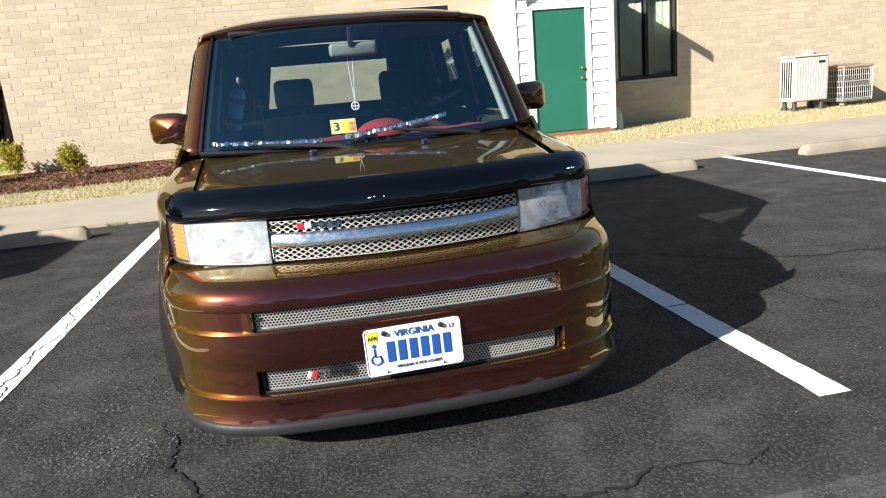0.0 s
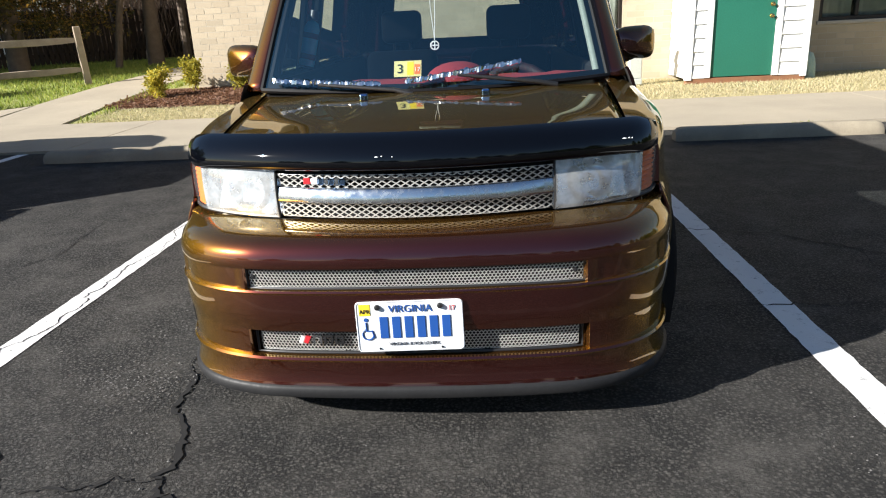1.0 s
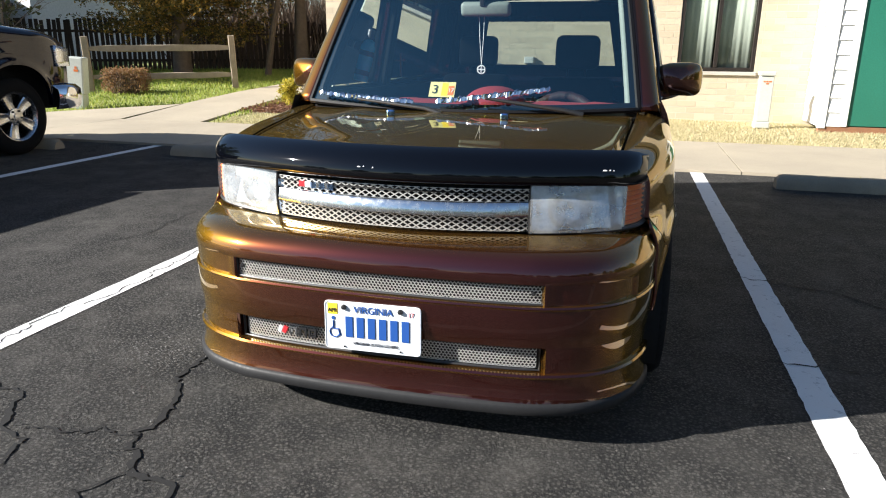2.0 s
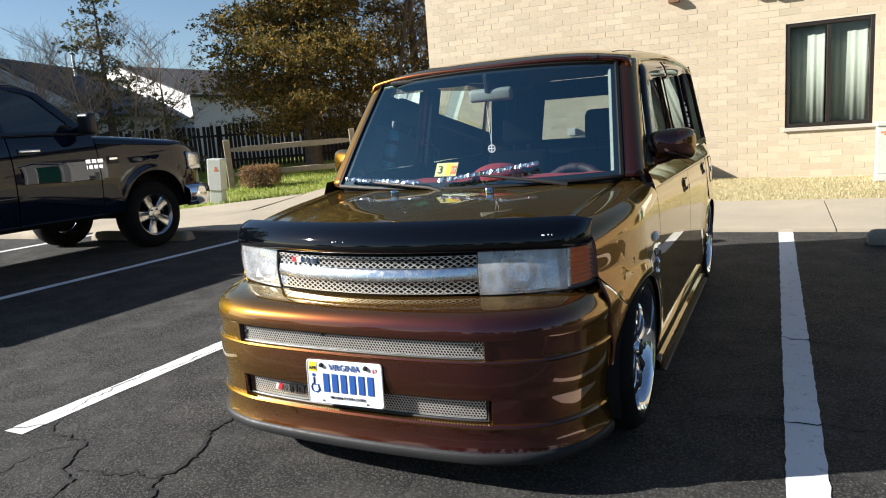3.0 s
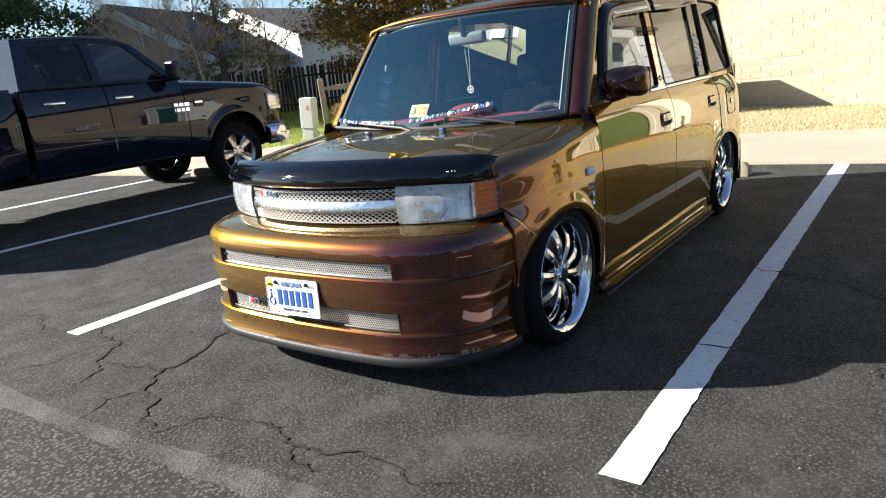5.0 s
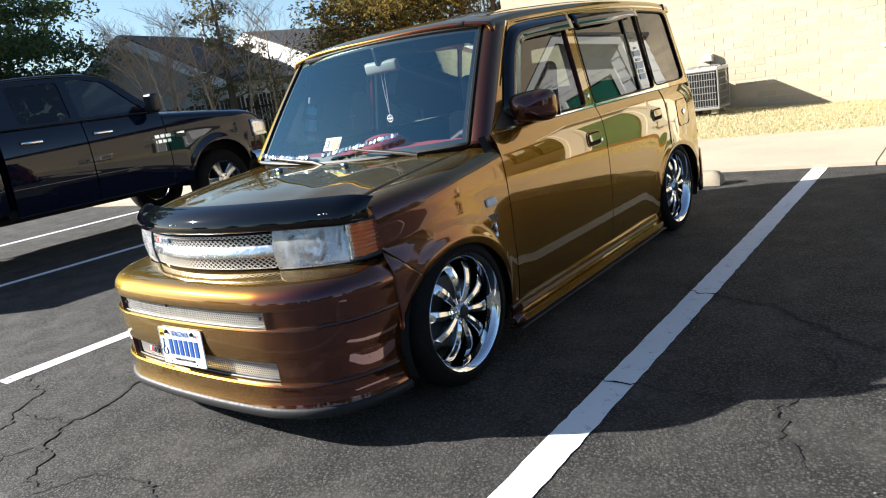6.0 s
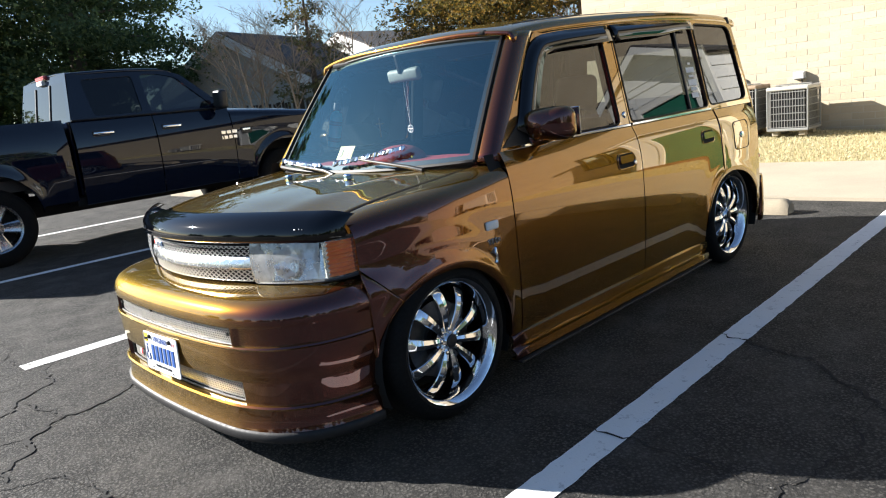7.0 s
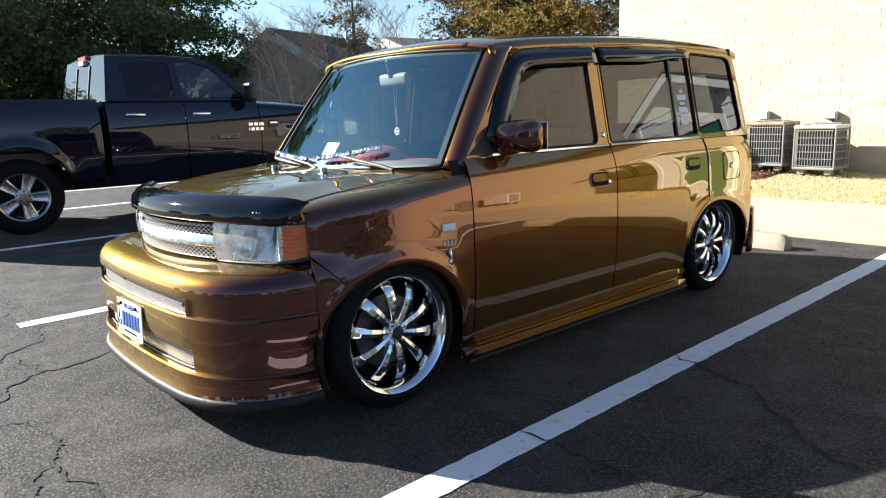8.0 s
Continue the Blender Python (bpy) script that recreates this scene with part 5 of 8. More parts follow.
def make_lens(name, thin, thick, gloss):
    """Headlamp plastic, clouded by age."""
    n = Nodes(name, (0.88, 0.92, 0.94), 0.25)
    tr = n.add("BsdfTransparent", Color=(0.90, 0.95, 0.97, 1))
    gl = n.add("BsdfGlossy", Roughness=0.04)
    haze = n.add("MixShader", Fac=n.spread(n.noise(14, 4), 0.3, 0.7, thin, thick))
    n.tree.links.new(tr.outputs[0], haze.inputs[1])
    n.tree.links.new(n.bsdf.outputs[0], haze.inputs[2])
    mx = n.add("MixShader", Fac=n.spread(n.add("LayerWeight", Blend=0.5).outputs["Facing"], 0.2, 1.0, 0.25 * gloss, gloss))
    n.tree.links.new(haze.outputs[0], mx.inputs[1])
    n.tree.links.new(gl.outputs[0], mx.inputs[2])
    n.tree.links.new(mx.outputs[0], n.tree.nodes["Material Output"].inputs["Surface"])
    return n.mat


LENS, CLEAR_LENS = make_lens("clouded_lens", 0.20, 0.46, 0.45), make_lens("clear_lens", 0.03, 0.07, 0.16)

# ---- car shape ----
CAR = thing("compact_car", "boxy lowered car in colour-shifting bronze and plum paint, chrome wheels", "car")
AXLES = (0.722, 3.222)
ARCH_Z, ARCH_W, ARCH_H = 0.262, 0.335, 0.315
SIDE_Z = [(0.08, 0.800), (0.16, 0.815), (0.30, 0.834), (0.50, 0.846), (0.70, 0.846), (0.82, 0.838), (0.90, 0.820), (0.955, 0.793)]


def half_width(y, z):
    """Half the body's width below the belt."""
    w = curve_at(SIDE_Z, z)
    if y < 0.80:
        w -= lerp(0.058, 0.095, smoothstep((z - 0.55) / 0.12)) * ((0.80 - y) / 0.42) ** 1.7
    if y > 3.2:
        w -= 0.035 * ((y - 3.2) / 0.45) ** 3
    for c in AXLES:
        rho = math.hypot((y - c) / ARCH_W, (z - ARCH_Z) / ARCH_H)
        if z > 0.2:
            w += 0.016 * math.exp(-(((rho - 1.05) / 0.10) ** 2)) + 0.006 * math.exp(-(((rho - 1.25) / 0.2) ** 2))
    return w


def arch(y, c, k=1.0):
    u = (y - c) / (ARCH_W * k)
    return ARCH_Z + ARCH_H * k * math.sqrt(max(0.0, 1 - u * u))


def upper_x(z):
    """Half-width of the leaning glass side above the belt."""
    return 0.788 - 0.195 * (z - 0.955)


def side_panel(name, ys, lower, upper, rows, s, label="", extra=None, mat=None):
    """A body panel over a stretch of the side, from lower(y) to upper(y), with an inward flange for depth."""
    V, F = [], []
    cols = []
    for y in ys:
        a, b = lower(y), upper(y)
        col = [(s * half_width(y, lerp(a, b, j / rows)), y, lerp(a, b, j / rows)) for j in range(rows + 1)]
        if extra:
            col += [(s * x, y, z) for x, z in extra(y)]
        col = [(col[0][0] - s * 0.03, y, col[0][2] + 0.002)] + col
        cols.append(col)
    first = [(x - s * 0.025, y + 0.001, z) for x, y, z in cols[0]]
    last = [(x - s * 0.025, y - 0.001, z) for x, y, z in cols[-1]]
    cols = [first] + cols + [last]
    n = len(cols[0])
    V = [p for c in cols for p in c]
    for i in range(len(cols) - 1):
        for j in range(n - 1):
            q = (i * n + j, (i + 1) * n + j, (i + 1) * n + j + 1, i * n + j + 1)
            F.append(q if s > 0 else q[::-1])
    return put(name, mesh_of(name, V, F, mat or PAINT, 38), CAR, label)


def spaced(a, b, n):
    return [lerp(a, b, k / n) for k in range(n + 1)]


FENDER_TOP = [(0.36, 0.812), (0.5, 0.842), (0.7, 0.868), (0.95, 0.892), (1.13, 0.912)]
HOOD_EDGE = [(0.30, 0.655), (0.6, 0.672), (1.0, 0.695), (1.13, 0.70)]


def shoulder(y):
    """The rounded top of the fender, from its side to the gap beside the hood."""
    top, x1 = curve_at(FENDER_TOP, y), curve_at(HOOD_EDGE, y)
    x0 = half_width(y, top - 0.085)
    out = []
    for k in range(1, 9):
        a = k / 8 * math.pi / 2
        out.append((x1 + (x0 - x1) * math.cos(a) ** 0.75, top - 0.085 + 0.085 * math.sin(a) ** 0.9))
    return out


def rounded(poly, r, n=4):
    """Rounds the corners of a polygon."""
    out = []
    for i, p in enumerate(poly):
        p, a, b = Vector(p), Vector(poly[i - 1]), Vector(poly[(i + 1) % len(poly)])
        u, v = (a - p).normalized(), (b - p).normalized()
        d = min(r, 0.4 * (a - p).length, 0.4 * (b - p).length)
        for k in range(n + 1):
            t = k / n
            out.append(((1 - t) ** 2 * (p + u * d) + 2 * t * (1 - t) * p + t * t * (p + v * d)))
    return out


def make_sides():
    a0, a1 = AXLES
    near = [a0 - ARCH_W * math.cos(t * math.pi) for t in spaced(0.295, 1.0, 34)]
    for s in (1, -1):
        ys = spaced(0.395, 0.515, 8) + [y for y in near if y > 0.52] + spaced(1.06, 1.128, 3)
        side_panel("fender", ys, lambda y: lerp(0.650, 0.516, (y - 0.395) / 0.12) if y < 0.515 else (arch(y, a0) if y < 1.056 else 0.215), lambda y: curve_at(FENDER_TOP, y) - 0.085, 12, s, "", shoulder)
        door = side_panel("front_door", spaced(1.135, 2.166, 22), lambda y: 0.213, lambda y: 0.952, 18, s)
        ys = spaced(2.174, 2.86, 14) + [a1 - ARCH_W * 1.09 * math.cos(t * math.pi / 2) for t in spaced(0.03, 0.80, 20)]
        rear = side_panel("rear_door", sorted(set(ys)), lambda y: max(0.213, arch(y, a1, 1.09)) if y > a1 - ARCH_W * 1.085 else 0.213, lambda y: 0.952, 18, s)
        # quarter panel with the rear arch
        ys = [a1 - ARCH_W * math.cos(t * math.pi) for t in spaced(0.02, 0.98, 44)]
        edge = lambda y: arch(y, a1, 1.075) if y < a1 - ARCH_W * 1.09 * math.cos(0.80 * math.pi / 2) + 0.004 else 0.952
        side_panel("quarter_panel", ys, lambda y: arch(y, a1), edge, 14, s)
        side_panel("rear_quarter", spaced(a1 + ARCH_W * 0.998, 3.60, 6), lambda y: 0.20, lambda y: 0.952, 14, s)
        # handles, caps and badges
        for owner, y, z in ((door, 2.02, 0.80), (rear, 2.94, 0.815)):
            x = half_width(y, z)
            skin = lambda p, out: (s * (half_width(p.x, p.y) + out), p.x, p.y)
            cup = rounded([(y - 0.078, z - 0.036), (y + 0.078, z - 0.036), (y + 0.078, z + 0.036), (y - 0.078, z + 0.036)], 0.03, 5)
            # flat black plate on the skin stands in for the cup's shade
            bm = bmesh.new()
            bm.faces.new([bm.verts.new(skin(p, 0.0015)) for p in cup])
            solid(part("handle_cup", bm, SHADE_BLACK, owner), 0.002)
            bm = bmesh.new()
            tube(bm, [skin(p, 0.001) for p in cup + cup[:1]], 0.0035, 6, False)
            part("cup_edge", bm, PAINT, owner, smooth=50)
            pad = rounded([(y - 0.068, z - 0.012), (y + 0.066, z - 0.012), (y + 0.066, z + 0.028), (y - 0.068, z + 0.028)], 0.018, 4)
            bm = bmesh.new()
            a = [bm.verts.new(skin(p, 0.002)) for p in pad]
            c0 = sum(pad, Vector((0, 0))) / len(pad)
            c = [bm.verts.new(skin(c0 + (p - c0) * 0.93, 0.010)) for p in pad]
            for k in range(len(pad)):
                q = (a[k], a[(k + 1) % len(pad)], c[(k + 1) % len(pad)], c[k])
                bm.faces.new(q if s > 0 else q[::-1])
            bm.faces.new(c if s > 0 else c[::-1])
            part("door_handle", bm, PAINT, owner, smooth=30)
            if owner is door:
                bm = bmesh.new()
                lathe(bm, [(0.0, 0.006), (0.010, 0.005), (0.012, 0.0)], 14, "x", Matrix.Translation((s * (x + 0.012), y + 0.065, z - 0.016)) @ Matrix.Diagonal((s, 1, 1, 1)))
                part("key_lock", bm, CHROME, owner, smooth=50)
        x = half_width(1.0, 0.69)
        bm = boxed((-0.005, -0.035, -0.017), (0.012, 0.035, 0.017), 0.008, 3, Matrix.Translation((s * x, 0.985, 0.69)))
        part("side_marker", bm, WHITE_PRINT, CAR, "small clear side repeater lamp", 50)
        for k, (dy, h) in enumerate(((-0.03, 0.022), (-0.012, 0.022), (0.008, 0.022), (0.026, 0.014))):
            bm = boxed((-0.002, -0.006, -h / 2), (0.004, 0.006, h / 2), 0.001, 1, Matrix.Translation((s * (half_width(0.99, 0.625) + 0.001), 0.99 + dy, 0.628)) @ pose(0, 0, 0, 18))
            part("badge_letter", bm, CHROME, CAR)
        bm = bmesh.new()
        tube(bm, [(s * (half_width(1.0, 0.6) + 0.003), 0.985 + dy, z) for dy, z in ((0.005, 0.60), (-0.008, 0.585), (0.008, 0.565), (0.0, 0.545), (0.012, 0.535))], [0.008, 0.012, 0.006, 0.008, 0.003], 8)
        part("snake_badge", bm, CHROME, CAR, "small chrome badge on the fender", 50)
        x = half_width(3.62, 0.60)
        part("rear_marker", boxed((-0.004, -0.03, -0.013), (0.01, 0.03, 0.013), 0.005, 2, Matrix.Translation((s * (x - 0.004), 3.585, 0.60))), RED_LENS, CAR)
    # fuel door on the driver's side, flush in a thin gap
    ys, zs = spaced(3.288, 3.450, 8), spaced(0.69, 0.86, 8)
    loop = rounded([(ys[0], zs[0]), (ys[-1], zs[0]), (ys[-1], zs[-1]), (ys[0], zs[-1])], 0.03, 5)
    V, F = grid_mesh(lambda i, j: (half_width(ys[i], zs[j]) + 0.0016, ys[i], zs[j]), 9, 9)
    F = [f for k, f in enumerate(F) if k not in (0, 7, 56, 63)]
    fuel = put("fuel_door", mesh_of("fuel_door", V, F, PAINT, 50), CAR)
    bm = bmesh.new()
    tube(bm, [(half_width(p.x, p.y) + 0.001, p.x, p.y) for p in loop + loop[:1]], 0.0028, 6, False)
    part("fuel_door_gap", bm, SHADE_BLACK, CAR)
    bm = bmesh.new()
    lathe(bm, [(0.0, 0.006), (0.017, 0.005), (0.02, 0.0)], 18, "x", Matrix.Translation((half_width(3.37, 0.775) + 0.003, 3.37, 0.775)))
    part("fuel_badge", bm, CHROME, fuel, smooth=50)
    # black sheets inside the sides, painting the shade that fills the panel gaps
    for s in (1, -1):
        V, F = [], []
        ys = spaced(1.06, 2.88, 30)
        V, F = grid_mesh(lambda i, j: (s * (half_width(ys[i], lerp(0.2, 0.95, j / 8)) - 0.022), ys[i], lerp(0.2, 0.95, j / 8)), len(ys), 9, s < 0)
        put("inner_panel", mesh_of("inner_panel", V, F, SHADE_BLACK), CAR)


make_sides()

BUMPER_PLAN = [(0.0, 0.0), (0.2, 0.004), (0.4, 0.018), (0.5, 0.036), (0.6, 0.074), (0.675, 0.128), (0.730, 0.198), (0.762, 0.27), (0.780, 0.335), (0.788, 0.395)]


def bumper_columns(n=46):
    """Points of the bumper's plan with outward normals, from one wheel arch round to the other."""
    fine = []
    for k in range(len(BUMPER_PLAN) - 1):
        for t in range(8):
            u = k + t / 8
            i = int(u)
            p0, p1 = BUMPER_PLAN[max(i - 1, 0)], BUMPER_PLAN[i]
            p2, p3 = BUMPER_PLAN[i + 1], BUMPER_PLAN[min(i + 2, len(BUMPER_PLAN) - 1)]
            f = u - i
            if i == 0:
                p0 = (-p2[0], p2[1])
            co = [0.5 * (2 * p1[a] + (p2[a] - p0[a]) * f + (2 * p0[a] - 5 * p1[a] + 4 * p2[a] - p3[a]) * f * f + (-p0[a] + 3 * p1[a] - 3 * p2[a] + p3[a]) * f**3) for a in (0, 1)]
            fine.append(Vector(co))
    fine.append(Vector(BUMPER_PLAN[-1]))
    full = [Vector((-p.x, p.y)) for p in fine[:0:-1]] + fine
    out = []
    for i, p in enumerate(full):
        d = (full[min(i + 1, len(full) - 1)] - full[max(i - 1, 0)]).normalized()
        out.append((p, Vector((d.y, -d.x)), i / (len(full) - 1)))
    return out


BUMPER_ROWS = [
    (0.618, -0.175, None), (0.613, -0.11, None), (0.604, -0.055, None), (0.590, -0.022, None), (0.570, -0.004, None), (0.547, 0.005, None), (0.528, 0.005, None), (0.5195, 0.003, None),
    (0.5185, 0.003, "up"), (0.4555, 0.003, "up"), (0.4545, 0.007, None), (0.449, 0.010, None), (0.442, 0.005, None), (0.420, 0.006, None), (0.380, 0.006, None), (0.345, 0.002, None), (0.3265, -0.002, None),
    (0.3255, -0.002, "low"), (0.2465, -0.003, "low"), (0.2455, 0.006, None), (0.239, 0.011, None), (0.231, 0.004, None), (0.210, 0.003, None), (0.185, 0.004, None), (0.165, 0.008, None), (0.156, 0.011, None)]


def make_bumper():
    cols = bumper_columns()

    def place(c, off, z):
        p, n, u = c
        k = 1 - abs(2 * u - 1) ** 4
        if off < -0.03:
            off *= 0.25 + 0.75 * k
        q = p + n * off
        # the corners draw in towards the ground
        low = smoothstep((0.42 - z) / 0.26) * abs(2 * u - 1) ** 3
        return (q.x * (1 - 0.012 * low), q.y + 0.02 * low * (1 - abs(2 * u - 1)), z)

    V, F = [], []
    for c in cols:
        for z, off, groove in BUMPER_ROWS:
            x = abs(c[0].x)
            if groove == "up":
                off = -0.032 if x < 0.488 else (-0.004 if 0.505 < x < 0.735 else off)
            if groove == "low":
                off = -0.055 if x < 0.492 else off
            V.append(place(c, off, z))
    n = len(BUMPER_ROWS)
    for i in range(len(cols) - 1):
        for j in range(n - 1):
            F.append((i * n + j, i * n + j + 1, (i + 1) * n + j + 1, (i + 1) * n + j))
    bumper = put("front_bumper", mesh_of("front_bumper", V, F, PAINT, 38), CAR)
    # the bumper's ends up to the wheel arches
    for s in (1, -1):
        ys = spaced(0.392, 0.513, 14)
        V, F = grid_mesh(lambda i, j: (s * half_width(ys[i], lerp(arch(ys[i], AXLES[0]), lerp(0.642, 0.512, (ys[i] - 0.395) / 0.12), j / 12)), ys[i], lerp(arch(ys[i], AXLES[0]), lerp(0.642, 0.512, (ys[i] - 0.395) / 0.12), j / 12)), len(ys), 13, s < 0)
        solid(put("bumper_end", mesh_of("bumper_end", V, F, PAINT, 50), bumper), 0.012, -1)
    # rubber lip
    rows = [(0.157, 0.008), (0.154, 0.015), (0.147, 0.020), (0.128, 0.021), (0.119, 0.016), (0.116, -0.006)]
    V = [place(c, off, z) for c in cols for z, off in rows]
    n = len(rows)
    F = [(i * n + j, i * n + j + 1, (i + 1) * n + j + 1, (i + 1) * n + j) for i in range(len(cols) - 1) for j in range(n - 1)]
    put("front_lip", mesh_of("front_lip", V, F, LIP_RUBBER, 45), CAR, "dull black rubber lip under the bumper")
    return bumper


BUMPER = make_bumper()


def plan_at(x):
    """Where the bumper's plan lies at a width x."""
    return curve_at(BUMPER_PLAN, abs(x))


def pierced(name, x0, x1, z0, z1, depth, px, pz, kind, hole, mat, parent, label=""):
    """A curved metal sheet pierced by diamonds or hexagons; depth(x) gives its y."""
    V, F = [], []
    corners = {"diamond": [(-0.5, 0), (0, -0.5), (0.5, 0), (0, 0.5)], "hex": [(-0.5, -0.1667), (0, -0.3333 - 0.1667), (0.5, -0.1667), (0.5, 0.1667), (0, 0.5), (-0.5, 0.1667)]}[kind]
    step = 0.5 if kind == "diamond" else 0.6667
    nz = int((z1 - z0) / (pz * step)) + 2
    nx = int((x1 - x0) / px) + 2
    for r in range(-1, nz):
        for c in range(-1, nx):
            cx = x0 + (c + (0.5 if r % 2 else 0.0)) * px
            cz = z0 + r * pz * step
            ring, inner = [], []
            for a, b in corners:
                ring.append((min(max(cx + a * px, x0), x1), min(max(cz + b * pz, z0), z1)))
                inner.append((min(max(cx + a * px * hole, x0), x1), min(max(cz + b * pz * hole, z0), z1)))
            if max(p[0] for p in ring) - min(p[0] for p in ring) < 1e-4 or max(p[1] for p in ring) - min(p[1] for p in ring) < 1e-4:
                continue
            i, k = len(V), len(corners)
            V += [(x, depth(x), z) for x, z in ring] + [(x, depth(x), z) for x, z in inner]
            for j in range(k):
                F.append((i + j, i + (j + 1) % k, i + k + (j + 1) % k, i + k + j))
    ob = put(name, mesh_of(name, V, F, mat), parent, label)
    return solid(ob, 0.0025)


pierced("upper_mesh", -0.478, 0.478, 0.460, 0.514, lambda x: plan_at(x) + 0.016, 0.0108, 0.0125, "hex", 0.76, MESH_METAL, BUMPER, "pierced metal mesh in a black surround")
pierced("lower_mesh", -0.470, 0.470, 0.254, 0.316, lambda x: plan_at(x) + 0.030, 0.0108, 0.0125, "hex", 0.76, MESH_METAL, BUMPER, "pierced metal mesh in a black surround")


def make_mesh_surrounds():
    for z0, z1, w, d in ((0.457, 0.517, 0.484, 0.010), (0.250, 0.321, 0.480, 0.022)):
        bm = bmesh.new()
        top = [(x, plan_at(x) + d, z1) for x in spaced(-w, w, 24)]
        low = [(x, plan_at(x) + d, z0) for x in spaced(w, -w, 24)]
        tube(bm, top + low + [top[0]], 0.0045, 6, False)
        part("mesh_surround", bm, BLACK_TRIM, BUMPER)
        # black sheet paints the shade behind the mesh
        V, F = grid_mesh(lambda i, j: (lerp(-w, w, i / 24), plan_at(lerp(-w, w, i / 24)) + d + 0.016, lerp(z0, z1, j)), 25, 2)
        put("mesh_backing", mesh_of("mesh_backing", V, F, SHADE_BLACK), BUMPER)
    for x, z in ((-0.465, 0.490), (0.455, 0.489), (-0.1, 0.508)):
        bm = bmesh.new()
        lathe(bm, [(0.0, -0.006), (0.006, -0.005), (0.007, 0.0)], 10, "y", pose(x, plan_at(x) + 0.013, z))
        part("mesh_screw", bm, BLACK_TRIM, BUMPER)
    # slanted tri-colour badge on the lower mesh
    for x, mat, w in ((-0.345, WHITE_PRINT, 0.012), (-0.330, STICKER_RED, 0.014)):
        bm = boxed((0, -0.004, -0.012), (w, 0.003, 0.012), 0.001, 1, pose(x, plan_at(x) + 0.02, 0.296, 0, 25, 0))
        part("badge_bar", bm, mat, BUMPER)
    for k in range(3):
        bm = bmesh.new()
        x = -0.305 + 0.033 * k
        for lo, hi in (((0, 0.008), (0.026, 0.014)), ((0, -0.014), (0.006, 0.008)), ((0.02, -0.014), (0.026, 0.008)), ((0.006, -0.014), (0.02, -0.008)))[: 4 if k == 2 else 3]:
            box(bm, (lo[0], -0.004, lo[1]), (hi[0], 0.003, hi[1]))
        part("badge_letter", bm, BLACK_TRIM if k else CHROME, BUMPER, at=pose(x, plan_at(x) + 0.018, 0.294))


make_mesh_surrounds()


def grille_y(x):
    return 0.132 + 0.40 * x * x


def make_grille():
    g = lambda x: grille_y(x) + 0.004
    pierced("grille_mesh", -0.408, 0.408, 0.712, 0.755, g, 0.027, 0.0165, "diamond", 0.76, MESH_METAL, CAR, "chrome diamond mesh")
    pierced("grille_mesh", -0.408, 0.408, 0.628, 0.678, g, 0.027, 0.0165, "diamond", 0.76, MESH_METAL, CAR, "chrome diamond mesh")
    # black sheet paints the shade inside the grille
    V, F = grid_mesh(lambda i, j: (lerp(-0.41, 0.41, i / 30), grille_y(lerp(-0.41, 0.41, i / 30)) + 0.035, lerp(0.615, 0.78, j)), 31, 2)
    put("grille_backing", mesh_of("grille_backing", V, F, SHADE_BLACK), CAR)
    prof = [(0.671, 0.006), (0.672, -0.008), (0.676, -0.0145), (0.684, -0.0150), (0.695, -0.0125), (0.706, -0.0085), (0.714, -0.004), (0.718, 0.002), (0.719, 0.008)]
    V, F = grid_mesh(lambda i, j: (lerp(-0.412, 0.412, i / 30), grille_y(lerp(-0.412, 0.412, i / 30)) + prof[j][1] * (1 - 0.5 * abs(i / 15 - 1) ** 6), prof[j][0]), 31, len(prof), True)
    put("grille_bar", mesh_of("grille_bar", V, F, SATIN, 50), CAR, "brushed silver bar across the grille")
    # small lettered emblem, as plain blocks
    x = -0.322
    for w, mat in ((0.024, STICKER_RED), (0.024, WHITE_PRINT), (0.018, BLUE_CHROME), (0.016, SATIN), (0.016, BLUE_CHROME), (0.016, SATIN), (0.018, BLUE_CHROME)):
        part("emblem_block", boxed((x, grille_y(x) - 0.007, 0.727), (x + w - 0.003, grille_y(x) + 0.003, 0.746), 0.002, 1), mat, CAR)
        x += w


make_grille()

LAMP_PLAN = [(0.415, 0.198), (0.50, 0.222), (0.60, 0.262), (0.68, 0.306), (0.728, 0.355), (0.748, 0.405)]


def lamp_point(u):
    """Plan of the headlamp's face from its inner to its outer edge."""
    k = min(len(LAMP_PLAN) - 2, int(u * (len(LAMP_PLAN) - 1)))
    f = u * (len(LAMP_PLAN) - 1) - k
    g = lambda i: LAMP_PLAN[min(max(i, 0), len(LAMP_PLAN) - 1)]
    p0, p1, p2, p3 = g(k - 1), g(k), g(k + 1), g(k + 2)
    return [0.5 * (2 * p1[a] + (p2[a] - p0[a]) * f + (2 * p0[a] - 5 * p1[a] + 4 * p2[a] - p3[a]) * f * f + (-p0[a] + 3 * p1[a] - 3 * p2[a] + p3[a]) * f**3) for a in (0, 1)]


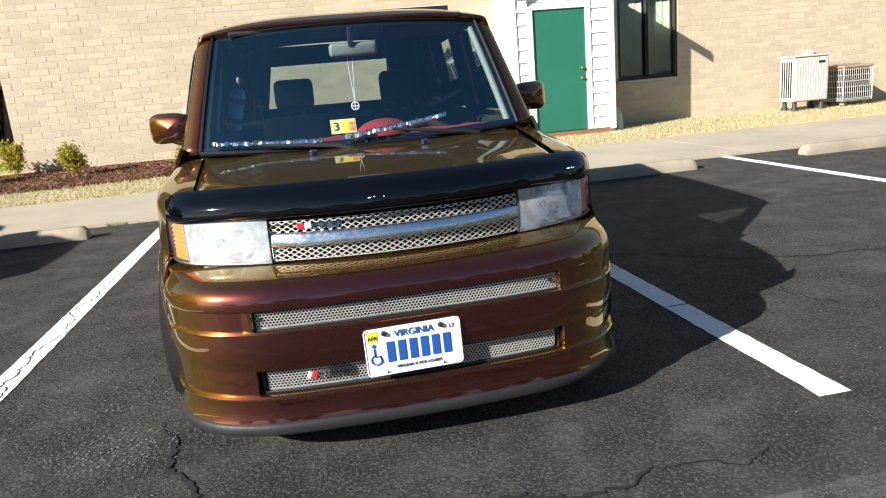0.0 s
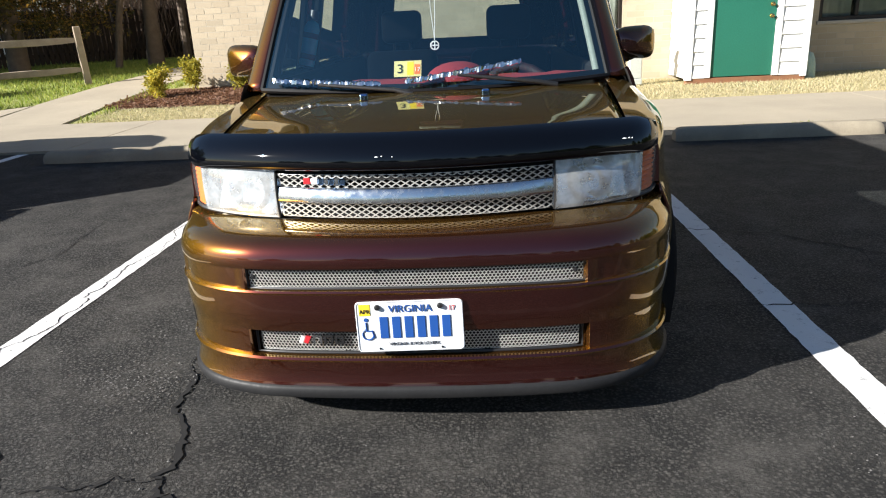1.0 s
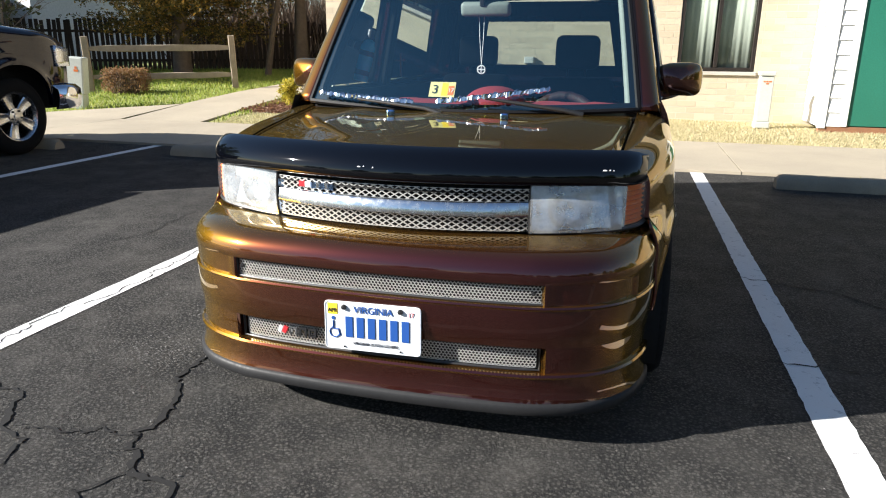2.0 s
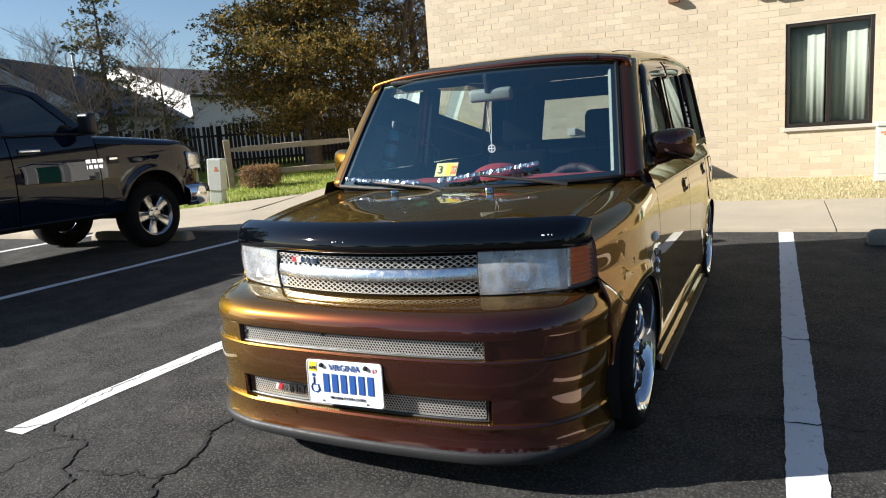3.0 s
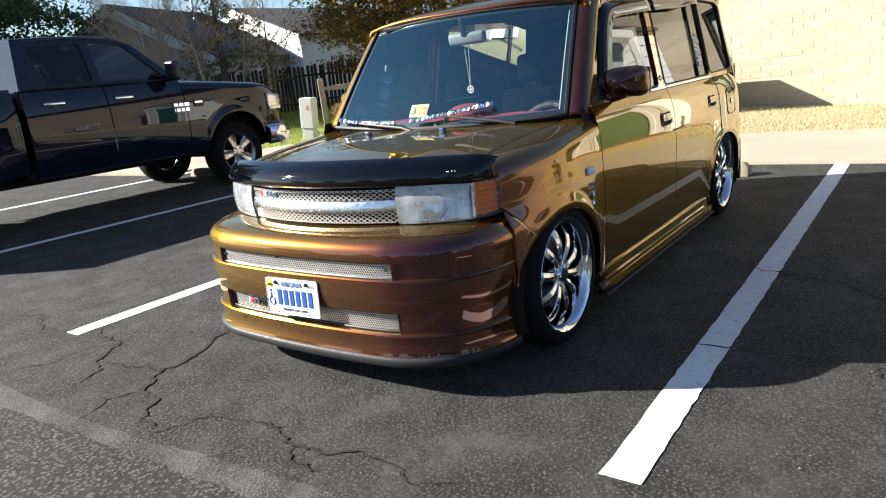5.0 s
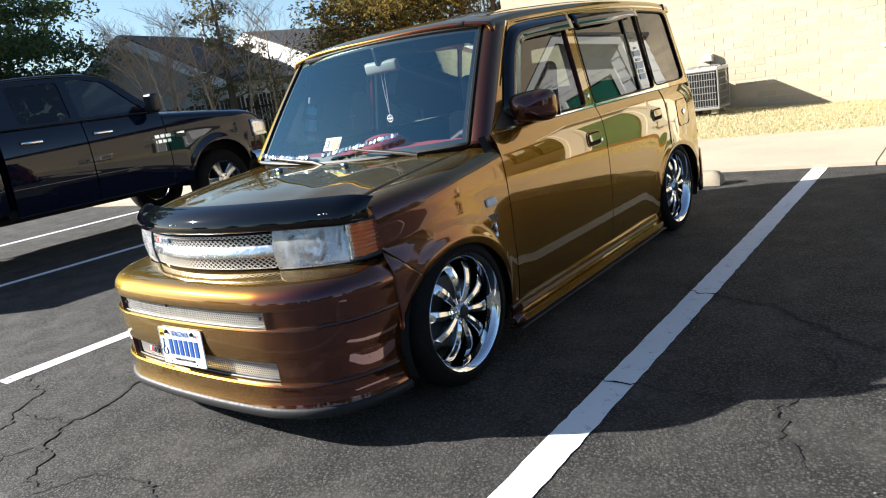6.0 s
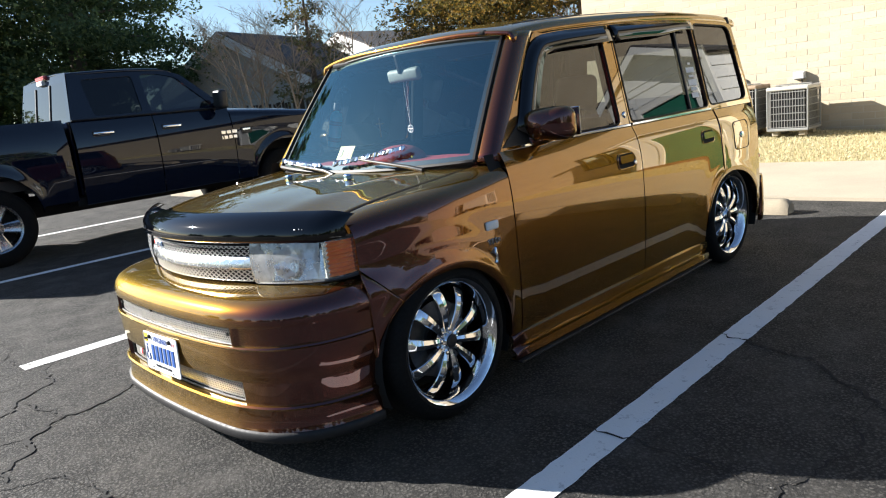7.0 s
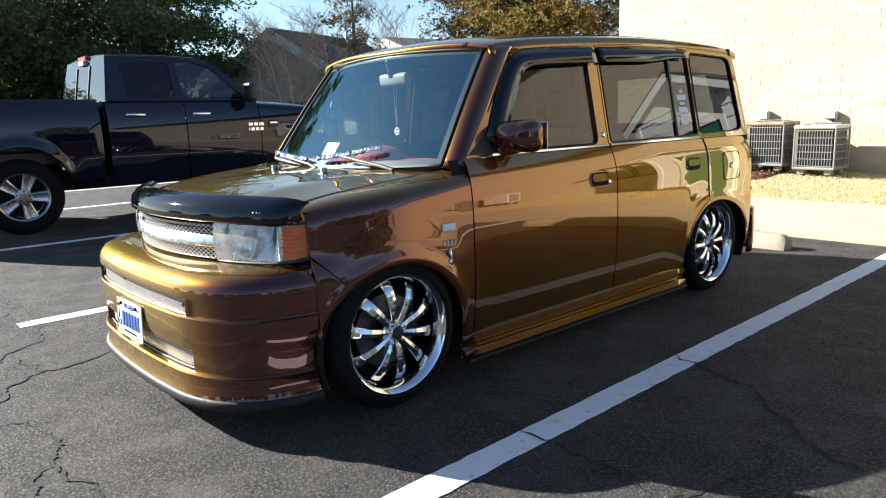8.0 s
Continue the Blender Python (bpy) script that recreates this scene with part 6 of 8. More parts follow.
def make_headlamps():
    for s in (1, -1):
        lamp = put("headlamp", None, CAR, "clouded clear headlamp with an amber corner")

        def face(u, v, back=0.0):
            x, y = lamp_point(u)
            a, b = lamp_point(max(0, u - 0.02)), lamp_point(min(1, u + 0.02))
            t = Vector((b[0] - a[0], b[1] - a[1])).normalized()
            x, y = x - t.y * (back + 0.0), y + t.x * back
            z0, z1 = lerp(0.622, 0.640, u**2), lerp(0.768, 0.772, u)
            return (s * x, y - (0.010 * (1 - 4 * (v - 0.5) ** 2) if back == 0 else 0), lerp(z0, z1, v))

        n = 24
        for name, a, b, mat in (("lens", 0.0, 0.60, LENS), ("turn_lens", 0.60, 1.0, CLEAR_LENS)):
            V, F = grid_mesh(lambda i, j: face(lerp(a, b, i / n), j / 8), n + 1, 9, s > 0)
            put(name, mesh_of(name, V, F, mat, 60), lamp).visible_shadow = False
        V, F = grid_mesh(lambda i, j: face(i / n, j / 8, 0.040 + 0.005 * j + 0.008 * math.sin(i * 1.3)), n + 1, 9, s > 0)
        put("reflector", mesh_of("reflector", V, F, REFLECTOR, 60), lamp)
        x, y = lamp_point(0.26)
        bm = bmesh.new()
        lathe(bm, [(0.012, 0.055), (0.03, 0.045), (0.05, 0.028), (0.060, 0.006), (0.064, 0.006)], 24, "y", pose(s * x, y + 0.020, 0.696, 0, 0, s * 14))
        part("lamp_bowl", bm, CHROME, lamp, smooth=60)
        bm = bmesh.new()
        lathe(bm, [(0.0, -0.004), (0.009, 0.0), (0.011, 0.02), (0.011, 0.05)], 14, "y", pose(s * x, y + 0.030, 0.696, 0, 0, s * 14))
        part("bulb", bm, SATIN, lamp, smooth=60)
        V, F = grid_mesh(lambda i, j: face(lerp(0.625, 0.955, i / 14), lerp(0.07, 0.93, j / 16), 0.006 + 0.009 * (j % 2)), 15, 17, s > 0)
        put("turn_signal", mesh_of("turn_signal", V, F, AMBER), lamp, "amber turn signal")
        x, y = lamp_point(0.605)
        part("divider", boxed((-0.006, 0, 0), (0.006, 0.06, 0.13), 0.002, 1, Matrix.Translation((s * x, y + 0.006, 0.632))), REFLECTOR, lamp)
        bm = bmesh.new()
        rim = [face(u, 0.0) for u in spaced(0, 1, 16)] + [face(1.0, v) for v in spaced(0, 1, 5)] + [face(u, 1.0) for u in spaced(1, 0, 16)] + [face(0.0, v) for v in spaced(1, 0, 5)]
        tube(bm, [(x, y + 0.006, z) for x, y, z in rim], 0.006, 6, False)
        part("lamp_gasket", bm, BLACK_TRIM, lamp, smooth=50)


make_headlamps()

HOOD_T = [(0.0, 0.772), (0.03, 0.800), (0.10, 0.834), (0.30, 0.866), (0.60, 0.889), (1.0, 0.905)]


def hood_point(u, t):
    """u: -1 to 1 across, t: 0 at the nose to 1 at the cowl."""
    x = u * lerp(0.652, 0.694, t)
    y = lerp(0.128 + 0.42 * x * x, 0.965 + 0.10 * (x / 0.69) ** 2, t)
    zc = curve_at(HOOD_T, t)
    edge = curve_at(FENDER_TOP, y) - 0.002
    k = abs(u) ** 2.4
    return Vector((x, y, lerp(zc, min(edge, zc) if t < 0.08 else edge, k) + 0.006 * math.exp(-((abs(u) - 0.62) / 0.12) ** 2) * smoothstep(t * 4)))


def make_hood():
    n, m = 40, 40
    V, F = grid_mesh(lambda i, j: hood_point(lerp(-0.992, 0.992, i / n), (j / m) ** 1.3), n + 1, m + 1)
    solid(put("hood", mesh_of("hood", V, F, PAINT, 50), CAR), 0.012, -1)
    # black sheet under the hood, putting shade into the gap round it
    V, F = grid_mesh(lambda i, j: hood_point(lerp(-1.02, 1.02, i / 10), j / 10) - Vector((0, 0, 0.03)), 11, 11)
    put("engine_bay_cover", mesh_of("engine_bay_cover", V, F, SHADE_BLACK), CAR)
    # smoked deflector along the nose
    prof = [(-0.008, 0.760), (-0.020, 0.768), (-0.022, 0.786), (-0.014, 0.810), (0.006, 0.834), (0.036, 0.852), (0.058, 0.858), (0.060, 0.854), (0.036, 0.845), (0.010, 0.826), (-0.006, 0.800), (-0.004, 0.770)]
    V, F = [], []
    k = len(prof)
    cols = 44
    for i in range(cols + 1):
        u = lerp(-1, 1, i / cols)
        x = 0.742 * u
        w = 1 - 0.30 * smoothstep((abs(u) - 0.93) / 0.07)
        drop = -0.012 * abs(u) ** 3
        for a, z in prof:
            V.append((x, 0.121 + 0.40 * x * x + a * w + 0.035 * smoothstep((abs(u) - 0.93) / 0.07), 0.806 + (z - 0.806) * w + drop + 0.012))
    for i in range(cols):
        for j in range(k):
            F.append((i * k + j, i * k + (j + 1) % k, (i + 1) * k + (j + 1) % k, (i + 1) * k + j))
    F += [tuple(range(k - 1, -1, -1)), tuple(cols * k + j for j in range(k))]
    put("hood_deflector", mesh_of("hood_deflector", V, F, SMOKE, 50), CAR, "dark smoked acrylic stone deflector with small chips")
    for x, _, z, w in ((-0.09, 0.09, 0.826, 0.012), (-0.075, 0.092, 0.828, 0.006), (-0.045, 0.09, 0.826, 0.005), (0.62, 0.247, 0.834, 0.014), (0.635, 0.255, 0.835, 0.006), (0.645, 0.262, 0.834, 0.004)):
        bm = bmesh.new()
        bmesh.ops.create_icosphere(bm, subdivisions=1, radius=0.5, matrix=pose(x, 0.128 + 0.40 * x * x - 0.026, z - 0.014 - 0.012 * abs(x / 0.742) ** 3) @ Matrix.Diagonal((w, 0.004, 0.005, 1)))
        part("paint_chip", bm, WHITE_PRINT, CAR)
    for x in (-0.235, 0.215):
        p = hood_point(x / 0.68, 0.80)
        bm = boxed((-0.015, -0.012, -0.002), (0.015, 0.014, 0.024), 0.006, 2, Matrix.Translation(p))
        part("washer_nozzle", bm, BLUE_CHROME, CAR, "faceted blue chrome washer nozzle")


make_hood()


def glass_point(u, v):
    """Windshield: u -1 to 1 across, v 0 at the cowl to 1 at the roof."""
    w = lerp(0.705, 0.620, v)
    y = lerp(0.985, 1.375, v) + lerp(0.095, 0.060, v) * u * u
    z = lerp(0.905, 1.445, v) + lerp(0.022, -0.022, v) * u * u + 0.012 * math.sin(v * math.pi)
    return Vector((u * w, y, z))


def roof_base(y):
    return curve_at([(1.36, 1.460), (1.42, 1.483), (1.6, 1.514), (2.0, 1.545), (2.6, 1.572), (3.2, 1.574), (3.50, 1.560), (3.58, 1.545)], y)


def roof_z(x, y):
    return roof_base(y) - 0.048 * (abs(x) / 0.66) ** 3.2


def make_cabin_shell():
    V, F = grid_mesh(lambda i, j: glass_point(lerp(-0.985, 0.985, i / 24), lerp(0.01, 0.985, j / 14)), 25, 15)
    ws = put("windshield", mesh_of("windshield", V, F, WINDSHIELD, 60), CAR)
    ws.visible_shadow = False
    # black ceramic edge
    bm = bmesh.new()
    rim = [glass_point(u, 0.0) for u in spaced(-1, 1, 24)] + [glass_point(1, v) for v in spaced(0, 1, 12)] + [glass_point(u, 1.0) for u in spaced(1, -1, 24)] + [glass_point(-1, v) for v in spaced(1, 0, 12)]
    tube(bm, rim + [rim[0]], 0.011, 6, False)
    part("windshield_seal", bm, SEAL, ws, smooth=50)
    V, F = [], []
    for a, b, side in ((0.0, 0.05, "v"), (0.955, 1.0, "v"), (-1.0, -0.955, "u"), (0.955, 1.0, "u")):
        if side == "v":
            g, f = grid_mesh(lambda i, j: glass_point(lerp(-1, 1, i / 24), lerp(a, b, j)) + Vector((0, 0.004, 0)), 25, 2)
        else:
            g, f = grid_mesh(lambda i, j: glass_point(lerp(a, b, j), lerp(0, 1, i / 14)) + Vector((0, 0.004, 0)), 15, 2)
        F += [tuple(k + len(V) for k in q) for q in f]
        V += g
    put("windshield_border", mesh_of("windshield_border", V, F, SEAL), ws)
    # cowl under the wipers
    V, F = grid_mesh(lambda i, j: (lerp(-0.70, 0.70, i / 16), lerp(0.955 + 0.10 * lerp(-1, 1, i / 16) ** 2, 1.01 + 0.10 * lerp(-1, 1, i / 16) ** 2, j), lerp(0.885, 0.912, j)), 17, 2)
    put("cowl", mesh_of("cowl", V, F, BLACK_TRIM), CAR)
    # A pillars: rounded strips between windshield and side glass
    for s in (1, -1):
        V = []
        rows = 18
        for k in range(rows + 1):
            t = k / rows
            g = glass_point(s * 1.0, t)
            o = Vector((s * upper_x(lerp(0.915, 1.432, t)), lerp(1.155, 1.545, t), lerp(0.915, 1.432, t)))
            m = (g + o) / 2 + Vector((s * 0.022, -0.020, 0.006))
            for q in spaced(0, 1, 8):
                V.append((1 - q) ** 2 * (g + Vector((0, 0.0, 0))) + 2 * q * (1 - q) * (m * 1.0 + (m - (g + o) / 2)) + q * q * o)
        F = [(i * 9 + j, i * 9 + j + 1, (i + 1) * 9 + j + 1, (i + 1) * 9 + j) for i in range(rows) for j in range(8)]
        solid(put("a_pillar", mesh_of("a_pillar", V, [f if s > 0 else f[::-1] for f in F], PAINT, 60), CAR), 0.02, -1)
        bm = bmesh.new()
        tube(bm, [glass_point(s * 0.945, v) + Vector((s * 0.004, 0.035, -0.01)) for v in spaced(0.03, 0.97, 10)], 0.017, 8)
        part("pillar_trim", bm, CREAM if s > 0 else CABIN, CAR, smooth=50)
    # roof with rolled edges
    xs = [-0.688, -0.682, -0.672] + spaced(-0.655, 0.655, 24) + [0.672, 0.682, 0.688]
    drop = {0.688: 0.050, 0.682: 0.026, 0.672: 0.008}
    ys = [1.362, 1.375, 1.40, 1.44, 1.50] + spaced(1.6, 3.44, 18) + [3.50, 3.545, 3.575, 3.59]

    def top(i, j):
        x, y = xs[i], ys[j]
        d = drop.get(round(abs(x), 3), 0.0)
        fwd = 0.060 * (x / 0.66) ** 2 * smoothstep((1.75 - y) / 0.4)
        return (x, y + fwd, roof_z(min(abs(x), 0.655), y + fwd) - d)

    V, F = grid_mesh(top, len(xs), len(ys))
    solid(put("roof", mesh_of("roof", V, F, PAINT, 50), CAR), 0.02, -1)
    for s in (1, -1):
        bm = bmesh.new()
        tube(bm, [(s * 0.575, y, roof_z(0.575, y) - 0.001) for y in spaced(1.56, 3.45, 16)], 0.0035, 6)
        part("roof_gutter", bm, BLACK_TRIM, CAR)
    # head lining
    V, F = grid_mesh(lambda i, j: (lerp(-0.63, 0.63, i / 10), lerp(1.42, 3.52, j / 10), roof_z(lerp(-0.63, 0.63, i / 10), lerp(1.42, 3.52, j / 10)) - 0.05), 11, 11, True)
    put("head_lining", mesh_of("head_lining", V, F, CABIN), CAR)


make_cabin_shell()


def framed(name, outer, holes, s, mat, parent, off=0.0, thick=0.02, smooth=None):
    """A flat frame on the leaning side glass plane, with openings."""
    bm = bmesh.new()
    for loop in [outer] + holes:
        vs = [bm.verts.new((p[0], p[1], 0)) for p in loop]
        for a, b in zip(vs, vs[1:] + vs[:1]):
            bm.edges.new((a, b))
    bmesh.ops.triangle_fill(bm, use_beauty=True, use_dissolve=False, edges=bm.edges[:], normal=(0, 0, 1))
    for v in bm.verts:
        y, z = v.co.x, v.co.y
        v.co = (s * (upper_x(z) + off), y, z)
    bmesh.ops.recalc_face_normals(bm, faces=bm.faces[:])
    bm.normal_update()
    if sum(f.normal.x * f.calc_area() for f in bm.faces) * s < 0:
        bmesh.ops.reverse_faces(bm, faces=bm.faces[:])
    return solid(part(name, bm, mat, parent), thick, -1)


def make_upper_sides():
    top = lambda y: roof_base(y) - 0.096
    for s in (1, -1):
        wf = rounded([(1.285, 0.972), (2.082, 0.972), (2.082, top(2.08) - 0.035), (1.66, top(1.7) - 0.035), (1.56, top(1.6) - 0.06)], 0.035)
        wr = rounded([(2.192, 0.972), (3.082, 0.978), (3.070, top(3.05) - 0.035), (2.192, top(2.2) - 0.035)], 0.03)
        wq = rounded([(3.112, 0.982), (3.540, 0.990), (3.500, top(3.45) - 0.022), (3.104, top(3.1) - 0.018)], 0.05)
        front = [(1.150, 0.955)] + [(2.166, 0.955), (2.166, top(2.166))] + [(y, top(y)) for y in spaced(2.05, 1.62, 6)] + [(1.55, 1.428)]
        framed("front_door_frame", front, [wf], s, PAINT, CAR)
        rear = [(2.174, 0.955), (3.095, 0.955), (3.085, top(3.085))] + [(y, top(y)) for y in spaced(2.95, 2.174, 6)]
        framed("rear_door_frame", rear, [wr], s, PAINT, CAR)
        quarter = [(3.100, 0.955), (3.575, 0.955), (3.530, top(3.53))] + [(y, top(y)) for y in spaced(3.42, 3.092, 4)]
        framed("quarter_frame", quarter, [wq], s, PAINT, CAR)
        for loop in (wf, wr, wq):
            c = sum(loop, Vector((0, 0))) / len(loop)
            bm = bmesh.new()
            bm.faces.new([bm.verts.new((s * (upper_x(p.y) - 0.010), p.x, p.y)) for p in [c + (q - c) * 1.03 for q in loop]])
            part("side_window", bm, FRONT_GLASS if loop is wf else SIDE_GLASS, CAR)
            bm = bmesh.new()
            tube(bm, [(s * (upper_x(p.y) - 0.001), p.x, p.y) for p in loop + loop[:1]], 0.0055, 5, False)
            part("window_seal", bm, SEAL, CAR)
        part("window_divider", boxed((-0.006, -0.010, 0.0), (0.006, 0.010, top(2.9) - 1.01), 0.003, 1, Matrix.Translation((s * (upper_x(0.975) - 0.004), 2.86, 0.978)) @ pose(0, 0, 0, 0, -s * 11.0, 0)), BLACK_TRIM, CAR)
        # bright strip along the belt and the dark sail before the mirror
        bm = bmesh.new()
        box(bm, (-0.004, 1.30, -0.006), (0.006, 2.160, 0.006), 0.002, 1, Matrix.Translation((s * 0.792, 0, 0.961)))
        part("belt_strip", bm, CHROME, CAR)
        bm = bmesh.new()
        box(bm, (-0.004, 2.178, -0.006), (0.006, 3.09, 0.006), 0.002, 1, Matrix.Translation((s * 0.792, 0, 0.963)))
        part("belt_strip", bm, CHROME, CAR)
        framed("mirror_sail", [(1.165, 0.966), (1.36, 0.966), (1.425, 1.14)], [], s, BLACK_TRIM, CAR, 0.004, 0.01)
        # smoked visors over the door windows
        for y0, y1, nose in ((1.30, 2.14, True), (2.18, 3.06, False)):
            V = []
            n = 22
            for k in range(n + 1):
                y = lerp(y0, y1, k / n)
                zt = top(max(y, 1.62)) - 0.004
                h = 0.078
                if nose:
                    f = smoothstep((1.66 - y) / 0.36)
                    zt = lerp(zt, lerp(zt, 1.03, ((1.66 - y) / 0.36) ** 1.25 if y < 1.66 else 0), f)
                    h = lerp(0.078, 0.060, f)
                else:
                    h *= 1 - 0.35 * smoothstep((y - 2.6) / 0.4) * (1 if y > 2.6 else 0)
                f = smoothstep((1.66 - y) / 0.25) if nose else 0
                V += [(s * (upper_x(zt) + 0.004), y - 0.02 * f, zt), (s * (upper_x(zt - h * 0.4) + 0.020), y + 0.02 * f, zt - h * 0.4), (s * (upper_x(zt - h) + 0.026), y + 0.055 * f, zt - h)]
            F = [(i * 3 + j, (i + 1) * 3 + j, (i + 1) * 3 + j + 1, i * 3 + j + 1) for i in range(n) for j in range(2)]
            solid(put("window_visor", mesh_of("window_visor", V, [f[::-1] if s > 0 else f for f in F], SMOKE, 60), CAR, "dark smoked rain visor"), 0.004)
        bm = bmesh.new()
        lathe(bm, [(0.0, 0.005), (0.014, 0.004), (0.018, 0.0), (0.018, -0.006)], 18, "x", Matrix.Translation((s * (upper_x(1.01) + 0.001), 2.135, 1.012)) @ Matrix.Diagonal((s, 1, 1, 1)))
        part("pillar_badge", bm, CHROME, CAR, smooth=50)
    # decals on the rear side glass, as plain bars
    for k, (w, h) in enumerate(((0.03, 0.012), (0.10, 0.03), (0.06, 0.014), (0.10, 0.035), (0.07, 0.02), (0.08, 0.03))):
        z = 1.235 - 0.036 * k
        part("decal_bar", boxed((-0.0008, -w / 2, -h / 2), (0.0008, w / 2, h / 2), 0, 1, Matrix.Translation((upper_x(z) - 0.006, 2.965, z)) @ pose(0, 0, 0, 0, -11.0, 0)), WHITE_PRINT, CAR)


make_upper_sides()


def make_rear():
    plan = [(0.80, 3.595), (0.795, 3.64), (0.765, 3.69), (0.70, 3.72), (0.5, 3.735), (0.0, 3.745)]
    pts = plan + [(-x, y) for x, y in plan[-2::-1]]
    V, F = grid_mesh(lambda i, j: (pts[i][0] * (1 - 0.03 * (j / 8) ** 3), pts[i][1] - 0.03 * (j / 8) ** 2, lerp(0.22, 0.955, j / 8)), len(pts), 9)
    solid(put("tailgate", mesh_of("tailgate", V, F, PAINT, 50), CAR), 0.02)
    V, F = grid_mesh(lambda i, j: (pts[i][0] * 1.012, pts[i][1] + 0.03 * math.sin((0.2 + 0.6 * j / 6) * math.pi), lerp(0.16, 0.46, j / 6)), len(pts), 7)
    solid(put("rear_bumper", mesh_of("rear_bumper", V, F, PAINT, 50), CAR), 0.02)
    for s in (1, -1):
        def post(i, j):
            z = lerp(0.955, 1.505, j / 8)
            x = upper_x(z)
            return [(s * x, 3.565 - 0.06 * j / 8, z), (s * (x - 0.004), 3.605 - 0.06 * j / 8, z), (s * (x - 0.03), 3.640 - 0.065 * j / 8, z), (s * (x - 0.12), 3.665 - 0.07 * j / 8, z)][i]
        V, F = grid_mesh(post, 4, 9, s < 0)
        solid(put("d_pillar", mesh_of("d_pillar", V, F, PAINT, 60), CAR), 0.02, -1)
    V = [(-0.685, 3.675, 0.955), (0.685, 3.675, 0.955), (0.575, 3.595, 1.505), (-0.575, 3.595, 1.505)]
    hole = [(-0.52, 3.66, 1.04), (0.52, 3.66, 1.04), (0.46, 3.615, 1.36), (-0.46, 3.615, 1.36)]
    put("tailgate_frame", mesh_of("tailgate_frame", V + hole, [(0, 1, 5, 4), (1, 2, 6, 5), (2, 3, 7, 6), (3, 0, 4, 7)], PAINT), CAR)
    g = put("rear_window", mesh_of("rear_window", hole, [(0, 1, 2, 3)], glass_mat("rear_glass", (0.62, 0.66, 0.62))), CAR)
    g.visible_shadow = False
    # floor and wheel housings close the car below and block light; black for shade
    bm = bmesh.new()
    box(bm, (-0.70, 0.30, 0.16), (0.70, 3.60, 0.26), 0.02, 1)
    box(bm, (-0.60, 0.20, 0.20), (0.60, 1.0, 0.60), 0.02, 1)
    part("underbody", bm, SHADE_BLACK, CAR)
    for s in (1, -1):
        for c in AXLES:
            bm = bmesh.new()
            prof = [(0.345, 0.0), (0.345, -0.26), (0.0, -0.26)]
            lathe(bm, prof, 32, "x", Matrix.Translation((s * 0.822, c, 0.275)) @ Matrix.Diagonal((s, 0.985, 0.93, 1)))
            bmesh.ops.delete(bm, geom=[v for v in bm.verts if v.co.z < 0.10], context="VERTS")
            part("wheel_housing", bm, SHADE_BLACK, CAR)


make_rear()


def make_skirts():
    rows = [(0.218, -0.012), (0.215, 0.004), (0.205, 0.020), (0.172, 0.024), (0.165, 0.014), (0.150, 0.012), (0.142, 0.030), (0.112, 0.036), (0.104, 0.030), (0.103, 0.0)]
    for s in (1, -1):
        V, F = grid_mesh(lambda i, j: (s * (0.815 + rows[j][1]), lerp(1.065, 2.885, i / 20), rows[j][0]), 21, len(rows), s > 0)
        solid(put("side_skirt", mesh_of("side_skirt", V, F, PAINT, 40), CAR), 0.01, -1)
        part("skirt_blade", boxed((0.80 if s > 0 else -0.868, 1.07, 0.094), (0.868 if s > 0 else -0.80, 2.88, 0.1035), 0.003, 1), LIP_RUBBER, CAR)


make_skirts()


def make_mirrors():
    for s in (1, -1):
        root = put("door_mirror", None, CAR, "painted door mirror on a black foot")
        V, F = [], []
        nu, nv = 24, 14

        def shell(i, j):
            a = 2 * math.pi * i / nu
            t = j / nv
            r = abs(math.sin(math.pi * t**0.9)) ** 0.45
            ca, sa = math.cos(a), math.sin(a)
            se = lambda v, p: math.copysign(abs(v) ** p, v)
            x = 0.098 * se(ca, 0.55) * r
            z = 0.074 * se(sa, 0.60) * r * (0.93 + 0.14 * ca) - 0.004 * ca
            return (s * (0.862 + x), 1.40 - 0.070 + 0.135 * t + 0.04 * (x / 0.1), 1.037 + z)

        V = [shell(i, j) for i in range(nu) for j in range(nv + 1)]
        F = [(i * (nv + 1) + j, ((i + 1) % nu) * (nv + 1) + j, ((i + 1) % nu) * (nv + 1) + j + 1, i * (nv + 1) + j + 1) for i in range(nu) for j in range(nv)]
        put("mirror_cap", mesh_of("mirror_cap", V, [f if s > 0 else f[::-1] for f in F], PAINT, 70), root)
        bm = bmesh.new()
        tube(bm, [(s * 0.770, 1.375, 0.980), (s * 0.800, 1.385, 0.976), (s * 0.830, 1.395, 0.988), (s * 0.855, 1.40, 1.0)], [0.034, 0.030, 0.034, 0.036], 12)
        part("mirror_foot", bm, PAINT, root, smooth=60)
        bm = boxed((-0.085, -0.003, -0.058), (0.085, 0.003, 0.058), 0.0025, 1, Matrix.Translation((s * 0.864, 1.473, 1.037)) @ pose(0, 0, 0, 0, 0, s * 12))
        part("mirror_glass", bm, CHROME, root)
        bm = bmesh.new()
        tube(bm, [(s * 0.950, 1.43, 1.085), (s * 0.955, 1.445, 1.035), (s * 0.946, 1.435, 0.988)], 0.006, 6)
        part("mirror_edge", bm, BLACK_TRIM, root)


make_mirrors()


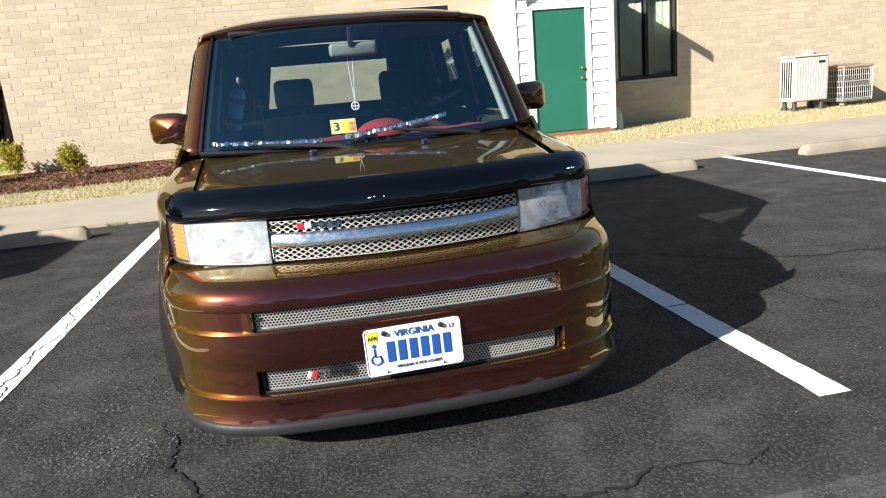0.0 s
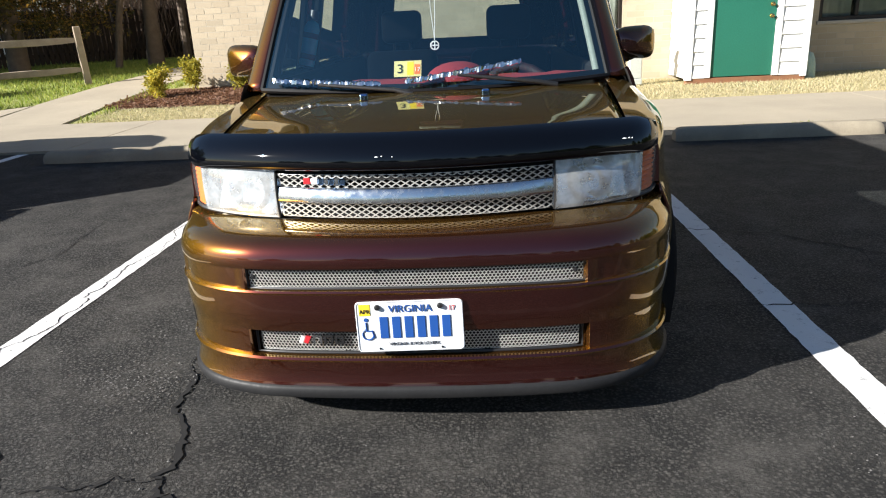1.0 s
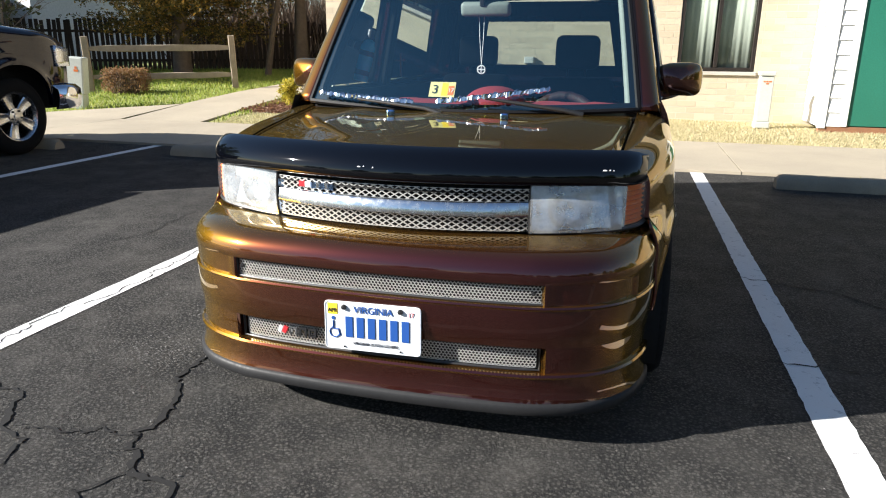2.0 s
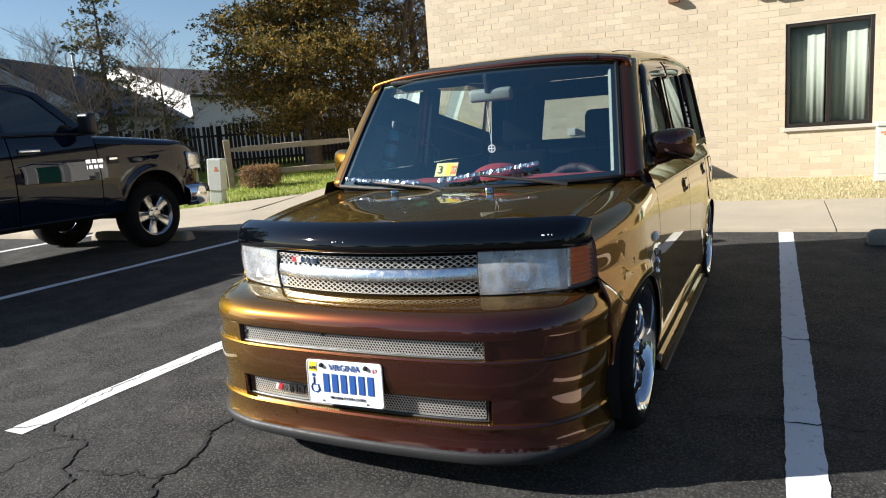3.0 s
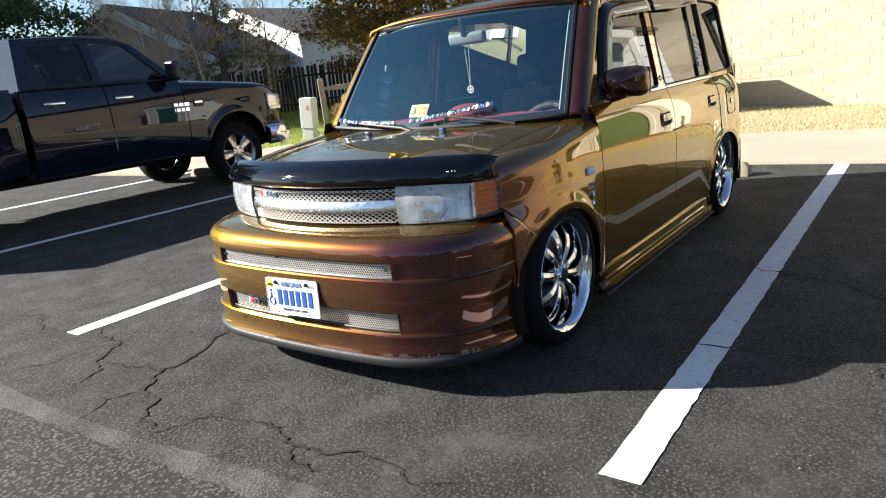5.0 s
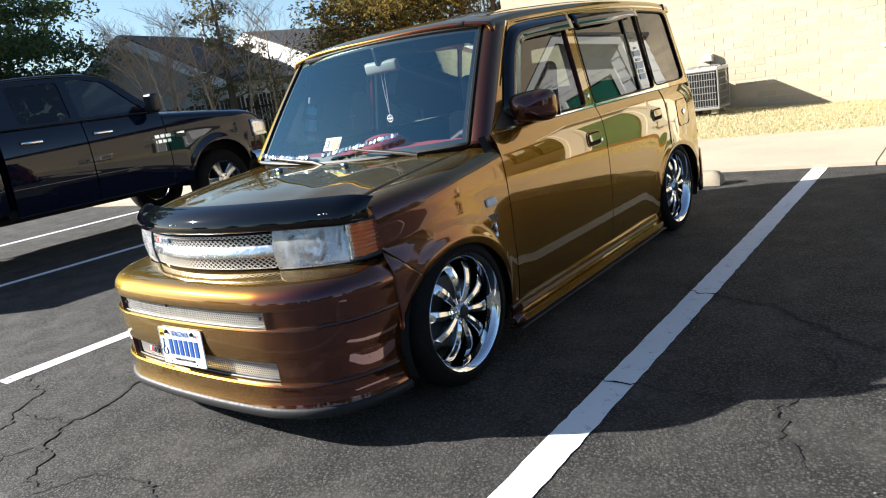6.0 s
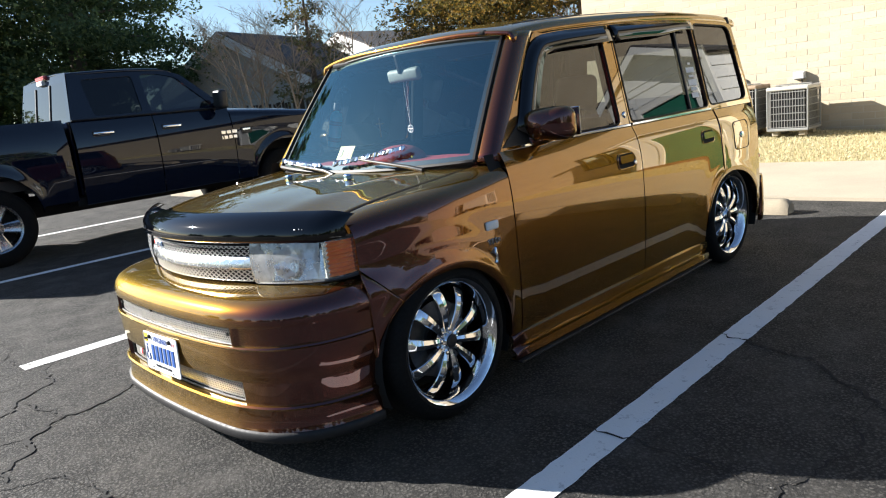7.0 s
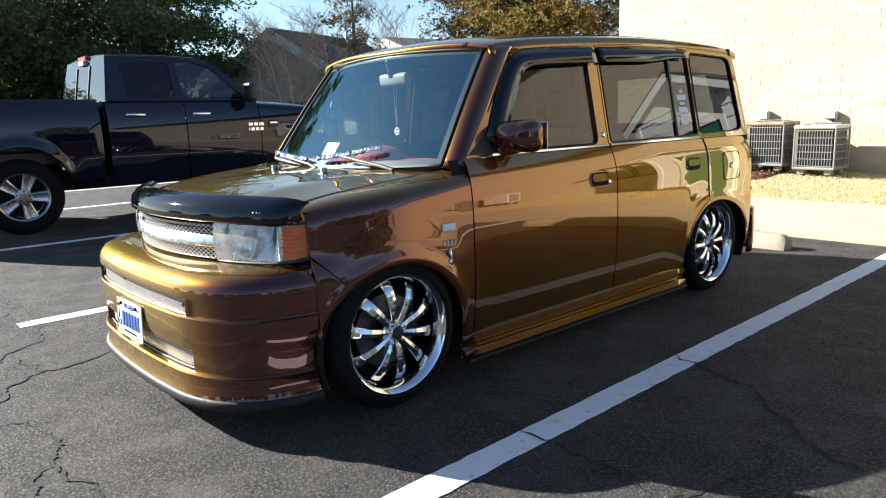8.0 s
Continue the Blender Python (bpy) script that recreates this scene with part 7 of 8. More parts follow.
def make_wheel():
    """Ten-spoke chrome wheel on a thin tyre; the outer face looks along plus x from the origin."""
    w = put("wheel", None, CAR, "ten-spoke chrome alloy wheel with a thin tyre")
    bm = bmesh.new()
    lathe(bm, [(0.232, -0.185), (0.262, -0.195), (0.290, -0.180), (0.302, -0.150), (0.303, -0.045), (0.296, -0.020), (0.275, 0.004), (0.250, 0.008), (0.236, -0.002), (0.232, -0.02)], 64, "x")
    part("tyre", bm, TYRE, w, smooth=40)
    bm = bmesh.new()
    lathe(bm, [(0.210, -0.046), (0.214, -0.030), (0.219, -0.014), (0.227, -0.003), (0.238, 0.004), (0.242, -0.002), (0.236, -0.008)], 64, "x")
    part("rim", bm, CHROME, w, smooth=40)
    bm = bmesh.new()
    lathe(bm, [(0.226, -0.19), (0.207, -0.15), (0.204, -0.08), (0.2095, -0.047)], 64, "x")
    part("barrel", bm, BARREL, w, smooth=40)
    bm = bmesh.new()
    lathe(bm, [(0.03, -0.115), (0.145, -0.115), (0.148, -0.110), (0.148, -0.098), (0.145, -0.094), (0.07, -0.094), (0.068, -0.08), (0.0, -0.078)], 40, "x")
    part("brake_disc", bm, BRAKE, w, smooth=40)
    part("brake_caliper", boxed((-0.13, 0.07, -0.07), (-0.075, 0.155, 0.07), 0.015, 2), BLACK_TRIM, w)
    # black disc stands in for the shade deep in the wheel
    bm = bmesh.new()
    lathe(bm, [(0.0, -0.17), (0.2, -0.17)], 24, "x")
    part("barrel_back", bm, SHADE_BLACK, w)
    V, F = [], []
    n = 12
    for k in range(n + 1):
        t = k / n
        r = lerp(0.030, 0.212, t)
        hw = lerp(0.010, 0.025, t**0.8)
        out = -0.030 + 0.014 * math.sin(t * math.pi) - 0.030 * t**5
        V += [(out - 0.026, -hw * 0.86, r), (out - 0.004, -hw, r), (out, -hw * 0.86, r), (out + 0.005, 0, r), (out, hw * 0.86, r), (out - 0.004, hw, r), (out - 0.026, hw * 0.86, r)]
    for i in range(n):
        for j in range(6):
            F.append((i * 7 + j, i * 7 + j + 1, (i + 1) * 7 + j + 1, (i + 1) * 7 + j))
    spoke = mesh_of("spoke", V, F, CHROME, 25)
    for k in range(10):
        put("spoke", spoke, w, at=pose(0, 0, 0, 36 * k))
    bm = bmesh.new()
    lathe(bm, [(0.0, -0.012), (0.028, -0.014), (0.033, -0.020), (0.036, -0.034), (0.058, -0.038), (0.064, -0.060)], 30, "x")
    part("hub", bm, CHROME, w, smooth=35)
    bm = bmesh.new()
    lathe(bm, [(0.0, -0.004), (0.020, -0.006), (0.026, -0.012)], 24, "x")
    part("hub_cap", bm, BLACK_TRIM, w, smooth=35)
    for k in range(5):
        bm = bmesh.new()
        a = 2 * math.pi * k / 5 + 0.3
        lathe(bm, [(0.0, -0.016), (0.007, -0.018), (0.009, -0.04)], 8, "x", Matrix.Translation((0, 0.047 * math.cos(a), 0.047 * math.sin(a))))
        part("lug_nut", bm, CHROME, w)
    return w


WHEEL = make_wheel()
WHEEL.matrix_basis = pose(0.842, AXLES[0], 0.302, 7)
for s, c, turn in ((1, AXLES[1], 20), (-1, AXLES[0], 4), (-1, AXLES[1], 9)):
    m = pose(s * 0.842, c, 0.302, turn) if s > 0 else pose(s * 0.842, c, 0.302, turn, 0, 180)
    copy_thing(WHEEL, m)


def make_plate():
    root = put("number_plate", None, CAR, "white state number plate with blue print")
    at = pose(-0.012, -0.0135, 0.351, -3, -1.0, 0)
    bm = bmesh.new()
    loop = rounded([(-0.1525, -0.076), (0.1525, -0.076), (0.1525, 0.076), (-0.1525, 0.076)], 0.014)
    bm.faces.new([bm.verts.new((p.x, 0, p.y)) for p in loop])
    solid(part("plate", bm, PLATE_WHITE, root, at=at), 0.002)
    rim = bmesh.new()
    tube(rim, [(p.x * 0.985, -0.0015, p.y * 0.97) for p in loop + loop[:1]], 0.0016, 5, False)
    part("plate_rim", rim, PLATE_WHITE, root, at=at)

    def text(words, size, x, z, mat, name="plate_word"):
        cu = bpy.data.curves.new(name, "FONT")
        cu.body, cu.size, cu.align_x, cu.align_y, cu.extrude = words, size, "CENTER", "CENTER", 0.0006
        tmp = bpy.data.objects.new(name, cu)
        scene.collection.objects.link(tmp)
        me = bpy.data.meshes.new_from_object(tmp.evaluated_get(bpy.context.evaluated_depsgraph_get()))
        bpy.data.objects.remove(tmp)
        me.materials.clear()
        me.materials.append(mat)
        put(name, me, root, at=at @ pose(x, -0.003, z, 90, 0, 0))

    text("VIRGINIA", 0.030, 0.004, 0.052, PLATE_BLUE)
    text("VIRGINIA IS FOR LOVERS", 0.0130, 0.010, -0.053, PLATE_DARK)
    text("17", 0.020, 0.121, 0.050, STICKER_RED)
    text("APR", 0.017, -0.126, 0.046, PLATE_DARK)
    part("month_sticker", boxed((-0.142, -0.0022, 0.034), (-0.110, -0.0015, 0.068)), STICKER_YELLOW, root, at=at)
    # the number itself, as plain bars
    for k in range(6):
        x = -0.085 + 0.0355 * k
        part("number_bar", boxed((x, -0.0035, -0.035), (x + 0.024, -0.0018, 0.030), 0.0008, 1), PLATE_BLUE, root, at=at)
    # access symbol: a head, a seated line and a wheel
    bm = bmesh.new()
    lathe(bm, [(0.0, -0.001), (0.006, -0.001), (0.006, 0.0)], 12, "y", pose(-0.124, -0.002, 0.022))
    tube(bm, [(-0.124, -0.002, 0.014), (-0.124, -0.002, -0.012), (-0.108, -0.002, -0.012), (-0.103, -0.002, -0.032)], 0.0028, 6)
    tube(bm, [(-0.120 + 0.016 * math.cos(a), -0.002, -0.022 + 0.016 * math.sin(a)) for a in spaced(2.0, 6.2, 14)], 0.0024, 6)
    part("access_symbol", bm, PLATE_BLUE, root, at=at)
    for x, z in ((-0.089, 0.058), (0.089, 0.058), (-0.089, -0.066), (0.089, -0.066)):
        bm = bmesh.new()
        lathe(bm, [(0.0, -0.009), (0.006, -0.008), (0.0085, -0.002), (0.0085, 0.0)] if z > 0 else [(0.0, -0.003), (0.003, -0.003), (0.003, 0.0)], 14, "y", pose(x, -0.0015, z))
        part("plate_bolt", bm, BLACK_TRIM, root, at=at)


make_plate()


def make_wipers():
    rng = random.Random(6)
    for name, u0, u1, v0, v1 in (("wiper", -0.93, -0.28, 0.055, 0.040), ("wiper", -0.14, 0.52, 0.050, 0.140)):
        root = put(name, None, CAR, "wiper wrapped in crumpled chrome foil")
        bm = bmesh.new()
        rings = []
        n = 70
        for k in range(n + 1):
            p = glass_point(lerp(u0, u1, k / n), lerp(v0, v1, k / n)) + Vector((0, -0.030, 0.010))
            w = 0.0115 * (0.5 if k in (0, n) else 1.0) * (1 + 0.18 * math.sin(k * 0.9))
            rings.append([bm.verts.new(p + Vector((rng.uniform(-0.003, 0.003), a * w + rng.uniform(-0.0035, 0.0035), b * w + rng.uniform(-0.0035, 0.0035)))) for a, b in ((-1, -0.5), (-0.6, 0.7), (0.4, 1.0), (0.9, 0.2), (0.5, -0.8))])
        for a, b in zip(rings, rings[1:]):
            for k in range(5):
                bm.faces.new((a[k], b[k], b[(k + 1) % 5], a[(k + 1) % 5]))
        bm.faces.new(rings[0])
        bm.faces.new(rings[-1][::-1])
        part("foil_wrap", bm, FOIL, root)
        bm = bmesh.new()
        a, b = lerp(u0, u1, 0.45), lerp(u0, u1, 1.06)
        tube(bm, [glass_point(a, lerp(v0, v1, 0.45)) + Vector((0, -0.05, 0.005)), glass_point(b, 0.02) + Vector((0.03, -0.045, 0.0)), glass_point(b + 0.10, 0.0) + Vector((0.03, -0.035, -0.008))], [0.006, 0.009, 0.011], 8)
        part("wiper_arm", bm, BLACK_TRIM, root, smooth=50)


make_wipers()


def make_cabin():
    """Dash with a red carpet, seats, wheel and what hangs and lies inside."""
    V, F = grid_mesh(lambda i, j: (lerp(-0.69, 0.69, i / 24), lerp(1.03 + 0.09 * lerp(-1, 1, i / 24) ** 2, 1.48, j / 8), 0.915 + 0.018 * math.sin(j / 8 * math.pi) + 0.006 * math.sin(i * 1.7) * math.sin(j)), 25, 9)
    put("dash_carpet", mesh_of("dash_carpet", V, F, RED_MAT, 60), CAR, "red carpet mat over the dashboard")
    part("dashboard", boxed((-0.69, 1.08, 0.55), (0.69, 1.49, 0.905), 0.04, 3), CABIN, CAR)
    bm = bmesh.new()
    bmesh.ops.create_uvsphere(bm, u_segments=24, v_segments=12, radius=1.0, matrix=pose(0.10, 1.22, 0.925) @ Matrix.Diagonal((0.135, 0.13, 0.075, 1)))
    part("dash_hump", bm, RED_MAT, CAR, "red carpet hump over the instruments", 60)
    sw = put("steering_wheel", None, CAR, "steering wheel in a braided dark and red cover")
    bm = bmesh.new()
    m = pose(0.36, 1.55, 0.795, -30)
    pts = [m @ Vector((0.165 * math.cos(a), 0, 0.165 * math.sin(a))) for a in spaced(0, 2 * math.pi, 40)]
    tube(bm, pts, [0.026 if k % 2 else 0.023 for k in range(41)], 10, False)
    part("wheel_cover", bm, mottled("braided_cover", (0.010, 0.008, 0.009), (0.045, 0.012, 0.014), 60, 0.6, fine=140, bump=0.5), sw, smooth=60)
    bm = bmesh.new()
    for a in (0.0, math.pi, -math.pi / 2):
        tube(bm, [m @ Vector((0, 0.02, 0)), m @ Vector((0.18 * math.cos(a), 0, 0.18 * math.sin(a)))], 0.014, 8)
    lathe(bm, [(0.0, -0.03), (0.06, -0.025), (0.07, 0.01), (0.0, 0.03)], 20, "y", m)
    part("wheel_hub", bm, CABIN, sw, smooth=60)
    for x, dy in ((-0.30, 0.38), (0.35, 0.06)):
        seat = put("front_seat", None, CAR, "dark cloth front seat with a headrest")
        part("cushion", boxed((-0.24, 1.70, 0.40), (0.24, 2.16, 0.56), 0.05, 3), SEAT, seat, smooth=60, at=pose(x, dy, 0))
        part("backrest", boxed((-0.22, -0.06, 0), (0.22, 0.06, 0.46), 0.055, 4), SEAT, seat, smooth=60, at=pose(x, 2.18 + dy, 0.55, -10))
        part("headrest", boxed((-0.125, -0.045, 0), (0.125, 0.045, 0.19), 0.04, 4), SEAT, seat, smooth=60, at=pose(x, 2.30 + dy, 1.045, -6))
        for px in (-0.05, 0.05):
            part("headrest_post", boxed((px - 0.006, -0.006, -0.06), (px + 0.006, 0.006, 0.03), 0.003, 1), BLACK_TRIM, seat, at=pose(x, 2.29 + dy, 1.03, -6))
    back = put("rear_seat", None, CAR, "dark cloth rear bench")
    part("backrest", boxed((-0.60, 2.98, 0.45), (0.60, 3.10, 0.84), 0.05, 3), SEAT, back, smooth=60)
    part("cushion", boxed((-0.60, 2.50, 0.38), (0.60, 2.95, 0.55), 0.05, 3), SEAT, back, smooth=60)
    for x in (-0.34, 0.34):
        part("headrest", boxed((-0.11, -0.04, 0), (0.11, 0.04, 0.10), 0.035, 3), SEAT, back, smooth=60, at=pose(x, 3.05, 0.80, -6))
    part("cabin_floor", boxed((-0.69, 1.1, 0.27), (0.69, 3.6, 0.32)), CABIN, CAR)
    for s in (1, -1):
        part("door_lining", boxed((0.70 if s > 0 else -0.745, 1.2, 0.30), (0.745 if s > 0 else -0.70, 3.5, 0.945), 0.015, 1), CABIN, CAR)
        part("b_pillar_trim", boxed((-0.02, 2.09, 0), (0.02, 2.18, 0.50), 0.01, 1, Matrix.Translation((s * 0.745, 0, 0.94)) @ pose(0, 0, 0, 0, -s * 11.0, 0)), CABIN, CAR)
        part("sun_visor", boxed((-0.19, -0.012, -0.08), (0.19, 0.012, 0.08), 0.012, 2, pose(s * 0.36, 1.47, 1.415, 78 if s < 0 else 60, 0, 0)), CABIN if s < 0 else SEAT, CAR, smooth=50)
    mirror = put("rear_view_mirror", None, CAR, "pale-backed rear view mirror")
    part("mirror_back", boxed((-0.115, -0.02, -0.032), (0.115, 0.015, 0.032), 0.018, 3, pose(0.012, 1.40, 1.325, 8)), CREAM, mirror, smooth=60)
    part("mirror_stem", boxed((-0.012, -0.012, 0), (0.012, 0.012, 0.09), 0.005, 1, pose(0.0, 1.385, 1.335, 12)), BLACK_TRIM, mirror)
    hang = put("pendant", None, CAR, "silver pendant on a thin chain under the mirror")
    bm = bmesh.new()
    for dx in (-0.014, 0.014):
        tube(bm, [(-0.01 + dx, 1.415, 1.345), (-0.008 + dx * 0.6, 1.415, 1.2), (-0.006, 1.415, 1.085)], 0.0016, 5, False)
    part("chain", bm, WHITE_PRINT, hang)
    bm = bmesh.new()
    tube(bm, [(-0.006 + 0.018 * math.cos(a), 1.415, 1.062 + 0.018 * math.sin(a)) for a in spaced(0, 2 * math.pi, 20)], 0.0032, 6, False)
    tube(bm, [(-0.024, 1.415, 1.062), (0.012, 1.415, 1.062)], 0.0035, 6)
    tube(bm, [(-0.006, 1.415, 1.044), (-0.006, 1.415, 1.080)], 0.0035, 6)
    part("medallion", bm, WHITE_PRINT, hang)
    can = put("blue_bottle", None, CAR, "blue metal bottle strapped to the pillar")
    bm = bmesh.new()
    m = pose(-0.555, 1.36, 1.10, -6, 14, 0)
    lathe(bm, [(0.0, -0.10), (0.032, -0.10), (0.034, -0.09), (0.034, 0.06), (0.026, 0.085), (0.012, 0.095), (0.0, 0.095)], 20, "z", m)
    part("bottle", bm, BLUE_CAN, can, smooth=50)
    bm = bmesh.new()
    lathe(bm, [(0.0, 0.14), (0.020, 0.138), (0.022, 0.10), (0.0, 0.096)], 16, "z", m)
    part("bottle_cap", bm, BLACK_TRIM, can, smooth=50)
    for z in (-0.06, 0.03):
        bm = bmesh.new()
        lathe(bm, [(0.036, z - 0.012), (0.037, z), (0.036, z + 0.012)], 20, "z", m)
        part("strap", bm, BLACK_TRIM, can, smooth=50)
    # inspection sticker behind the glass, with its month and year
    m = Matrix.Translation(glass_point(-0.135, 0.145) + Vector((0, 0.012, 0))) @ pose(0, 0, 0, -35, 0, 0)
    st = put("inspection_sticker", None, CAR, "yellow and orange inspection sticker behind the windshield")
    part("sticker_paper", boxed((-0.055, 0, -0.036), (0.055, 0.001, 0.036)), mottled("cream_paper", (0.72, 0.60, 0.28), (0.66, 0.54, 0.24), 20, 0.6, bump=0), st, at=m)
    part("sticker_print", boxed((-0.002, -0.001, -0.030), (0.024, -0.0005, 0.030)), STICKER_YELLOW, st, at=m)
    part("sticker_print", boxed((0.027, -0.001, -0.026), (0.050, -0.0005, 0.018)), STICKER_ORANGE, st, at=m)
    for words, size, x, z, mat in (("3", 0.058, -0.030, -0.020, PLATE_DARK), ("17", 0.026, 0.0385, -0.014, WHITE_PRINT)):
        cu = bpy.data.curves.new("sticker_number", "FONT")
        cu.body, cu.size, cu.align_x, cu.extrude = words, size, "CENTER", 0.0004
        cu.materials.append(mat)
        put("sticker_number", cu, st, at=m @ pose(x, -0.0022, z, 90))
    bm = bmesh.new()
    tube(bm, [(-0.46, 1.6, 1.13), (-0.46, 1.6, 1.02)], 0.004, 6)
    tube(bm, [(-0.49, 1.6, 1.095), (-0.43, 1.6, 1.095)], 0.004, 6)
    part("wooden_cross", bm, mottled("light_wood", (0.35, 0.2, 0.09), (0.25, 0.14, 0.06), 20, 0.6), CAR)


make_cabin()


def face_outwards(root):
    """Turns the single-sheet panels of the car so that their faces look out."""
    mid = Vector((0, 1.9, 0.62))
    for ob in root.children_recursive:
        if ob.type != "MESH" or ob.data.name.split(".")[0] not in {"front_bumper", "bumper_end", "front_lip", "corner_skirt", "grille_bar", "lens", "hood", "windshield", "a_pillar", "roof", "side_skirt", "mirror_cap", "tailgate", "rear_bumper", "d_pillar", "fender", "front_door", "rear_door", "quarter_panel", "rear_quarter", "window_visor", "fuel_door", "side_window", "rear_window", "hood_deflector"}:
            continue
        me = ob.data
        ref = Vector((0.838 if me.vertices[0].co.x > 0 else -0.838, 1.21, 1.035)) if me.name.startswith("mirror_cap") else mid
        if me.name.startswith(("hood", "roof", "windshield")):
            ref = Vector((0, 1.9, -1.0))
        if sum((p.center - ref).dot(p.normal) * p.area for p in me.polygons) < 0:
            me.flip_normals()


face_outwards(CAR)


def lengthen_tail(y0=3.25, k=0.40):
    """Draws out the body behind the rear axle to its full overhang."""
    done = set()
    for ob in CAR.children_recursive:
        if ob.type != "MESH" or ob.data.name in done or ob.parent.name.startswith("wheel"):
            continue
        done.add(ob.data.name)
        m = ob.matrix_basis.copy()
        up = ob.parent
        while up is not None and up != CAR:
            m = up.matrix_basis @ m
            up = up.parent
        back = m.inverted()
        for v in ob.data.vertices:
            w = m @ v.co
            if w.y > y0:
                w.y += k * (w.y - y0)
                v.co = back @ w


lengthen_tail()


# ---- pickup truck ----
TRUCK_PAINT = Nodes("black_truck_paint", (0.003, 0.006, 0.016), 0.4, 0.0, Specular_IOR_Level=0.0, Coat_Weight=1.0, Coat_Roughness=0.01).mat
REAR_GLASS = glass_mat("truck_rear_glass", (0.05, 0.055, 0.055), ior=1.45)
TRUCK_GLASS = glass_mat("truck_door_glass", (0.36, 0.44, 0.44), ior=1.7)
ALLOY = mottled("satin_alloy", (0.55, 0.55, 0.56), (0.46, 0.46, 0.47), 8, 0.25, 1.0, bump=0)
TRUCK = thing("pickup_truck", "black extended-cab pickup truck with silver wheels and chrome bumper", "pickup truck", at=pose(-6.69, 0.28, 0))
T_AXLES = (0.45, 4.02)
T_SIDE = [(0.46, 0.955), (0.60, 0.985), (0.80, 1.008), (0.95, 1.014), (1.08, 1.010), (1.18, 0.998), (1.28, 0.974), (1.38, 0.938)]


def t_width(y, z):
    w = curve_at(T_SIDE, z)
    if y > 4.3:
        w -= 0.16 * ((y - 4.3) / 0.62) ** 2
    if y < 1.3:
        w += 0.012
    for c in T_AXLES:
        rho = math.hypot(y - c, z - 0.43) / 0.49
        if z > 0.3:
            w += 0.03 * math.exp(-(((rho - 1.03) / 0.13) ** 2))
    return w


def t_arch(y, c, k=1.0):
    u = (y - c) / (0.485 * k)
    return 0.43 + 0.50 * k * math.sqrt(max(0.0, 1 - abs(u) ** 2.3))


def t_upper(z):
    return 0.955 - 0.32 * (z - 1.36)


def truck_panel(name, ys, lower, upper, rows, s, extra=None):
    cols = []
    for y in ys:
        a, b = lower(y), upper(y)
        col = [(s * t_width(y, lerp(a, b, j / rows)), y, lerp(a, b, j / rows)) for j in range(rows + 1)]
        if extra:
            col += [(s * x, y, z) for x, z in extra(y)]
        cols.append([(col[0][0] - s * 0.05, y, col[0][2] + 0.003)] + col)
    cols = [[(x - s * 0.03, y + 0.001, z) for x, y, z in cols[0]]] + cols + [[(x - s * 0.03, y - 0.001, z) for x, y, z in cols[-1]]]
    n = len(cols[0])
    F = [(i * n + j, (i + 1) * n + j, (i + 1) * n + j + 1, i * n + j + 1) for i in range(len(cols) - 1) for j in range(n - 1)]
    return put(name, mesh_of(name, [p for c in cols for p in c], F if s > 0 else [f[::-1] for f in F], TRUCK_PAINT, 38), TRUCK)


T_HOOD = [(3.2, 1.37), (3.6, 1.345), (4.2, 1.30), (4.7, 1.245), (4.92, 1.17)]


def t_shoulder(y):
    top = curve_at(T_HOOD, y)
    x0, x1 = t_width(y, top - 0.10), 0.74 if y < 4.4 else 0.74 - 0.10 * ((y - 4.4) / 0.5) ** 2
    return [(x1 + (x0 - x1) * math.cos(k / 6 * math.pi / 2) ** 0.7, top - 0.10 + 0.10 * math.sin(k / 6 * math.pi / 2)) for k in range(1, 7)]


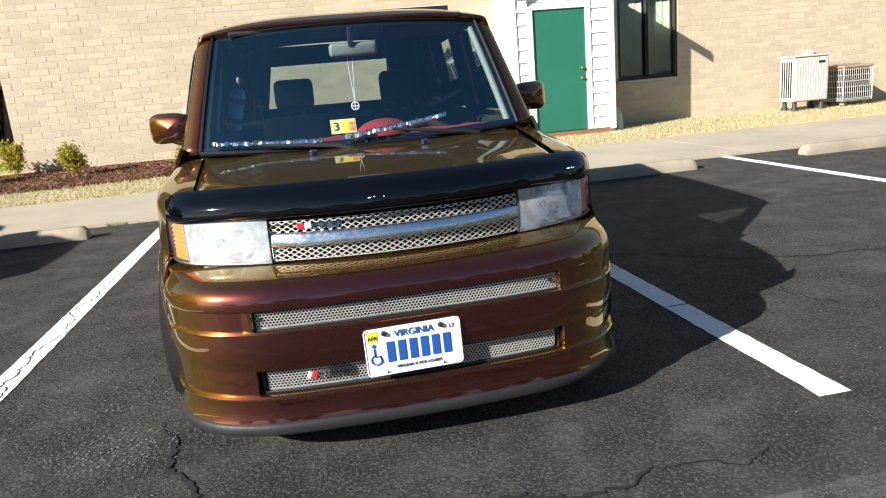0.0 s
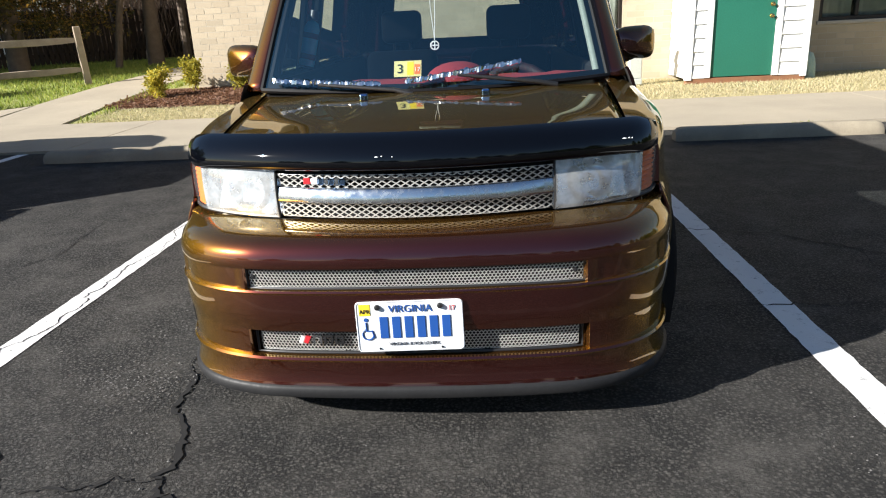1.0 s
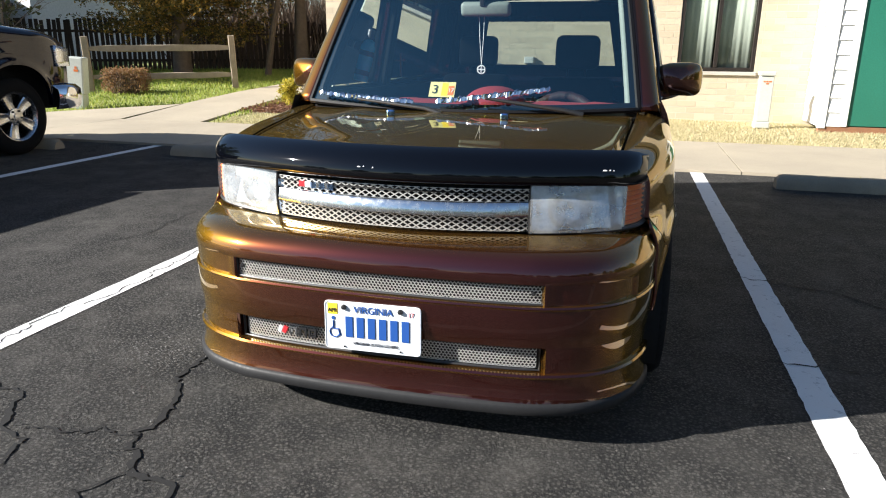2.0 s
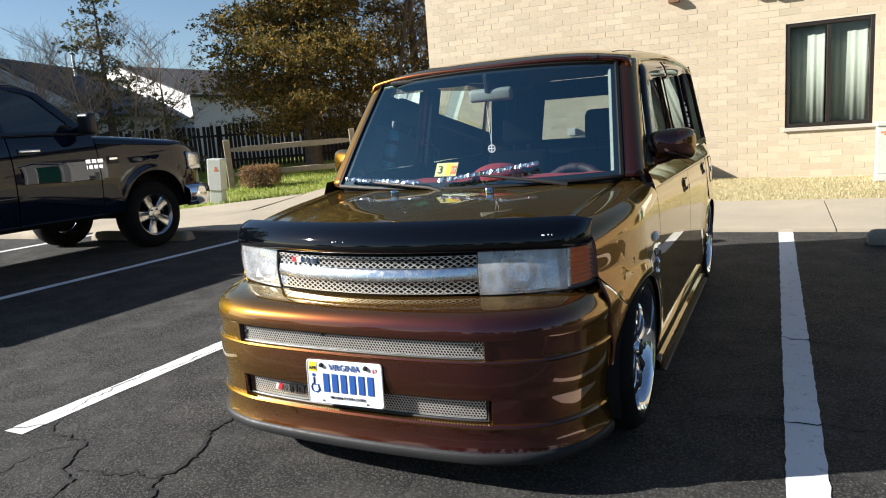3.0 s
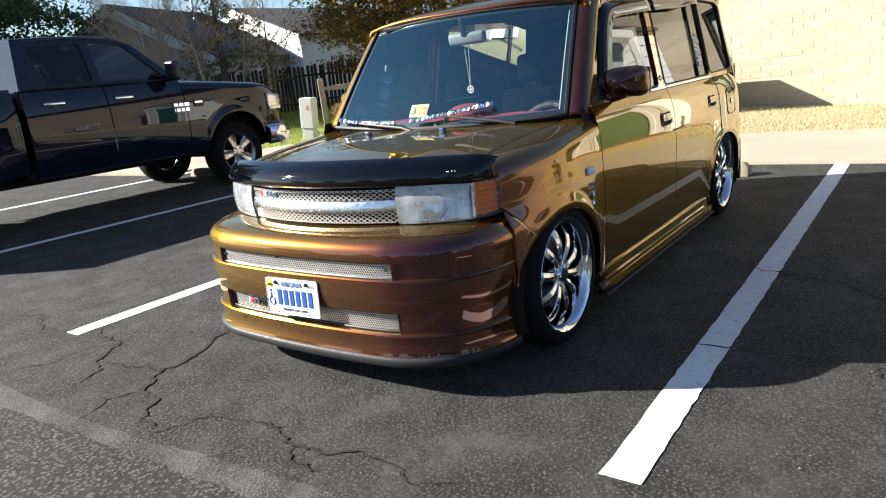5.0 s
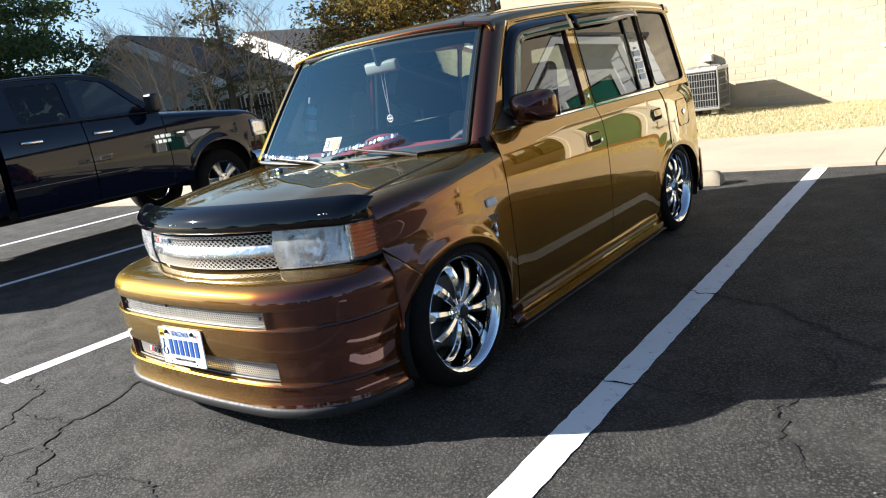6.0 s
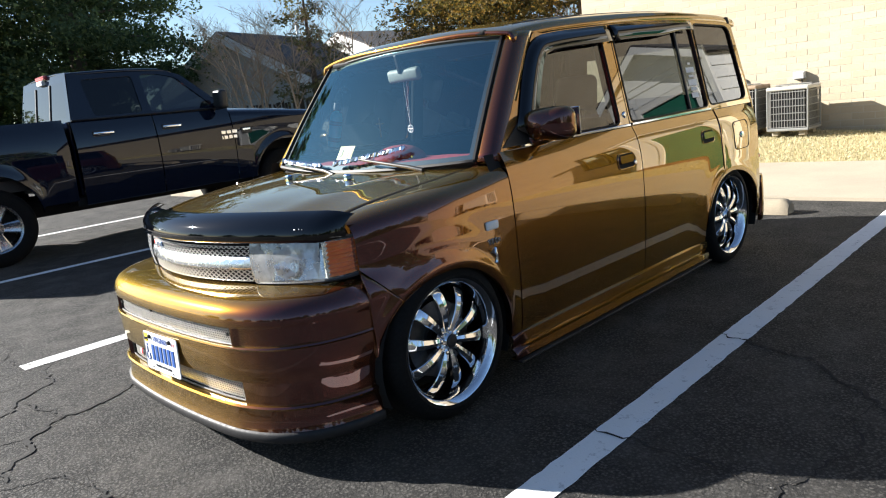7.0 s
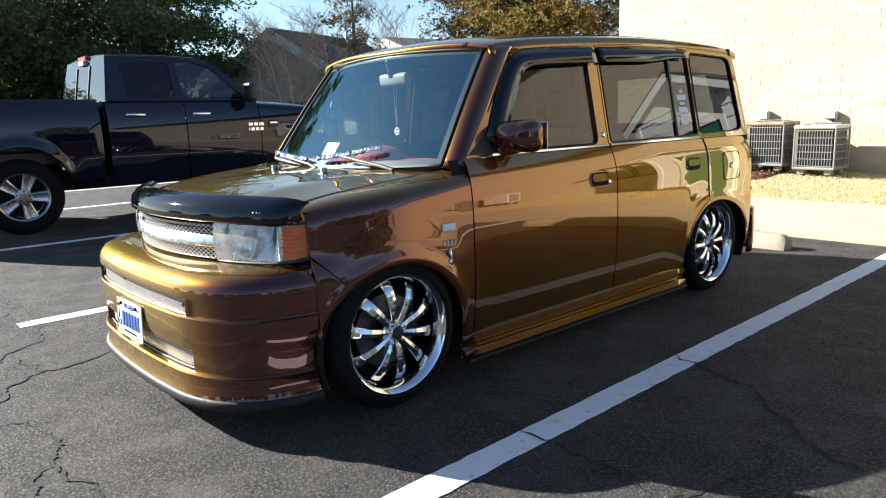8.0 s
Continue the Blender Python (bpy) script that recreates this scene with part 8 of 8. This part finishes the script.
def make_truck_body():
    r, f = T_AXLES
    for s in (1, -1):
        ys = sorted(set(spaced(-0.88, -0.04, 8) + [r - 0.485 * math.cos(t * math.pi) for t in spaced(0.01, 0.99, 30)] + spaced(0.94, 1.305, 5)))
        truck_panel("bed_side", ys, lambda y: t_arch(y, r) if abs(y - r) < 0.484 else 0.56, lambda y: 1.375, 14, s, lambda y: [(0.945, 1.398), (0.90, 1.398), (0.895, 1.36)])
        rd = truck_panel("rear_door", spaced(1.385, 2.292, 12), lambda y: 0.50, lambda y: 1.375, 14, s)
        fd = truck_panel("front_door", spaced(2.305, 3.285, 12), lambda y: 0.50, lambda y: 1.375, 14, s)
        ys = sorted(set(spaced(3.297, 3.53, 3) + [f - 0.485 * math.cos(t * math.pi) for t in spaced(0.01, 0.99, 30)] + spaced(4.51, 4.90, 8)))
        truck_panel("fender", ys, lambda y: t_arch(y, f) if abs(y - f) < 0.484 else (0.50 if y < f else 0.70), lambda y: curve_at(T_HOOD, y) - 0.10, 14, s, t_shoulder)
        for owner, y in ((rd, 1.70), (fd, 2.50)):
            x = t_width(y, 1.22)
            bm = boxed((-0.004, -0.115, -0.018), (0.028, 0.115, 0.018), 0.012, 3, Matrix.Translation((s * x, y, 1.225)) @ Matrix.Diagonal((s, 1, 1, 1)))
            part("door_handle", bm, CHROME, owner, "chrome door handle", 50)
            bm = boxed((-0.004, -0.14, -0.03), (0.006, 0.05, 0.03), 0.004, 2, Matrix.Translation((s * x, y + 0.02, 1.222)) @ Matrix.Diagonal((s, 1, 1, 1)))
            part("handle_recess", bm, BLACK_TRIM, owner)
        # greenhouse frames and glass
        wr = rounded([(1.66, 1.41), (2.21, 1.41), (2.20, 1.815), (1.62, 1.80)], 0.05)
        wf = rounded([(2.31, 1.41), (3.10, 1.42), (2.72, 1.775), (2.50, 1.825), (2.30, 1.825)], 0.04)
        outer = [(1.395, 1.375), (3.29, 1.375), (2.80, 1.80), (2.58, 1.868), (2.2, 1.885), (1.50, 1.865)]
        bm = bmesh.new()
        for loop in (outer, wr, wf):
            vs = [bm.verts.new((p[0], p[1], 0)) for p in loop]
            for a, b in zip(vs, vs[1:] + vs[:1]):
                bm.edges.new((a, b))
        bmesh.ops.triangle_fill(bm, use_beauty=True, use_dissolve=False, edges=bm.edges[:], normal=(0, 0, 1))
        for v in bm.verts:
            v.co = (s * t_upper(v.co.y), v.co.x, v.co.y)
        bmesh.ops.recalc_face_normals(bm, faces=bm.faces[:])
        bm.normal_update()
        if sum(q.normal.x * q.calc_area() for q in bm.faces) * s < 0:
            bmesh.ops.reverse_faces(bm, faces=bm.faces[:])
        solid(part("cab_frame", bm, TRUCK_PAINT, TRUCK), 0.03, -1)
        for loop, mat in ((wr, REAR_GLASS), (wf, TRUCK_GLASS)):
            c = sum(loop, Vector((0, 0))) / len(loop)
            V = [(s * (t_upper(p.y) - 0.012), p.x, p.y) for p in [c + (q - c) * 1.03 for q in loop]]
            put("side_window", mesh_of("side_window", V, [tuple(range(len(V)))[:: 1 if s > 0 else -1]], mat), TRUCK)
        bm = bmesh.new()
        tube(bm, [(s * 0.965, y, 1.383) for y in (1.40, 2.3, 3.25)], 0.008, 6)
        part("belt_seal", bm, BLACK_TRIM, TRUCK)
        # mirror, badges, aerial
        bm = boxed((-0.10, -0.06, -0.11), (0.10, 0.06, 0.11), 0.04, 4, Matrix.Translation((s * 1.13, 3.12, 1.47)))
        mir = part("door_mirror", bm, BLACK_TRIM, TRUCK, "", 50)
        part("mirror_arm", boxed((0.94 if s > 0 else -1.06, 3.10, 1.40), (1.06 if s > 0 else -0.94, 3.17, 1.45), 0.015, 2), BLACK_TRIM, mir)
        for row, z, ws in ((0, 1.085, (0.075, 0.075, 0.085)), (1, 1.025, (0.03, 0.065, 0.065, 0.065))):
            y = 3.115
            for w in ws:
                part("badge_letter", boxed((-0.001, 0, -0.021), (0.006, w - 0.012, 0.021), 0.004, 1, Matrix.Translation((s * t_width(3.15, z), y, z))), CHROME, TRUCK)
                y += w
        part("fender_badge", boxed((-0.001, 0, -0.04), (0.008, 0.15, 0.04), 0.008, 2, Matrix.Translation((s * t_width(3.45, 1.08), 3.40, 1.085))), BLACK_TRIM, TRUCK)
        part("fender_badge", boxed((0.0, 0.02, 0.0), (0.012, 0.13, 0.025), 0.003, 1, Matrix.Translation((s * t_width(3.45, 1.08), 3.40, 1.085))), CHROME, TRUCK)
        # lamps and bumper corner
        V, F = grid_mesh(lambda i, j: (s * (t_width(lerp(4.60, 4.93, i / 8), 1.0) - 0.0), lerp(4.60, 4.93, i / 8) + 0.02, lerp(0.90, 1.12 - 0.03 * i / 8, j / 4)), 9, 5, s < 0)
        solid(put("headlamp", mesh_of("headlamp", V, F, REFLECTOR, 50), TRUCK), 0.03)
    bm = bmesh.new()
    tube(bm, [(0.86, 3.42, 1.33), (0.865, 3.40, 1.75), (0.87, 3.37, 2.10)], [0.004, 0.003, 0.002], 5)
    part("aerial", bm, BLACK_TRIM, TRUCK)
    # hood
    V, F = grid_mesh(lambda i, j: (lerp(-0.735, 0.735, i / 20) * (1 if j < 12 else 1 - 0.02 * (j - 12)), lerp(3.22, 4.93, j / 16), curve_at(T_HOOD, lerp(3.22, 4.93, j / 16)) + 0.03 * math.cos(lerp(-1, 1, i / 20) * 1.5) + 0.02 * math.exp(-((abs(lerp(-1, 1, i / 20)) - 0.5) / 0.15) ** 2)), 21, 17)
    solid(put("hood", mesh_of("hood", V, F, TRUCK_PAINT, 50), TRUCK), 0.02, -1)
    V, F = grid_mesh(lambda i, j: (lerp(-0.80, 0.80, i / 12), 4.93 + 0.03 * math.cos(lerp(-1.4, 1.4, i / 12)), lerp(0.72, 1.16, j / 3)), 13, 4, True)
    solid(put("grille", mesh_of("grille", V, F, BLACK_TRIM, 50), TRUCK), 0.03)
    pts = [(-1.0, 4.52), (-1.0, 4.72), (-0.95, 4.90), (-0.80, 5.0), (-0.4, 5.05), (0.4, 5.05), (0.80, 5.0), (0.95, 4.90), (1.0, 4.72), (1.0, 4.52)]
    prof = [(0.0, 0.46), (0.03, 0.48), (0.05, 0.58), (0.045, 0.66), (0.0, 0.70), (-0.03, 0.70)]

    def bump(i, j):
        x, y = pts[i]
        n = Vector((x * 0.6, (y - 4.2))).normalized()
        return (x + n.x * prof[j][0], y + n.y * prof[j][0], prof[j][1])

    V, F = grid_mesh(bump, len(pts), len(prof), True)
    solid(put("front_bumper", mesh_of("front_bumper", V, F, CHROME, 50), TRUCK, "chrome front bumper"), 0.02)
    # windshield, roof and cab back
    gp = lambda u, v: Vector((u * lerp(0.90, 0.76, v), lerp(3.30, 2.62, v) + lerp(0.10, 0.06, v) * (1 - u * u), lerp(1.375, 1.845, v)))
    V, F = grid_mesh(lambda i, j: gp(lerp(-1, 1, i / 12), j / 8), 13, 9)
    put("windshield", mesh_of("windshield", V, F, SIDE_GLASS, 50), TRUCK)
    for s in (1, -1):
        V, F = grid_mesh(lambda i, j: (gp(s, j / 8) if i == 0 else Vector((s * t_upper(lerp(1.375, 1.845, j / 8)), lerp(3.29, 2.66, j / 8), lerp(1.375, 1.845, j / 8)))), 2, 9, s > 0)
        solid(put("a_pillar", mesh_of("a_pillar", V, F, TRUCK_PAINT), TRUCK), 0.03)
    V, F = grid_mesh(lambda i, j: (lerp(-0.80, 0.80, i / 14), lerp(1.49, 2.70, j / 10), 1.865 + 0.045 * (1 - (i / 7 - 1) ** 4) + 0.02 * math.sin(j / 10 * math.pi) - (0.03 if j == 10 else 0)), 15, 11)
    solid(put("roof", mesh_of("roof", V, F, TRUCK_PAINT, 50), TRUCK), 0.03, -1)
    V = [(-0.95, 1.395, 1.375), (0.95, 1.395, 1.375), (0.79, 1.49, 1.885), (-0.79, 1.49, 1.885)]
    hole = [(-0.82, 1.403, 1.42), (0.82, 1.403, 1.42), (0.72, 1.475, 1.80), (-0.72, 1.475, 1.80)]
    put("cab_back_frame", mesh_of("cab_back_frame", V + hole, [(0, 1, 5, 4), (1, 2, 6, 5), (2, 3, 7, 6), (3, 0, 4, 7)], TRUCK_PAINT), TRUCK)
    put("rear_window", mesh_of("rear_window", hole, [(0, 1, 2, 3)], Nodes("privacy_glass", (0.003, 0.003, 0.004), 0.02).mat), TRUCK)
    for x in (-0.27, 0.27):
        part("slider_frame", boxed((-0.012, -0.008, 0), (0.012, 0.008, 0.385), 0.002, 1, Matrix.Translation((x, 1.40, 1.42)) @ pose(0, 0, 0, -10.6)), BLACK_TRIM, TRUCK)
    part("brake_light", boxed((-0.16, 1.455, 1.872), (0.16, 1.50, 1.918), 0.008, 2), RED_LENS, TRUCK, "red high brake light")
    part("cargo_light", boxed((-0.10, 1.44, 1.815), (0.10, 1.485, 1.868), 0.008, 2), WHITE_PRINT, TRUCK)
    part("cab_wall", boxed((-0.93, 1.36, 0.6), (0.93, 1.392, 1.374), 0.01, 1), TRUCK_PAINT, TRUCK)
    # bed, cabin and chassis
    bm = bmesh.new()
    box(bm, (-0.86, -0.86, 0.74), (0.86, 1.29, 0.78))
    box(bm, (-0.93, -0.90, 0.60), (0.93, -0.85, 1.385), 0.01, 1)
    box(bm, (-0.92, 1.25, 0.62), (0.92, 1.30, 1.385), 0.01, 1)
    for s in (1, -1):
        box(bm, (0.84 if s > 0 else -0.87, -0.86, 0.76), (0.87 if s > 0 else -0.84, 1.29, 1.37))
        box(bm, (0.60 if s > 0 else -0.92, -0.06, 0.86), (0.92 if s > 0 else -0.60, 0.96, 0.98), 0.03, 1)
    part("bed", bm, BLACK_TRIM, TRUCK)
    bm = bmesh.new()
    box(bm, (-0.55, -0.8, 0.42), (-0.40, 4.8, 0.60))
    box(bm, (0.40, -0.8, 0.42), (0.55, 4.8, 0.60))
    box(bm, (-0.92, 1.3, 0.50), (0.92, 3.6, 0.58))
    box(bm, (-0.75, 3.3, 0.45), (0.75, 4.85, 1.10))
    for c in T_AXLES:
        tube(bm, [(-0.85, c, 0.42), (0.85, c, 0.42)], 0.06, 8)
    part("chassis", bm, SHADE_BLACK, TRUCK)
    bm = bmesh.new()
    box(bm, (-0.88, 2.95, 1.05), (0.88, 3.28, 1.36), 0.05, 2)
    part("dashboard", bm, CABIN, TRUCK)
    for x in (-0.42, 0.42):
        seat = put("seat", None, TRUCK, "dark cloth seat")
        part("backrest", boxed((x - 0.26, 2.05, 0.9), (x + 0.26, 2.20, 1.52), 0.05, 3), SEAT, seat, smooth=50)
        part("headrest", boxed((x - 0.13, 2.04, 1.55), (x + 0.13, 2.14, 1.74), 0.04, 3), SEAT, seat, smooth=50)
        part("cushion", boxed((x - 0.26, 2.2, 0.85), (x + 0.26, 2.75, 1.0), 0.05, 3), SEAT, seat, smooth=50)
    bm = bmesh.new()
    m = pose(-0.42, 2.80, 1.36, 25)
    tube(bm, [m @ Vector((0.19 * math.cos(a), 0, 0.19 * math.sin(a))) for a in spaced(0, 2 * math.pi, 30)], 0.016, 8, False)
    part("steering_wheel", bm, WHITE_PRINT, TRUCK, smooth=50)
    part("rear_bumper", boxed((-0.95, -1.02, 0.50), (0.95, -0.92, 0.70), 0.03, 2), CHROME, TRUCK)


make_truck_body()


def raise_truck():
    """Draws the body up to its full height above the sills."""
    for ob in TRUCK.children_recursive:
        if ob.type != "MESH":
            continue
        for v in ob.data.vertices:
            if v.co.z > 0.5:
                v.co.z += 0.06 * (v.co.z - 0.5)


raise_truck()


def make_truck_wheel():
    w = put("wheel", None, TRUCK, "five-spoke silver alloy wheel with a tall tyre")
    bm = bmesh.new()
    lathe(bm, [(0.255, -0.24), (0.33, -0.26), (0.395, -0.245), (0.412, -0.21), (0.413, -0.05), (0.400, -0.02), (0.35, 0.006), (0.29, 0.006), (0.262, -0.004), (0.256, -0.02)], 56, "x")
    part("tyre", bm, TYRE, w, smooth=40)
    bm = bmesh.new()
    lathe(bm, [(0.25, -0.24), (0.225, -0.12), (0.232, -0.04), (0.245, -0.012), (0.262, -0.002), (0.266, -0.010)], 56, "x")
    part("rim", bm, ALLOY, w, smooth=40)
    # black disc paints the shade behind the spokes
    bm = bmesh.new()
    lathe(bm, [(0.0, -0.13), (0.225, -0.13)], 30, "x")
    part("barrel_back", bm, SHADE_BLACK, w)
    V, F = [], []
    n = 6
    for k in range(n + 1):
        t = k / n
        r, hw = lerp(0.06, 0.245, t), lerp(0.040, 0.072, t)
        out = lerp(-0.028, -0.018, t) - 0.008 * math.sin(t * math.pi)
        V += [(out - 0.05, -hw * 1.05, r), (out - 0.008, -hw, r), (out, -hw * 0.75, r), (out - 0.008, -hw * 0.2, r), (out - 0.008, hw * 0.2, r), (out, hw * 0.75, r), (out - 0.008, hw, r), (out - 0.05, hw * 1.05, r)]
    F = [(i * 8 + j, i * 8 + j + 1, (i + 1) * 8 + j + 1, (i + 1) * 8 + j) for i in range(n) for j in range(7)]
    spoke = mesh_of("spoke", V, F, ALLOY, 30)
    for k in range(5):
        put("spoke", spoke, w, at=pose(0, 0, 0, 72 * k + 10))
    bm = bmesh.new()
    lathe(bm, [(0.0, -0.006), (0.035, -0.008), (0.04, -0.018), (0.085, -0.024), (0.095, -0.05)], 30, "x")
    part("hub", bm, ALLOY, w, smooth=35)
    for k in range(5):
        a = 2 * math.pi * k / 5 + 0.8
        bm = bmesh.new()
        lathe(bm, [(0.0, -0.005), (0.010, -0.008), (0.013, -0.03)], 8, "x", Matrix.Translation((0, 0.066 * math.cos(a), 0.066 * math.sin(a))))
        part("lug_nut", bm, BLACK_TRIM, w)
    return w


TW = make_truck_wheel()
TW.matrix_basis = pose(0.965, T_AXLES[1], 0.413, 12)
copy_thing(TW, pose(0.965, T_AXLES[0], 0.413, 40))
for c in T_AXLES:
    copy_thing(TW, pose(-0.965, c, 0.413, 5, 0, 180))


# ---- single bricks of the near wall ----
for x, y, z in BRICK_SPOTS:
    put("brick", BRICK_MESH, NORTH, at=pose(x, y, z))
